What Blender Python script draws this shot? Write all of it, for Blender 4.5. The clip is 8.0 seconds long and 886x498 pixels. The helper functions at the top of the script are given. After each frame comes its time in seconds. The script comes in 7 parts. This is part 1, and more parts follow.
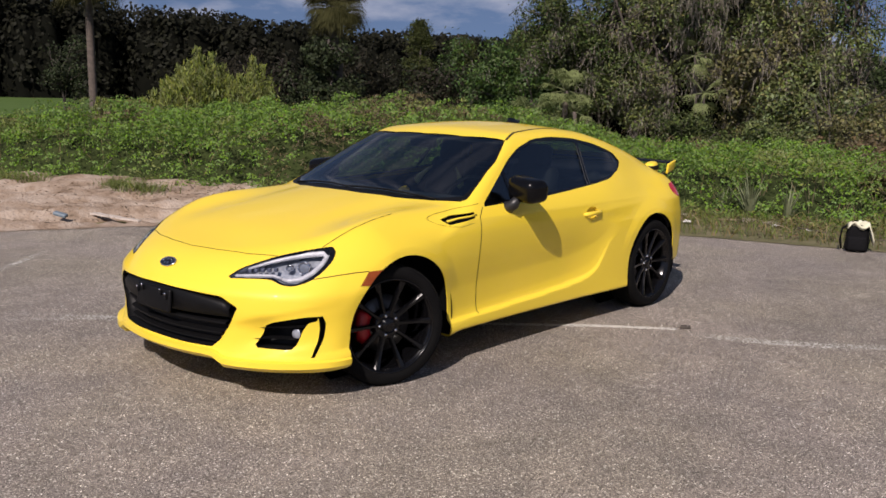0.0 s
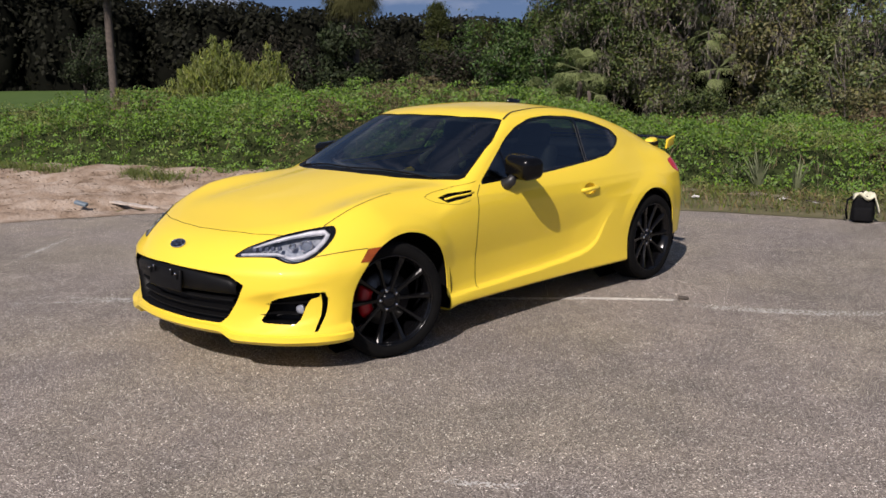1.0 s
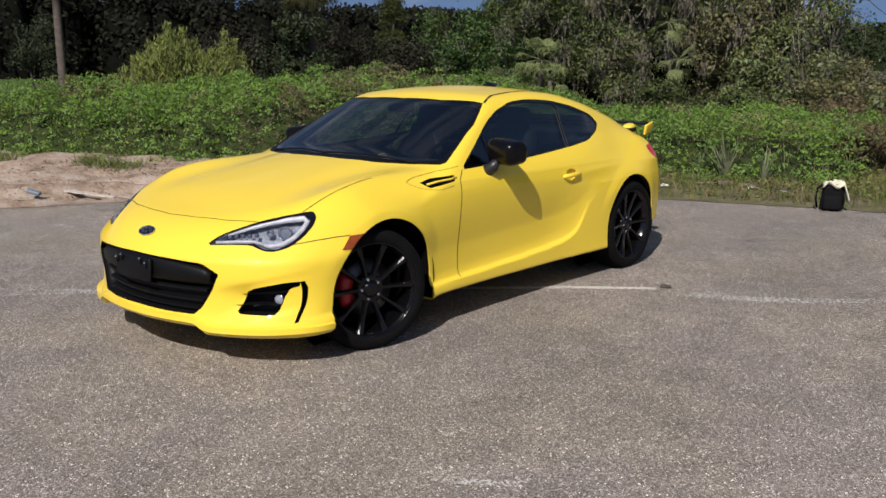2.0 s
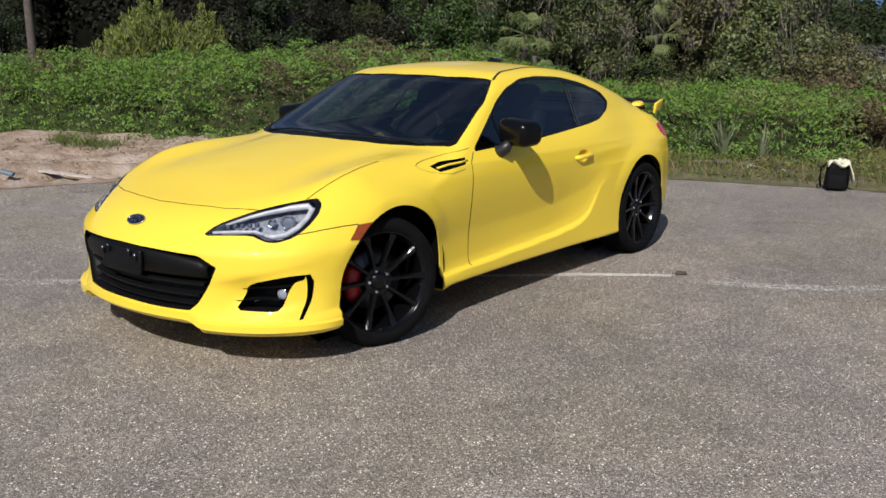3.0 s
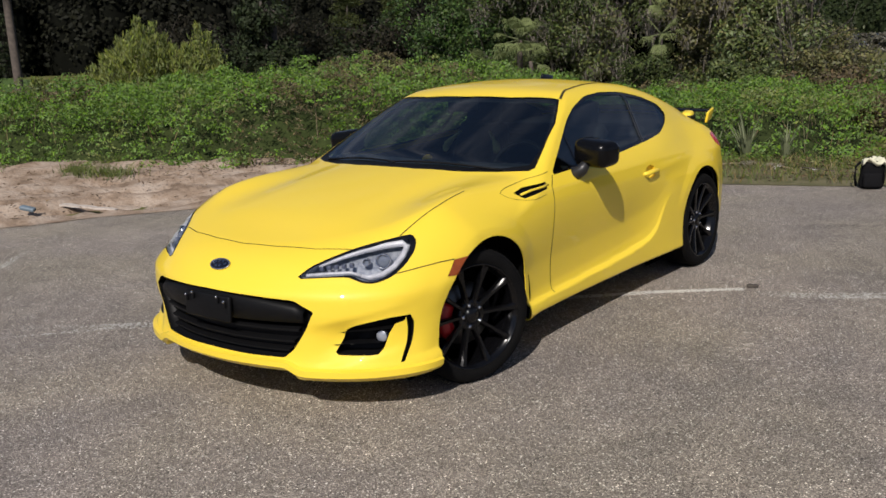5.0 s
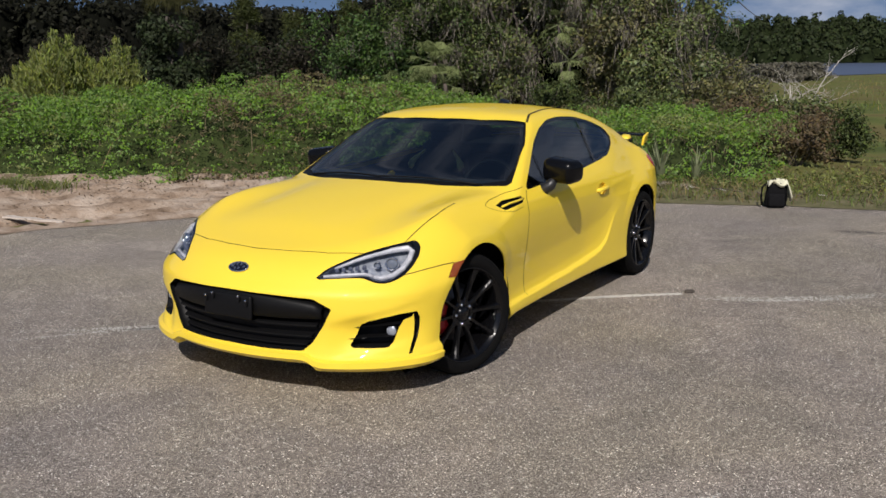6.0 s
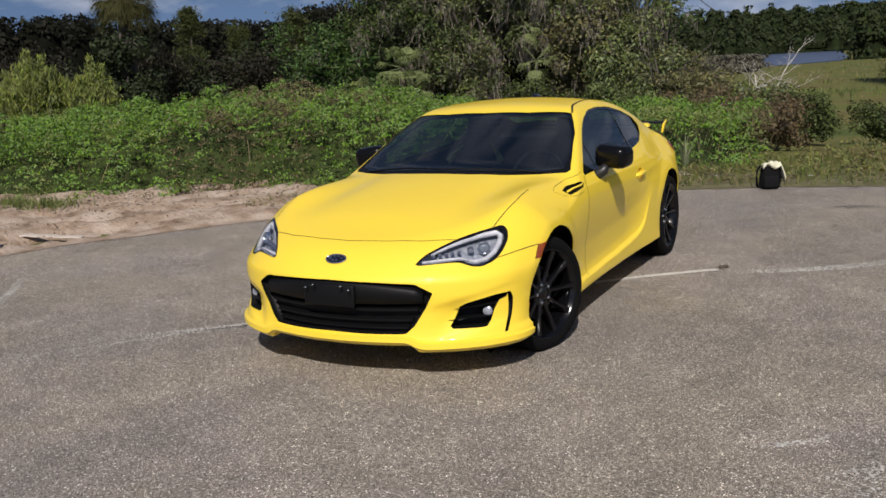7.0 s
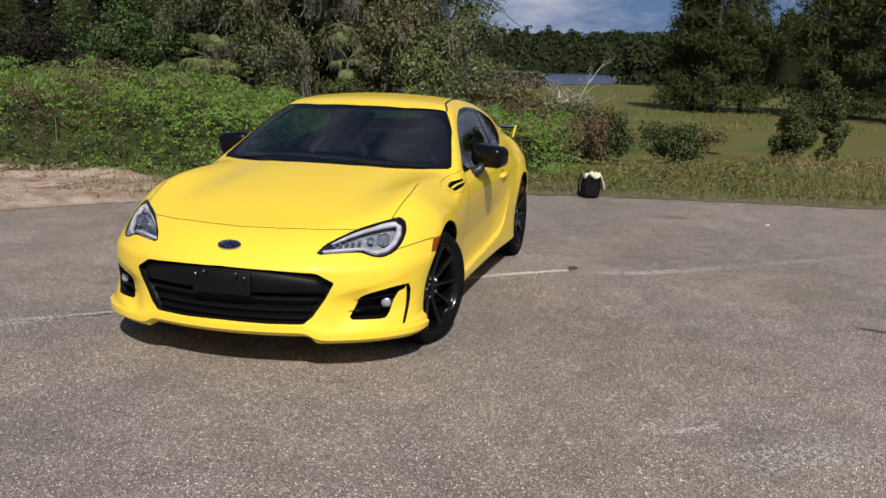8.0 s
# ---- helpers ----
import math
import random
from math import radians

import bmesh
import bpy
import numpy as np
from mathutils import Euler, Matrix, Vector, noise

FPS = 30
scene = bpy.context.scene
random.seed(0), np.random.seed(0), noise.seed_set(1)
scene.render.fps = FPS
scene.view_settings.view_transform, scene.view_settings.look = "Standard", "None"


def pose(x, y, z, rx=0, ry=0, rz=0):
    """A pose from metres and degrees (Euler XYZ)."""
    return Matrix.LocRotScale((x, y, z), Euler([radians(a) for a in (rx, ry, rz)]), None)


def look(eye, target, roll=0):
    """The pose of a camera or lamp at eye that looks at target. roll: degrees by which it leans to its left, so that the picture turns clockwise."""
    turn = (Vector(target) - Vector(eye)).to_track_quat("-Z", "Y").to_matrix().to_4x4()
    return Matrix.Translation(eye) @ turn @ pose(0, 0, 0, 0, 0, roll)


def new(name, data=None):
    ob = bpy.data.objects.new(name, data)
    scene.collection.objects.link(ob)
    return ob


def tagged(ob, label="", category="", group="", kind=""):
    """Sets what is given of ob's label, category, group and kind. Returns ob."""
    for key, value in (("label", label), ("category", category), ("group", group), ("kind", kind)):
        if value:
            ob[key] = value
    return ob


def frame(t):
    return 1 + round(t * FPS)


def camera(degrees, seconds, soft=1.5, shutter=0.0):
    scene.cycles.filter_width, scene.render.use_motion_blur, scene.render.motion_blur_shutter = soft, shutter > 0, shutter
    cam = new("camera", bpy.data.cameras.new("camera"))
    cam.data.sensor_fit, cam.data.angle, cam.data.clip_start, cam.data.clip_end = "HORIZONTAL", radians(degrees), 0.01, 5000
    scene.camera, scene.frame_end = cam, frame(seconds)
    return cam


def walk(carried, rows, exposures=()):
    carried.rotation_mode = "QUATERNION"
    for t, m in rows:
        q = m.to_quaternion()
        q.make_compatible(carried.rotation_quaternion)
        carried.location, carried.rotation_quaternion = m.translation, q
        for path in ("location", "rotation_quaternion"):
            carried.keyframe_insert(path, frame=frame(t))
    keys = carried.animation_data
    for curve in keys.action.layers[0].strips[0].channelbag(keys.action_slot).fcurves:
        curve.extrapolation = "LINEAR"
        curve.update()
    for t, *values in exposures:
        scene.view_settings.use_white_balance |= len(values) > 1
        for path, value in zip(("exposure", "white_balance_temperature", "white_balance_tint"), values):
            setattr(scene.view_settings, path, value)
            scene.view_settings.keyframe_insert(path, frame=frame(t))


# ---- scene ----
cam = camera(51.4, 8.0, soft=1.6)


PATH = [
    (0, (4.055, -3.231, 1.496), (2.741, -1.762, 1.156), 1.2),
    (0.5, (4.243, -3.269, 1.492), (2.901, -1.833, 1.124), 1.1),
    (1, (4.285, -3.28, 1.494), (2.938, -1.85, 1.118), -0.3),
    (1.5, (4.203, -3.258, 1.454), (2.881, -1.804, 1.085), -0.1),
    (2.8, (3.761, -3.183, 1.427), (2.552, -1.652, 0.987), -0.0),
    (3, (3.696, -3.109, 1.431), (2.473, -1.591, 0.986), 0.2),
    (3.5, (3.551, -2.912, 1.454), (2.28, -1.43, 1.021), 0.6),
    (4, (3.46, -2.86, 1.463), (2.175, -1.395, 1.015), 1.4),
    (4.5, (3.349, -3.006, 1.507), (2.104, -1.506, 1.059), -0.6),
    (4.7, (3.259, -3.102, 1.511), (2.028, -1.587, 1.074), -2.0),
    (5.8, (3.145, -3.845, 1.588), (2.084, -2.202, 1.168), -0.1),
    (6, (3.085, -3.965, 1.578), (2.072, -2.288, 1.179), -0.7),
    (6.5, (2.807, -4.274, 1.548), (1.846, -2.562, 1.17), -3.1),
    (7, (2.622, -4.545, 1.549), (1.702, -2.812, 1.159), -3.1),
    (7.5, (2.42, -4.77, 1.551), (1.721, -2.944, 1.132), 0.1),
    (8, (2.065, -4.75, 1.505), (1.588, -2.847, 1.112), 1.7),
]
walk(cam, [(t, look(eye, target, roll)) for t, eye, target, roll in PATH], ((0.0, 0.17, 6650, 21), (1.5, 0.17, 6450, 18), (3.5, 0.18, 6250, 13), (4.5, 0.01, 6450, 14), (6.5, 0.08, 6450, 14), (8.0, 0.11, 6550, 17)))

# ---- light ----
SUN_WAY = Vector((0.44, -1.03, 0.95)).normalized()
world = bpy.data.worlds.new("sky")
scene.world = world
world.use_nodes = True
wn, wl = world.node_tree.nodes, world.node_tree.links
wn.clear()
sky = wn.new("ShaderNodeTexSky")
sky.sky_type = "NISHITA"
sky.sun_disc = False
sky.sun_elevation = math.asin(SUN_WAY.z)
sky.sun_rotation = math.atan2(SUN_WAY.x, SUN_WAY.y)
sky.air_density, sky.dust_density, sky.ozone_density = 1.0, 0.2, 2.5
bg = wn.new("ShaderNodeBackground")
bg.inputs["Strength"].default_value = 0.066
out = wn.new("ShaderNodeOutputWorld")
# broken white clouds over the blue
tc = wn.new("ShaderNodeTexCoord")
mp = wn.new("ShaderNodeMapping")
mp.inputs["Scale"].default_value = (1.0, 1.0, 3.2)
wl.new(tc.outputs["Generated"], mp.inputs["Vector"])
lift = wn.new("ShaderNodeVectorMath")
lift.operation = "ADD"
lift.inputs[1].default_value = (0, 0, 0.30)
wl.new(tc.outputs["Generated"], lift.inputs[0])
level = wn.new("ShaderNodeVectorMath")
level.operation = "NORMALIZE"
wl.new(lift.outputs["Vector"], level.inputs[0])
wl.new(level.outputs["Vector"], sky.inputs["Vector"])
cl = wn.new("ShaderNodeTexNoise")
cl.inputs["Scale"].default_value = 4.2
cl.inputs["Detail"].default_value = 7.0
cl.inputs["Roughness"].default_value = 0.58
wl.new(mp.outputs["Vector"], cl.inputs["Vector"])
cr = wn.new("ShaderNodeMapRange")
cr.inputs["From Min"].default_value, cr.inputs["From Max"].default_value = 0.46, 0.70
wl.new(cl.outputs["Fac"], cr.inputs["Value"])
cm = wn.new("ShaderNodeMix")
cm.data_type = "RGBA"
cm.inputs["B"].default_value = (8.0, 8.4, 9.2, 1)
up = wn.new("ShaderNodeSeparateXYZ")
wl.new(tc.outputs["Generated"], up.inputs["Vector"])
thin = wn.new("ShaderNodeMapRange")
thin.inputs["From Min"].default_value, thin.inputs["From Max"].default_value = 0.10, 0.42
thin.inputs["To Min"].default_value, thin.inputs["To Max"].default_value = 0.9, 0.38
wl.new(up.outputs["Z"], thin.inputs["Value"])
cover = wn.new("ShaderNodeMath")
cover.operation = "MULTIPLY"
wl.new(cr.outputs["Result"], cover.inputs[0])
wl.new(thin.outputs["Result"], cover.inputs[1])
wl.new(cover.outputs["Value"], cm.inputs["Factor"])
wl.new(sky.outputs["Color"], cm.inputs["A"])
wl.new(cm.outputs["Result"], bg.inputs["Color"])
wl.new(bg.outputs["Background"], out.inputs["Surface"])

sun_data = bpy.data.lights.new("sun", "SUN")
sun_data.energy = 4.35
sun_data.angle = radians(0.55)
sun_data.color = (1.0, 0.95, 0.86)
sun = new("sun", sun_data)
sun.matrix_world = look(SUN_WAY * 40, (0, 0, 0))


# ---- materials ----
def node_material(name):
    m = bpy.data.materials.new(name)
    m.use_nodes = True
    return m, m.node_tree.nodes, m.node_tree.links, m.node_tree.nodes["Principled BSDF"]


def surface(name, colour, rough=0.5, metal=0.0, dark=None, scale=30.0, bump=0.0, fine=400.0, coat=0.0, spec=0.5, vary=0.0):
    """A material with two scales of variation: broad tone by noise, fine grain in the relief."""
    m, n, l, p = node_material(name)
    p.inputs["Roughness"].default_value = rough
    p.inputs["Metallic"].default_value = metal
    p.inputs["Coat Weight"].default_value = coat
    p.inputs["Coat Roughness"].default_value = 0.03
    p.inputs["Specular IOR Level"].default_value = spec
    tex = n.new("ShaderNodeTexCoord")
    a = n.new("ShaderNodeTexNoise")
    a.inputs["Scale"].default_value = scale
    a.inputs["Detail"].default_value = 6
    l.new(tex.outputs["Object"], a.inputs["Vector"])
    ramp = n.new("ShaderNodeMix")
    ramp.data_type = "RGBA"
    d = dark or tuple(c * 0.8 for c in colour)
    ramp.inputs["A"].default_value = (*d, 1)
    ramp.inputs["B"].default_value = (*colour, 1)
    mr = n.new("ShaderNodeMapRange")
    mr.inputs["From Min"].default_value, mr.inputs["From Max"].default_value = 0.35, 0.65
    l.new(a.outputs["Fac"], mr.inputs["Value"])
    l.new(mr.outputs["Result"], ramp.inputs["Factor"])
    last = ramp.outputs["Result"]
    if vary:
        geo = n.new("ShaderNodeNewGeometry")
        hs = n.new("ShaderNodeHueSaturation")
        vr = n.new("ShaderNodeMapRange")
        vr.inputs["To Min"].default_value, vr.inputs["To Max"].default_value = 1 - vary, 1 + vary
        l.new(geo.outputs["Random Per Island"], vr.inputs["Value"])
        l.new(vr.outputs["Result"], hs.inputs["Value"])
        l.new(last, hs.inputs["Color"])
        last = hs.outputs["Color"]
    l.new(last, p.inputs["Base Color"])
    if bump:
        b = n.new("ShaderNodeTexNoise")
        b.inputs["Scale"].default_value = fine
        b.inputs["Detail"].default_value = 4
        l.new(tex.outputs["Object"], b.inputs["Vector"])
        bn = n.new("ShaderNodeBump")
        bn.inputs["Strength"].default_value = bump
        bn.inputs["Distance"].default_value = 0.004
        l.new(b.outputs["Fac"], bn.inputs["Height"])
        l.new(bn.outputs["Normal"], p.inputs["Normal"])
    return m


PAINT = surface("yellow_paint", (0.86, 0.622, 0.046), 0.48, dark=(0.85, 0.624, 0.044), scale=3, coat=0.6, spec=0.25)
BLACK_GLOSS = surface("gloss_black", (0.004, 0.004, 0.005), 0.14, coat=0.3, spec=0.4)
BLACK_SATIN = surface("gloss_black_alloy", (0.003, 0.003, 0.0035), 0.18, coat=0.15, spec=0.3)
BLACK_PLASTIC = surface("black_plastic", (0.0045, 0.0045, 0.005), 0.5, bump=0.12, fine=900, spec=0.18)
RUBBER = surface("tyre_rubber", (0.004, 0.004, 0.0042), 0.85, dark=(0.006, 0.0058, 0.0056), scale=14, bump=0.3, fine=500, spec=0.10)
DARK_VOID = surface("underbody_black", (0.004, 0.004, 0.004), 0.95, spec=0.05)


# ---- ground ----
def asphalt_material():
    """Worn parking-lot asphalt: pale stone chips in dark binder, with broad stains."""
    m, n, l, p = node_material("worn_asphalt")
    p.inputs["Roughness"].default_value = 0.85
    p.inputs["Specular IOR Level"].default_value = 0.3
    tex = n.new("ShaderNodeTexCoord")

    def voronoi(scale):
        v = n.new("ShaderNodeTexVoronoi")
        v.inputs["Scale"].default_value = scale
        v.inputs["Randomness"].default_value = 1.0
        l.new(tex.outputs["Object"], v.inputs["Vector"])
        return v

    def ramp(source, stops):
        r = n.new("ShaderNodeValToRGB")
        e = r.color_ramp.elements
        while len(e) < len(stops):
            e.new(0.5)
        for k, (pos, c) in zip(e, stops):
            k.position, k.color = pos, (*c, 1)
        l.new(source, r.inputs["Fac"])
        return r.outputs["Color"]

    def mix(kind, a, b, fac):
        x = n.new("ShaderNodeMix")
        x.data_type, x.blend_type = "RGBA", kind
        x.inputs["Factor"].default_value = fac
        l.new(a, x.inputs["A"])
        l.new(b, x.inputs["B"])
        return x.outputs["Result"]
    def bit(voro, near, far):
        """1 on a stone, 0 in the binder round it."""
        r = n.new("ShaderNodeMapRange")
        r.inputs["From Min"].default_value, r.inputs["From Max"].default_value = far, near
        l.new(voro.outputs["Distance"], r.inputs["Value"])
        return r.outputs["Result"]
    chips, grit = voronoi(98.0), voronoi(235.0)
    sep = n.new("ShaderNodeSeparateColor")
    l.new(chips.outputs["Color"], sep.inputs["Color"])
    stone = ramp(sep.outputs["Red"], ((0.0, (0.165, 0.146, 0.131)), (0.50, (0.295, 0.262, 0.234)), (0.84, (0.41, 0.366, 0.325)), (0.925, (0.62, 0.565, 0.505)), (0.955, (1.0, 0.95, 0.87)), (1.0, (1.0, 0.99, 0.94))))
    sep2 = n.new("ShaderNodeSeparateColor")
    l.new(grit.outputs["Color"], sep2.inputs["Color"])
    binder = ramp(sep2.outputs["Green"], ((0.0, (0.062, 0.054, 0.049)), (0.45, (0.205, 0.181, 0.161)), (0.85, (0.37, 0.328, 0.29)), (1.0, (0.86, 0.79, 0.71))))
    pave = n.new("ShaderNodeMix")
    pave.data_type = "RGBA"
    on_stone = bit(chips, 0.36, 0.44)
    l.new(on_stone, pave.inputs["Factor"])
    l.new(binder, pave.inputs["A"])
    l.new(stone, pave.inputs["B"])
    col = pave.outputs["Result"]
    for scale, lo, hi, fac in ((0.45, 0.80, 1.12, 0.9), (1.3, 0.86, 1.13, 0.8), (4.2, 0.84, 1.14, 0.8)):
        s = n.new("ShaderNodeTexNoise")
        s.inputs["Scale"].default_value = scale
        s.inputs["Detail"].default_value = 5
        l.new(tex.outputs["Object"], s.inputs["Vector"])
        col = mix("MULTIPLY", col, ramp(s.outputs["Fac"], ((0.32, (lo, lo, lo)), (0.68, (hi, hi * 0.985, hi * 0.96)))), fac)
    s = n.new("ShaderNodeTexNoise")
    s.inputs["Scale"].default_value = 0.75
    s.inputs["Detail"].default_value = 3
    l.new(tex.outputs["Object"], s.inputs["Vector"])
    col = mix("MULTIPLY", col, ramp(s.outputs["Fac"], ((0.40, (1.03, 1.03, 1.045)), (0.62, (1.035, 1.04, 0.980)))), 1.0)
    l.new(col, p.inputs["Base Color"])
    add = n.new("ShaderNodeMath")
    add.operation = "ADD"
    l.new(on_stone, add.inputs[0])
    l.new(grit.outputs["Distance"], add.inputs[1])
    b = n.new("ShaderNodeBump")
    b.inputs["Strength"].default_value = 0.75
    b.inputs["Distance"].default_value = 0.004
    l.new(add.outputs["Value"], b.inputs["Height"])
    l.new(b.outputs["Normal"], p.inputs["Normal"])
    return m


def soil_material(name, stops, scale, bump, fine):
    """Loose ground: three tones by noise, grain in the relief."""
    m, n, l, p = node_material(name)
    p.inputs["Roughness"].default_value = 0.95
    p.inputs["Specular IOR Level"].default_value = 0.15
    tex = n.new("ShaderNodeTexCoord")
    a = n.new("ShaderNodeTexNoise")
    a.inputs["Scale"].default_value = scale
    a.inputs["Detail"].default_value = 9
    a.inputs["Roughness"].default_value = 0.65
    l.new(tex.outputs["Object"], a.inputs["Vector"])
    r = n.new("ShaderNodeValToRGB")
    e = r.color_ramp.elements
    while len(e) < len(stops):
        e.new(0.5)
    for k, (pos, c) in zip(e, stops):
        k.position, k.color = pos, (*c, 1)
    l.new(a.outputs["Fac"], r.inputs["Fac"])
    l.new(r.outputs["Color"], p.inputs["Base Color"])
    f = n.new("ShaderNodeTexNoise")
    f.inputs["Scale"].default_value = fine
    f.inputs["Detail"].default_value = 6
    l.new(tex.outputs["Object"], f.inputs["Vector"])
    b = n.new("ShaderNodeBump")
    b.inputs["Strength"].default_value = bump
    b.inputs["Distance"].default_value = 0.02
    l.new(f.outputs["Fac"], b.inputs["Height"])
    l.new(b.outputs["Normal"], p.inputs["Normal"])
    return m


ASPHALT = asphalt_material()
FIELD = soil_material("rough_field", ((0.30, (0.058, 0.080, 0.021)), (0.44, (0.105, 0.122, 0.034)), (0.53, (0.132, 0.122, 0.041)), (0.60, (0.110, 0.090, 0.036)), (0.70, (0.096, 0.116, 0.032))), 0.24, 0.9, 5)
SAND = soil_material("pale_sand", ((0.30, (0.15, 0.105, 0.073)), (0.44, (0.29, 0.215, 0.155)), (0.58, (0.385, 0.308, 0.242)), (0.75, (0.46, 0.38, 0.31))), 3.4, 1.0, 26)
LITTER_SOIL = soil_material("leaf_litter", ((0.3, (0.085, 0.085, 0.040)), (0.5, (0.145, 0.135, 0.070)), (0.7, (0.21, 0.185, 0.115))), 3.0, 0.9, 30)
LAWN = soil_material("mown_lawn", ((0.3, (0.055, 0.10, 0.022)), (0.7, (0.085, 0.135, 0.035))), 0.4, 0.3, 30)


def ease(v, a, b):
    t = np.clip((v - a) / (b - a), 0, 1)
    return t * t * (3 - 2 * t)


def terrain(x, y):
    """Height of the land: level at the lot, falling gently to the lake side."""
    right = ease(x + 4.0 + 0.30 * np.maximum(y - 16, 0) + 0.13 * np.minimum(y - 16, 0), -1.0, 6.0)
    return -0.02 - 0.85 * ease(y, 7.5, 24.0) * right


def spread(near, far, fine, grow=1.16):
    v, s = [0.0], fine
    while v[-1] < far:
        if v[-1] > near:
            s *= grow
        v.append(v[-1] + s)
    return np.array(v)


def sheet(name, X, Y, Z, material, kind="structure"):
    ny, nx = X.shape
    me = bpy.data.meshes.new(name)
    idx = np.arange(nx * ny).reshape(ny, nx)
    q = np.stack([idx[:-1, :-1], idx[:-1, 1:], idx[1:, 1:], idx[1:, :-1]], -1).reshape(-1, 4)
    me.from_pydata(np.stack([X, Y, Z], -1).reshape(-1, 3).tolist(), [], q.tolist())
    me.shade_smooth()
    me.materials.append(material)
    return tagged(new(name, me), kind=kind)


gxs = np.concatenate([-spread(22, 1500, 0.8)[::-1], spread(22, 1500, 0.8)[1:]])
gys = np.concatenate([-spread(12, 1500, 0.8)[::-1], spread(40, 1500, 0.8)[1:]])
GX, GY = np.meshgrid(gxs, gys)
tagged(sheet("ground", GX, GY, terrain(GX, GY), FIELD), "rough grassy land with dry patches")

# the paved lot: its edge runs along the sand, then along the verge
EDGE_LINE = ((-11.0, -14.0), (-7.4, -4.5), (-5.35, 0.6), (-4.95, 1.6), (-4.2, 2.75), (-3.5, 3.6), (-2.2, 4.75), (-0.5, 5.86), (0.4, 6.14), (1.2, 6.40), (2.8, 6.58), (4.4, 6.78), (9.0, 7.2), (26.0, 8.4))


def edge_points(step=0.12, rough=0.035):
    out_pts = []
    for (ax, ay), (bx, by) in zip(EDGE_LINE, EDGE_LINE[1:]):
        k = max(1, int(math.hypot(bx - ax, by - ay) / step))
        for i in range(k):
            x, y = ax + (bx - ax) * i / k, ay + (by - ay) * i / k
            w = noise.noise((x * 1.7, y * 1.7, 0)) * rough * 2 + noise.noise((x * 7, y * 7, 3)) * rough
            d = math.hypot(bx - ax, by - ay)
            out_pts.append((x - (by - ay) / d * w, y + (bx - ax) / d * w))
    return out_pts + [EDGE_LINE[-1]]


ROAD_EDGE = edge_points()
bm = bmesh.new()
vs = [bm.verts.new((x, y, 0)) for x, y in ROAD_EDGE + [(26, -30), (-11, -30)]]
bm.faces.new(vs[::-1])
low = [bm.verts.new((v.co.x, v.co.y, -0.05)) for v in vs]
for i in range(len(ROAD_EDGE) - 1):
    bm.faces.new((vs[i], vs[i + 1], low[i + 1], low[i]))
bmesh.ops.recalc_face_normals(bm, faces=bm.faces)
bmesh.ops.triangulate(bm, faces=[f for f in bm.faces if len(f.verts) > 4])
me = bpy.data.meshes.new("road")
bm.to_mesh(me)
bm.free()
me.materials.append(ASPHALT)
tagged(new("road", me), "worn grey parking lot asphalt with pale stone chips", kind="structure")


def past_edge(x, y):
    """How far a place lies beyond the asphalt's edge (positive: off the asphalt)."""
    best = 1e9
    for (ax, ay), (bx, by) in zip(EDGE_LINE, EDGE_LINE[1:]):
        dx, dy = bx - ax, by - ay
        d2 = dx * dx + dy * dy
        t = np.clip(((x - ax) * dx + (y - ay) * dy) / d2, 0, 1)
        qx, qy = x - ax - t * dx, y - ay - t * dy
        d = np.hypot(qx, qy)
        s = np.sign(dx * qy - dy * qx)
        if np.isscalar(best):
            best, sign = d, s
        else:
            sign = np.where(d < best, s, sign)
            best = np.minimum(best, d)
    return best * sign


# strips beside the asphalt: sand to the one side, littered verge to the other
def bumps(x, y, s, a):
    return np.array([noise.fractal((u * s, v * s, 1.7), 0.9, 2.1, 5) for u, v in zip(x.ravel(), y.ravel())]).reshape(x.shape) * a


def verge_strip(name, a, b, width, material, label, lift, rough, n=None):
    pts = [p for p in ROAD_EDGE if a <= p[0] <= b]
    u = np.linspace(0, 1, int(width / 0.06))
    X = np.zeros((len(pts), len(u)))
    Y = np.zeros_like(X)
    for i, (x, y) in enumerate(pts):
        x0, y0 = pts[max(0, i - 4)]
        x1, y1 = pts[min(len(pts) - 1, i + 4)]
        d = math.hypot(x1 - x0, y1 - y0)
        X[i] = x - (y1 - y0) / d * (u * width - 0.03)
        Y[i] = y + (x1 - x0) / d * (u * width - 0.03)
    rise = np.sin(np.clip(u * 1.25, 0, 1) * math.pi / 2)[None, :] * lift
    side = ease(np.minimum(np.arange(len(pts)), len(pts) - 1 - np.arange(len(pts))).astype(float), 0, 8)[:, None]
    fade = ease(u, 0, 0.06)[None, :] * side
    along = np.arange(len(pts))[:, None] * 0.12 * np.ones_like(X)
    across = np.ones_like(X) * u[None, :] * width
    ruts = bumps(along * 0.35, across * 2.2, 1.6, rough * 0.8)
    Z = 0.006 - 0.045 * (1 - side) + (rise + ruts + bumps(X, Y, 1.3, rough * 0.5) + bumps(X, Y, 6.0, rough * 0.4) + bumps(X, Y, 15.0, rough * 0.16)) * fade
    Z[:, -1] = -0.06
    return tagged(sheet(name, X, Y, Z, material), label)


verge_strip("sand", -8.6, -2.6, 5.2, SAND, "pale churned sand beside the asphalt", 0.15, 0.085)
verge_strip("verge", -2.6, 9.5, 1.8, LITTER_SOIL, "bare littered soil along the asphalt", 0.02, 0.02)

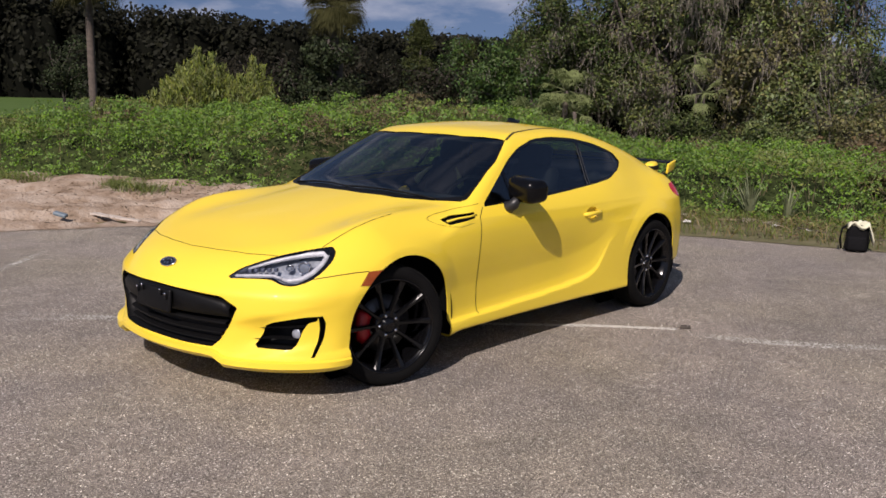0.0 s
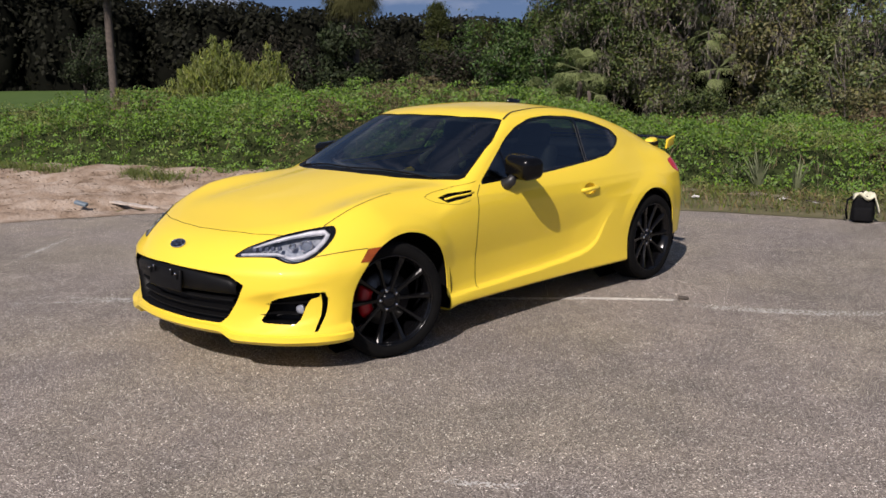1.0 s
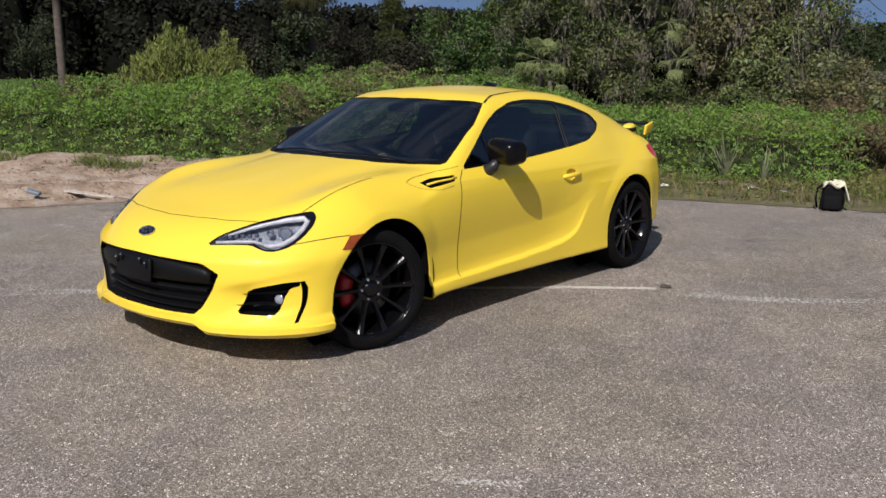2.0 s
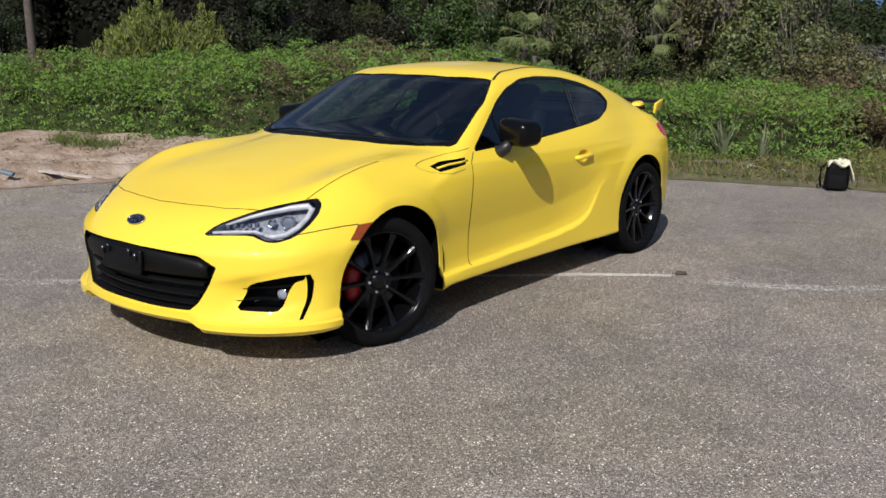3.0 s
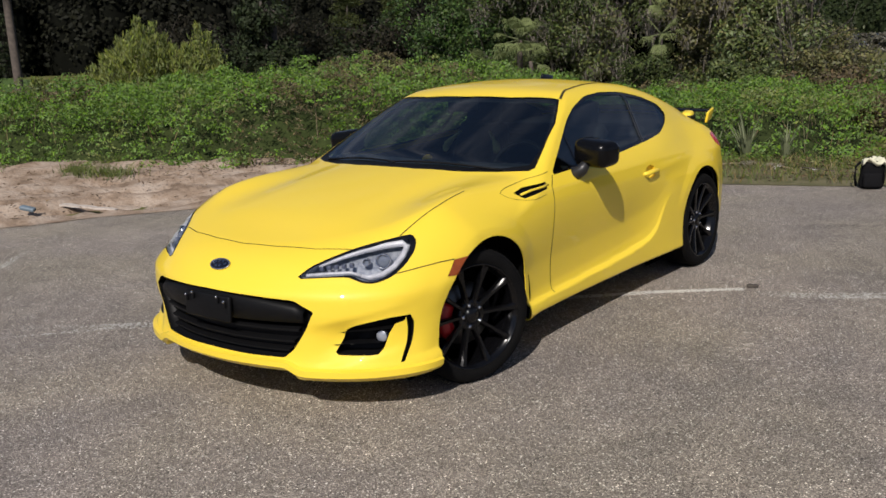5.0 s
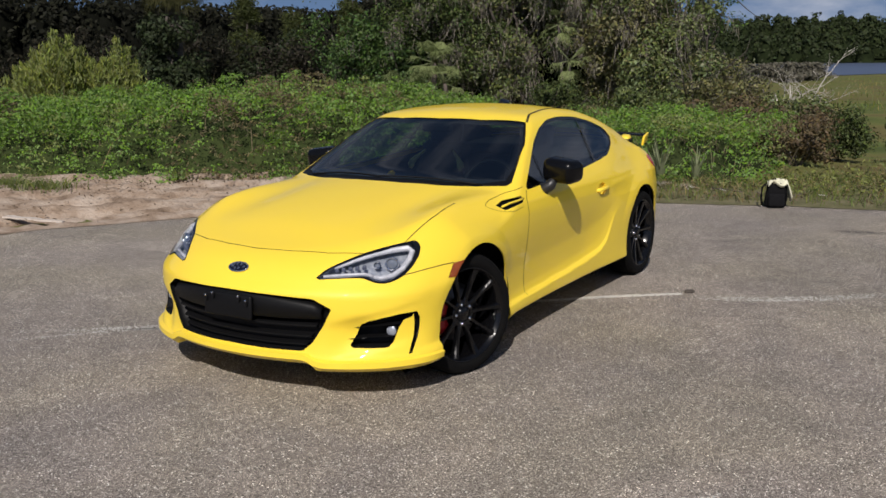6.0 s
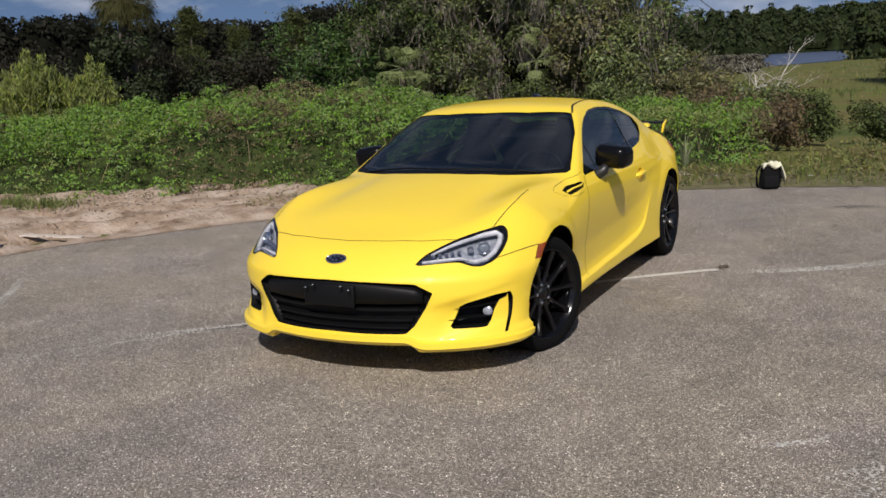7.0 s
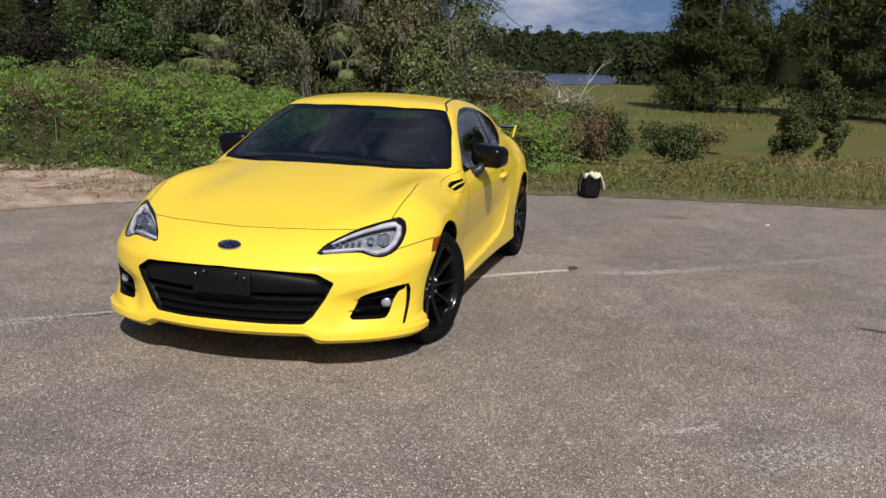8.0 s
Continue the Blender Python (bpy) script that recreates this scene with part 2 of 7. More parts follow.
# worn white paint lines
m, n, l, p = node_material("worn_white_paint")
p.inputs["Base Color"].default_value = (0.62, 0.60, 0.55, 1)
p.inputs["Roughness"].default_value = 0.8
tex = n.new("ShaderNodeTexCoord")
a_ = n.new("ShaderNodeTexNoise")
a_.inputs["Scale"].default_value = 75
a_.inputs["Detail"].default_value = 8
l.new(tex.outputs["Object"], a_.inputs["Vector"])
at_ = n.new("ShaderNodeAttribute")
at_.attribute_name = "wear"
th = n.new("ShaderNodeMath")
th.operation = "GREATER_THAN"
l.new(a_.outputs["Fac"], th.inputs[0])
l.new(at_.outputs["Fac"], th.inputs[1])
l.new(th.outputs["Value"], p.inputs["Alpha"])
LINE_PAINT = m


TAR = LINE_PAINT.copy()
TAR.name = "tar_stain"
TAR.node_tree.nodes["Principled BSDF"].inputs["Base Color"].default_value = (0.075, 0.066, 0.060, 1)


def paint_line(pts, width, wear, label, material=None):
    bm = bmesh.new()
    lay = bm.verts.layers.float.new("wear")
    prev = None
    pts = [Vector(q) for q in pts]
    for i, q in enumerate(pts):
        t = (pts[min(i + 1, len(pts) - 1)] - pts[max(i - 1, 0)]).normalized()
        w = Vector((-t.y, t.x)) * width / 2
        row = []
        for k, edge in ((-1.0, 0.16), (-0.5, 0.0), (0.5, 0.0), (1.0, 0.16)):
            v = bm.verts.new((q.x + w.x * k, q.y + w.y * k, 0.004))
            v[lay] = wear[i] + edge
            row.append(v)
        if prev:
            for k in range(3):
                bm.faces.new((prev[k], prev[k + 1], row[k + 1], row[k]))
        prev = row
    me = bpy.data.meshes.new("road_marking")
    bm.to_mesh(me)
    bm.free()
    me.materials.append(material or LINE_PAINT)
    tagged(new("road_marking", me), label, kind="structure")


paint_line(((-3.2, -2.3), (-2.0, -1.08), (-1.5, -0.5), (-1.06, -0.1), (-0.2, 0.75), (0.86, 1.74), (1.1, 1.93), (1.33, 2.10)), 0.075, (0.70, 0.63, 0.56, 0.47, 0.45, 0.42, 0.40, 0.43), "worn white parking line on asphalt")
paint_line(((1.40, 2.04), (1.60, 2.09), (1.81, 2.19), (2.15, 2.39), (2.58, 2.75), (3.03, 3.10), (3.87, 3.74), (5.2, 4.7)), 0.17, (0.63, 0.56, 0.53, 0.52, 0.60, 0.585, 0.60, 0.70), "very faded white parking line on asphalt")
paint_line(((-4.0, 0.45), (-3.6, 0.0), (-3.3, -0.35)), 0.10, (0.60, 0.52, 0.62), "very faded white parking line on asphalt")
paint_line(((2.06, -0.97), (2.16, -0.91), (2.26, -0.85), (2.40, -0.70)), 0.06, (0.62, 0.50, 0.52, 0.64), "pale scuff of old paint on asphalt")
paint_line(((-2.0, -0.75), (-1.58, -0.48), (-1.44, -0.37), (-1.27, -0.24), (-1.08, -0.07)), 0.11, (0.66, 0.57, 0.52, 0.50, 0.49), "very faded white parking line on asphalt")
paint_line(((2.2, -1.42), (2.56, -1.06), (2.79, -0.92), (3.1, -0.98)), 0.36, (0.66, 0.56, 0.57, 0.66), "pale scuff of old paint on asphalt")
paint_line(((1.2, 5.96), (1.31, 5.93), (1.42, 5.88)), 0.07, (0.62, 0.52, 0.62), "dark tar smear on asphalt", TAR)
paint_line(((3.2, 1.13), (3.29, 1.11), (3.4, 1.07)), 0.07, (0.50, 0.42, 0.50), "dark tar smear on asphalt", TAR)
paint_line(((0.75, 4.12), (1.1, 4.1), (1.35, 4.3), (1.6, 4.38), (2.0, 4.4)), 0.16, (0.70, 0.58, 0.56, 0.61, 0.72), "dark tar smear on asphalt", TAR)
paint_line(((1.75, 5.0), (1.95, 5.08), (2.1, 5.12), (2.35, 5.02)), 0.22, (0.64, 0.53, 0.52, 0.64), "dark tar smear on asphalt", TAR)
paint_line(((3.3, 2.3), (3.7, 2.5), (4.2, 2.55)), 0.16, (0.68, 0.56, 0.68), "dark tar smear on asphalt", TAR)


# ---- the car ----
def curve(*pts):
    """A smooth monotone curve through (t, value) pairs."""
    p = np.array(pts, float)
    t, v = p[:, 0], p[:, 1]
    h, d = np.diff(t), np.diff(v) / np.diff(t)
    m = np.zeros(len(t))
    for i in range(1, len(t) - 1):
        if d[i - 1] * d[i] > 0:
            w1, w2 = 2 * h[i] + h[i - 1], h[i] + 2 * h[i - 1]
            m[i] = (w1 + w2) / (w1 / d[i - 1] + w2 / d[i])
    m[0], m[-1] = d[0], d[-1]
    T = np.linspace(t[0], t[-1], 600)
    k = np.clip(np.searchsorted(t, T, "right") - 1, 0, len(t) - 2)
    s = (T - t[k]) / h[k]
    V = ((1 + 2 * s) * (1 - s) ** 2 * v[k] + s * (1 - s) ** 2 * h[k] * m[k]
         + s * s * (3 - 2 * s) * v[k + 1] + s * s * (s - 1) * h[k] * m[k + 1])
    return lambda q: np.interp(q, T, V)


def smax(a, b, k):
    h = np.clip(k - np.abs(a - b), 0, None) / k
    return np.maximum(a, b) + h * h * k * 0.25


PLAN = curve((-0.9, 0.86), (-0.3, 0.885), (0.0, 0.888), (0.45, 0.868), (1.0, 0.858), (1.7, 0.864), (2.2, 0.883), (2.6, 0.891), (2.8, 0.874), (3.0, 0.830), (3.2, 0.775), (3.45, 0.70))
DOOR_IN = curve((0.12, 0.05), (0.19, 0.010), (0.21, 0.003), (0.245, 0.003), (0.262, 0.032), (0.31, 0.041), (0.42, 0.037), (0.52, 0.021), (0.62, 0.006), (0.70, 0.0), (0.78, 0.010), (0.86, 0.035), (1.0, 0.11))
ARCH_IN = curve((0.12, 0.03), (0.17, 0.0), (0.205, -0.006), (0.230, -0.002), (0.258, 0.020), (0.34, 0.018), (0.45, 0.007), (0.56, 0.0), (0.62, 0.003), (0.68, 0.014), (0.76, 0.05), (0.84, 0.11), (1.0, 0.22))
HAUNCH_IN = curve((0.12, 0.03), (0.17, 0.010), (0.205, 0.006), (0.26, 0.010), (0.34, 0.008), (0.45, 0.003), (0.58, 0.0), (0.66, 0.008), (0.76, 0.045), (0.84, 0.11), (1.0, 0.22))
EDGE = curve((-0.9, 0.60), (-0.6, 0.665), (-0.35, 0.738), (0.0, 0.803), (0.3, 0.822), (0.74, 0.862), (1.2, 0.885), (1.75, 0.91), (2.3, 0.955), (2.6, 0.960), (2.8, 0.938), (3.0, 0.888), (3.2, 0.825), (3.4, 0.77))
MID = curve((-0.95, 0.575), (-0.8, 0.625), (-0.68, 0.672), (-0.5, 0.725), (-0.3, 0.785), (0.0, 0.85), (0.3, 0.902), (0.6, 0.94), (0.9, 0.955), (2.6, 0.995), (2.9, 0.975), (3.2, 0.91), (3.45, 0.86))
NOSE = curve((0.1, -0.80), (0.16, -0.846), (0.19, -0.850), (0.236, -0.847), (0.248, -0.844), (0.35, -0.840), (0.45, -0.851), (0.52, -0.851), (0.58, -0.818), (0.63, -0.78), (0.70, -0.70), (0.9, -0.4))
SWEEP = curve((0.1, 0.36), (0.21, 0.38), (0.30, 0.42), (0.5, 0.44), (0.62, 0.53), (0.9, 0.59))
KICK = curve((0.3, 0.0), (1.0, 0.018), (1.3, 0.030), (1.61, 0.050), (1.74, 0.066), (1.845, 0.105), (1.91, 0.17), (1.97, 0.25), (2.05, 0.36), (2.25, 0.50))
TAIL = curve((0.1, 3.2), (0.25, 3.33), (0.5, 3.39), (0.72, 3.35), (0.85, 3.27), (0.95, 3.18), (1.1, 3.05))
ROOF = curve((0.9, 1.178), (1.12, 1.244), (1.4, 1.281), (1.7, 1.292), (2.0, 1.273), (2.3, 1.218), (2.6, 1.135), (2.9, 1.03), (3.05, 0.965), (3.2, 0.88))
CABIN = curve((0.5, 0.80), (1.0, 0.80), (1.7, 0.80), (2.2, 0.79), (2.6, 0.745), (2.9, 0.68), (3.2, 0.60))


def scoop(x, z):
    """The hollow beside the fog lamp opening."""
    hollow = 0.024 * np.exp(-((x - 0.615) / 0.055) ** 2 - ((z - 0.345 - 0.35 * (x - 0.615)) / 0.055) ** 2)
    panel = 0.012 * np.exp(-((x - 0.685) / 0.165) ** 8 - ((z - 0.348 - 0.28 * (x - 0.685)) / 0.088) ** 8)
    return hollow + panel


def body_field(x, y, z):
    """Below zero inside the bodywork: lower body and cabin, each bounded by a few curved faces, blended."""
    x = np.abs(x)
    arch = np.clip(np.exp(-(y / 0.43) ** 2) + np.exp(-((y - 2.57) / 0.46) ** 2), 0, 1)
    kick = KICK(y) * np.clip((0.78 - z) / 0.25, 0, 1)
    over = np.maximum(z - kick - 0.24, 0)
    over = over / (1 + 2.2 * np.clip(KICK(y) / 0.2, 0, 1) * np.exp(-(over / 0.12) ** 2))
    back = np.clip((y - 1.3) / 0.5, 0, 1)
    flare = 0.011 * np.clip((0.465 - np.hypot(y - 0.05, z - 0.306)) / 0.06, 0, 1) + 0.007 * np.clip((0.45 - np.hypot(y - 2.552, z - 0.322)) / 0.06, 0, 1)
    flare = flare * np.clip((z - 0.42) / 0.14, 0, 1)
    side = x - (flare + PLAN(y) - (1 - arch) * (1 - ease(y, 1.55, 2.12) * np.clip((0.76 - z) / 0.10, 0, 1)) * DOOR_IN(np.where(z < 0.24, z, 0.24 + over)) - arch * (ARCH_IN(z) * (1 - back) + HAUNCH_IN(z) * back))
    q = np.clip(x / 0.80, 0, 1.2) ** 2
    top = EDGE(y) + (MID(y) - EDGE(y)) * (1 - q)
    top = top + 0.034 * np.exp(-((x - 0.70) / 0.11) ** 2) * np.exp(-((y - 0.05) / 0.38) ** 2)
    top = top - 0.012 * np.exp(-((x - 0.47) / 0.10) ** 2) * np.exp(-((y - 0.10) / 0.35) ** 2)
    top = top + 0.020 * np.exp(-((x - 0.72) / 0.14) ** 2) * np.exp(-((y - 2.62) / 0.40) ** 2)
    front = (NOSE(z) + SWEEP(z) * x ** 2 + 0.40 * x ** 8 + scoop(x, z) - y) * 0.85
    rear = y - (TAIL(z) - 0.28 * x ** 2 - 0.47 * x ** 8)
    low = 0.165 + 0.028 * np.clip((y - 0.35) / 0.15, 0, 1) + 0.036 / (1 + np.exp((x - 0.435) * 160)) * (y < -0.3) + 0.095 * np.clip((y - 2.72) / 0.2, 0, 1) - z
    f = smax(side, (z - top) * 0.93, 0.10)
    f = smax(f, front, 0.045 + 0.045 * np.clip((z - 0.24) / 0.16, 0, 1))
    f = smax(f, rear, 0.08)
    f = smax(f, low, 0.02)
    flank = (x - (CABIN(y) - (np.maximum(z, 0.80) - 0.87) * 0.60)) * 0.85
    lid = (z - (ROOF(y) - 0.12 * x ** 2)) * 0.93
    screen = (1.235 - 0.476 * (1.13 + 0.42 * x ** 2 - y) - z) * -0.9
    g = smax(flank, lid, 0.07)
    g = smax(g, screen, 0.03)
    g = smax(g, 0.72 - z, 0.05)
    g = smax(g, rear + 0.03, 0.08)
    return -smax(-f, -g, 0.035)


def field_normal(p, e=0.002):
    d = np.eye(3) * e
    return np.stack([body_field(*(p + d[i]).T) - body_field(*(p - d[i]).T) for i in range(3)], 1) / (2 * e)


def half_body(h=0.0145):
    """Half of the bodywork (x >= 0) as points and quads, from the field on a lattice."""
    gx = np.arange(-0.5, 0.96 / h) * h
    gy = np.arange(-0.98, 3.52, h)
    gz = np.arange(0.10, 1.36, h)
    X, Y, Z = np.meshgrid(gx, gy, gz, indexing="ij")
    inside = body_field(X, Y, Z) < 0
    n = tuple(s - 1 for s in inside.shape)
    c = np.zeros(n, int)
    for i in (0, 1):
        for j in (0, 1):
            for k in (0, 1):
                c += inside[i:i + n[0], j:j + n[1], k:k + n[2]]
    live = (c > 0) & (c < 8)
    idx = np.full(n, -1)
    idx[live] = np.arange(live.sum())
    I = np.argwhere(live)
    p = np.stack([gx[I[:, 0]], gy[I[:, 1]], gz[I[:, 2]]], 1) + h / 2
    quads = []
    for a in range(3):
        b, d = (a + 1) % 3, (a + 2) % 3
        lo, hi = [slice(None)] * 3, [slice(None)] * 3
        lo[a], hi[a] = slice(0, -1), slice(1, None)
        s0, s1 = inside[tuple(lo)], inside[tuple(hi)]
        e = np.argwhere(s0 != s1)
        e = e[(e[:, b] > 0) & (e[:, d] > 0) & (e[:, b] < n[b]) & (e[:, d] < n[d])]
        ring = []
        for ob, od in ((-1, -1), (0, -1), (0, 0), (-1, 0)):
            r = e.copy()
            r[:, b] += ob
            r[:, d] += od
            ring.append(idx[r[:, 0], r[:, 1], r[:, 2]])
        q = np.stack(ring, 1)
        flip = ~s0[e[:, 0], e[:, 1], e[:, 2]]
        q[flip] = q[flip][:, ::-1]
        quads.append(q)
    quads = np.concatenate(quads)
    quads = quads[(quads >= 0).all(1)]
    mid = I[:, 0] == 0
    edges = np.concatenate([quads[:, [0, 1]], quads[:, [1, 2]], quads[:, [2, 3]], quads[:, [3, 0]]])

    def settle(p, times):
        for _ in range(times):
            g = field_normal(p)
            f = body_field(*p.T)
            p = p - g * np.clip(f / np.maximum((g * g).sum(1), 0.05), -h, h)[:, None]
            p[mid, 0] = 0
        return p
    p = settle(p, 4)
    deg = np.bincount(edges.ravel(), minlength=len(p))[:, None]
    for _ in range(10):
        s = np.zeros_like(p)
        np.add.at(s, edges[:, 0], p[edges[:, 1]])
        np.add.at(s, edges[:, 1], p[edges[:, 0]])
        p = settle(p + 0.5 * (s / deg - p), 1)
    return settle(p, 3), quads


def part(name, bm, material, parent, label="", smooth=True):
    """Links a bmesh as one mesh object under a thing or a part."""
    me = bpy.data.meshes.new(name)
    bm.to_mesh(me)
    bm.free()
    if smooth:
        me.shade_smooth()
    if "fair" in me.attributes:
        fair = np.zeros(len(me.vertices) * 3, np.float32)
        me.attributes["fair"].data.foreach_get("vector", fair)
        me.normals_split_custom_set_from_vertices(fair.reshape(-1, 3).tolist())
    me.materials.append(material)
    ob = new(name, me)
    if parent is not None:
        ob.parent = parent
    if label:
        ob["label"] = label
    return ob


car = tagged(new("sports_car"), "bright yellow two-door sports coupe with black wheels parked on asphalt", "car")
P0, Q0 = half_body()


def clear_glass(name, tint, rough=0.0, base_gloss=0.05):
    """Thin glass: a tinted see-through sheet with a mirror-like gloss on it."""
    m, n, l, p = node_material(name)
    n.remove(p)
    t, g, x = n.new("ShaderNodeBsdfTransparent"), n.new("ShaderNodeBsdfGlossy"), n.new("ShaderNodeMixShader")
    lw, f, k = n.new("ShaderNodeLayerWeight"), n.new("ShaderNodeMath"), n.new("ShaderNodeMapRange")
    f.operation = "POWER"
    f.inputs[1].default_value = 4.5
    k.inputs["To Min"].default_value, k.inputs["To Max"].default_value = base_gloss, 0.85
    l.new(lw.outputs["Facing"], f.inputs[0])
    l.new(f.outputs["Value"], k.inputs["Value"])
    t.inputs["Color"].default_value = (*tint, 1)
    g.inputs["Roughness"].default_value = rough
    l.new(k.outputs["Result"], x.inputs["Fac"])
    l.new(t.outputs["BSDF"], x.inputs[1])
    l.new(g.outputs["BSDF"], x.inputs[2])
    l.new(x.outputs["Shader"], n["Material Output"].inputs["Surface"])
    return m


SCREEN_GLASS = clear_glass("windscreen_glass", (0.54, 0.64, 0.64), 0.0, 0.15)
SIDE_GLASS = clear_glass("side_window_glass", (0.42, 0.48, 0.48), 0.0, 0.17)
LENS_GLASS = clear_glass("lamp_lens", (0.90, 0.92, 0.95), 0.01, 0.05)
CHROME = surface("chrome", (0.75, 0.75, 0.77), 0.12, metal=1.0)
LAMP_SILVER = surface("lamp_reflector", (0.42, 0.44, 0.48), 0.3, metal=0.35, dark=(0.22, 0.24, 0.29), scale=45)
LAMP_LENS = surface("projector_glass", (0.16, 0.18, 0.22), 0.06, coat=0.6)
LAMP_GREY = surface("lamp_inner_grey", (0.08, 0.09, 0.13), 0.3)
LIGHT_BAR = surface("light_guide_white", (0.56, 0.56, 0.59), 0.35)
AMBER = surface("amber_lens", (0.30, 0.060, 0.004), 0.18, coat=0.5)
RED_LENS = surface("red_lens", (0.62, 0.015, 0.012), 0.15, coat=0.5)
CALIPER_RED = surface("red_caliper_paint", (0.42, 0.010, 0.014), 0.35)
DISC_STEEL = surface("brake_disc_steel", (0.12, 0.115, 0.11), 0.4, metal=0.9)
TRIM_CLOTH = surface("dark_cabin_trim", (0.020, 0.020, 0.022), 0.8, bump=0.2, fine=700)
SEAT_CLOTH = surface("black_seat_cloth", (0.022, 0.022, 0.024), 0.75, bump=0.3, fine=600)
SEAT_YELLOW = surface("yellow_seat_leather", (0.80, 0.70, 0.26), 0.7)
BADGE_BLUE = surface("badge_blue", (0.006, 0.007, 0.016), 0.35, coat=0.1, spec=0.2)
GREY_PLASTIC = surface("dark_grey_plastic", (0.018, 0.018, 0.019), 0.4, bump=0.1, fine=900)
MIRROR_BLACK = surface("mirror_cap_black", (0.003, 0.003, 0.0035), 0.25, coat=0.05, spec=0.2)
TRIM_SHEEN = surface("trim_sheen_grey", (0.09, 0.09, 0.085), 0.35)
GAP = surface("panel_gap_black", (0.02, 0.016, 0.004), 0.8)


def rounded(pts, times=2, cut=0.22):
    """A closed outline with its corners cut round."""
    p = [Vector(q) for q in pts]
    for _ in range(times):
        p = [v for i in range(len(p)) for v in (p[i].lerp(p[(i + 1) % len(p)], cut), p[i].lerp(p[(i + 1) % len(p)], 1 - cut))]
    return p


def within(q, loop):
    hit = False
    j = len(loop) - 1
    for i in range(len(loop)):
        a, b = loop[i], loop[j]
        if (a.y > q.y) != (b.y > q.y) and q.x < (b.x - a.x) * (q.y - a.y) / (b.y - a.y) + a.x:
            hit = not hit
        j = i
    return hit


body = bmesh.new()
bverts = [body.verts.new(v) for v in P0]
for q in Q0:
    body.faces.new([bverts[i] for i in q])
body.normal_update()
panel_of = body.faces.layers.int.new("panel")
AXES = {"side": (1, 2, 0, 1), "front": (0, 2, 1, -1), "top": (0, 1, 2, 1)}


def cut_panel(axis, outline, number, only=None, facing=0.08):
    """Cuts the outline through the bodywork, seen along an axis, and gives the faces inside it a panel number."""
    a, b, c, sign = AXES[axis]
    lo = Vector((min(v.x for v in outline), min(v.y for v in outline)))
    hi = Vector((max(v.x for v in outline), max(v.y for v in outline)))

    def flat(v):
        return Vector((v[a], v[b]))
    near = []
    for f in body.faces:
        if f.normal[c] * sign > facing and (only is None or f[panel_of] in only):
            m = flat(f.calc_center_median())
            if lo.x - 0.05 < m.x < hi.x + 0.05 and lo.y - 0.05 < m.y < hi.y + 0.05:
                near.append(f)
    for i in range(len(outline)):
        p, q = outline[i], outline[(i + 1) % len(outline)]
        if (q - p).length < 1e-5:
            continue
        d = (q - p).normalized()
        co, no = Vector((0, 0, 0)), Vector((0, 0, 0))
        co[a], co[b] = p.x, p.y
        no[a], no[b] = -d.y, d.x
        mx, nx = max(p.x, q.x) + 1e-4, min(p.x, q.x) - 1e-4
        my, ny = max(p.y, q.y) + 1e-4, min(p.y, q.y) - 1e-4
        hitf, rest = [], []
        for f in near:
            xs = [v.co[a] for v in f.verts]
            ys = [v.co[b] for v in f.verts]
            (hitf if max(xs) > nx and min(xs) < mx and max(ys) > ny and min(ys) < my else rest).append(f)
        if not hitf:
            continue
        geom = list({e for f in hitf for e in f.edges}) + hitf + list({v for f in hitf for v in f.verts})
        r = bmesh.ops.bisect_plane(body, geom=geom, dist=1e-5, plane_co=co, plane_no=no)
        near = rest + [g for g in r["geom"] if isinstance(g, bmesh.types.BMFace)]
    for f in near:
        if within(flat(f.calc_center_median()), outline):
            f[panel_of] = number


(SIDE, HOOD, BUMPER, FENDER, DOOR, ROOFP, SCREEN, GLASS_D, GLASS_Q, LAMP, GRILLE, FOG, SLIT, ARCH, MARKER, TRUNK, REAR_GLASS, TAIL_L, VENT, COWL, TRIM_D, CUP) = range(22)

V = Vector
# panel lines
cut_panel("front", [V((-0.1, 0.05)), V((0.95, 0.05)), V((0.95, 0.622)), V((0.80, 0.615)), V((0.55, 0.66)), V((0.42, 0.685)), V((0.2, 0.691)), V((-0.1, 0.693))], BUMPER, facing=0.0)
for f in body.faces:
    if f[panel_of] == BUMPER and f.calc_center_median().y > -0.2:
        f[panel_of] = SIDE
hood_line = [V((-0.1, -0.63)), V((0.2, -0.612)), V((0.40, -0.57)), V((0.56, -0.50)), V((0.685, -0.35)), V((0.712, -0.10)), V((0.695, 0.12)), V((0.72, 0.45)), V((0.735, 0.62))]
cut_panel("top", hood_line + [V((0.60, 0.52)), V((0.40, 0.425)), V((0.2, 0.365)), V((-0.1, 0.35))], HOOD)
cut_panel("side", [V((-0.9, 0.62)), V((-0.38, 0.617)), V((-0.28, 0.624)), V((-0.12, 0.626)), V((-0.05, 0.4)), V((-0.05, 0.1)), V((0.47, 0.1)), V((0.47, 0.262)), V((0.668, 0.262)), V((0.652, 0.63)), V((0.661, 0.808)), V((0.72, 0.858)), V((0.74, 0.90)), V((0.60, 0.90)), V((-0.35, 0.90)), V((-0.9, 0.9))], FENDER, only=(SIDE,), facing=-0.2)
cut_panel("side", [V((0.668, 0.262)), V((0.652, 0.63)), V((0.661, 0.808)), V((0.72, 0.858)), V((0.92, 0.976)), V((1.2, 1.18)), V((1.9, 1.22)), V((1.93, 0.912)), V((1.985, 0.75)), V((1.975, 0.55)), V((1.90, 0.37)), V((1.80, 0.285)), V((1.72, 0.262))], DOOR, only=(SIDE,))
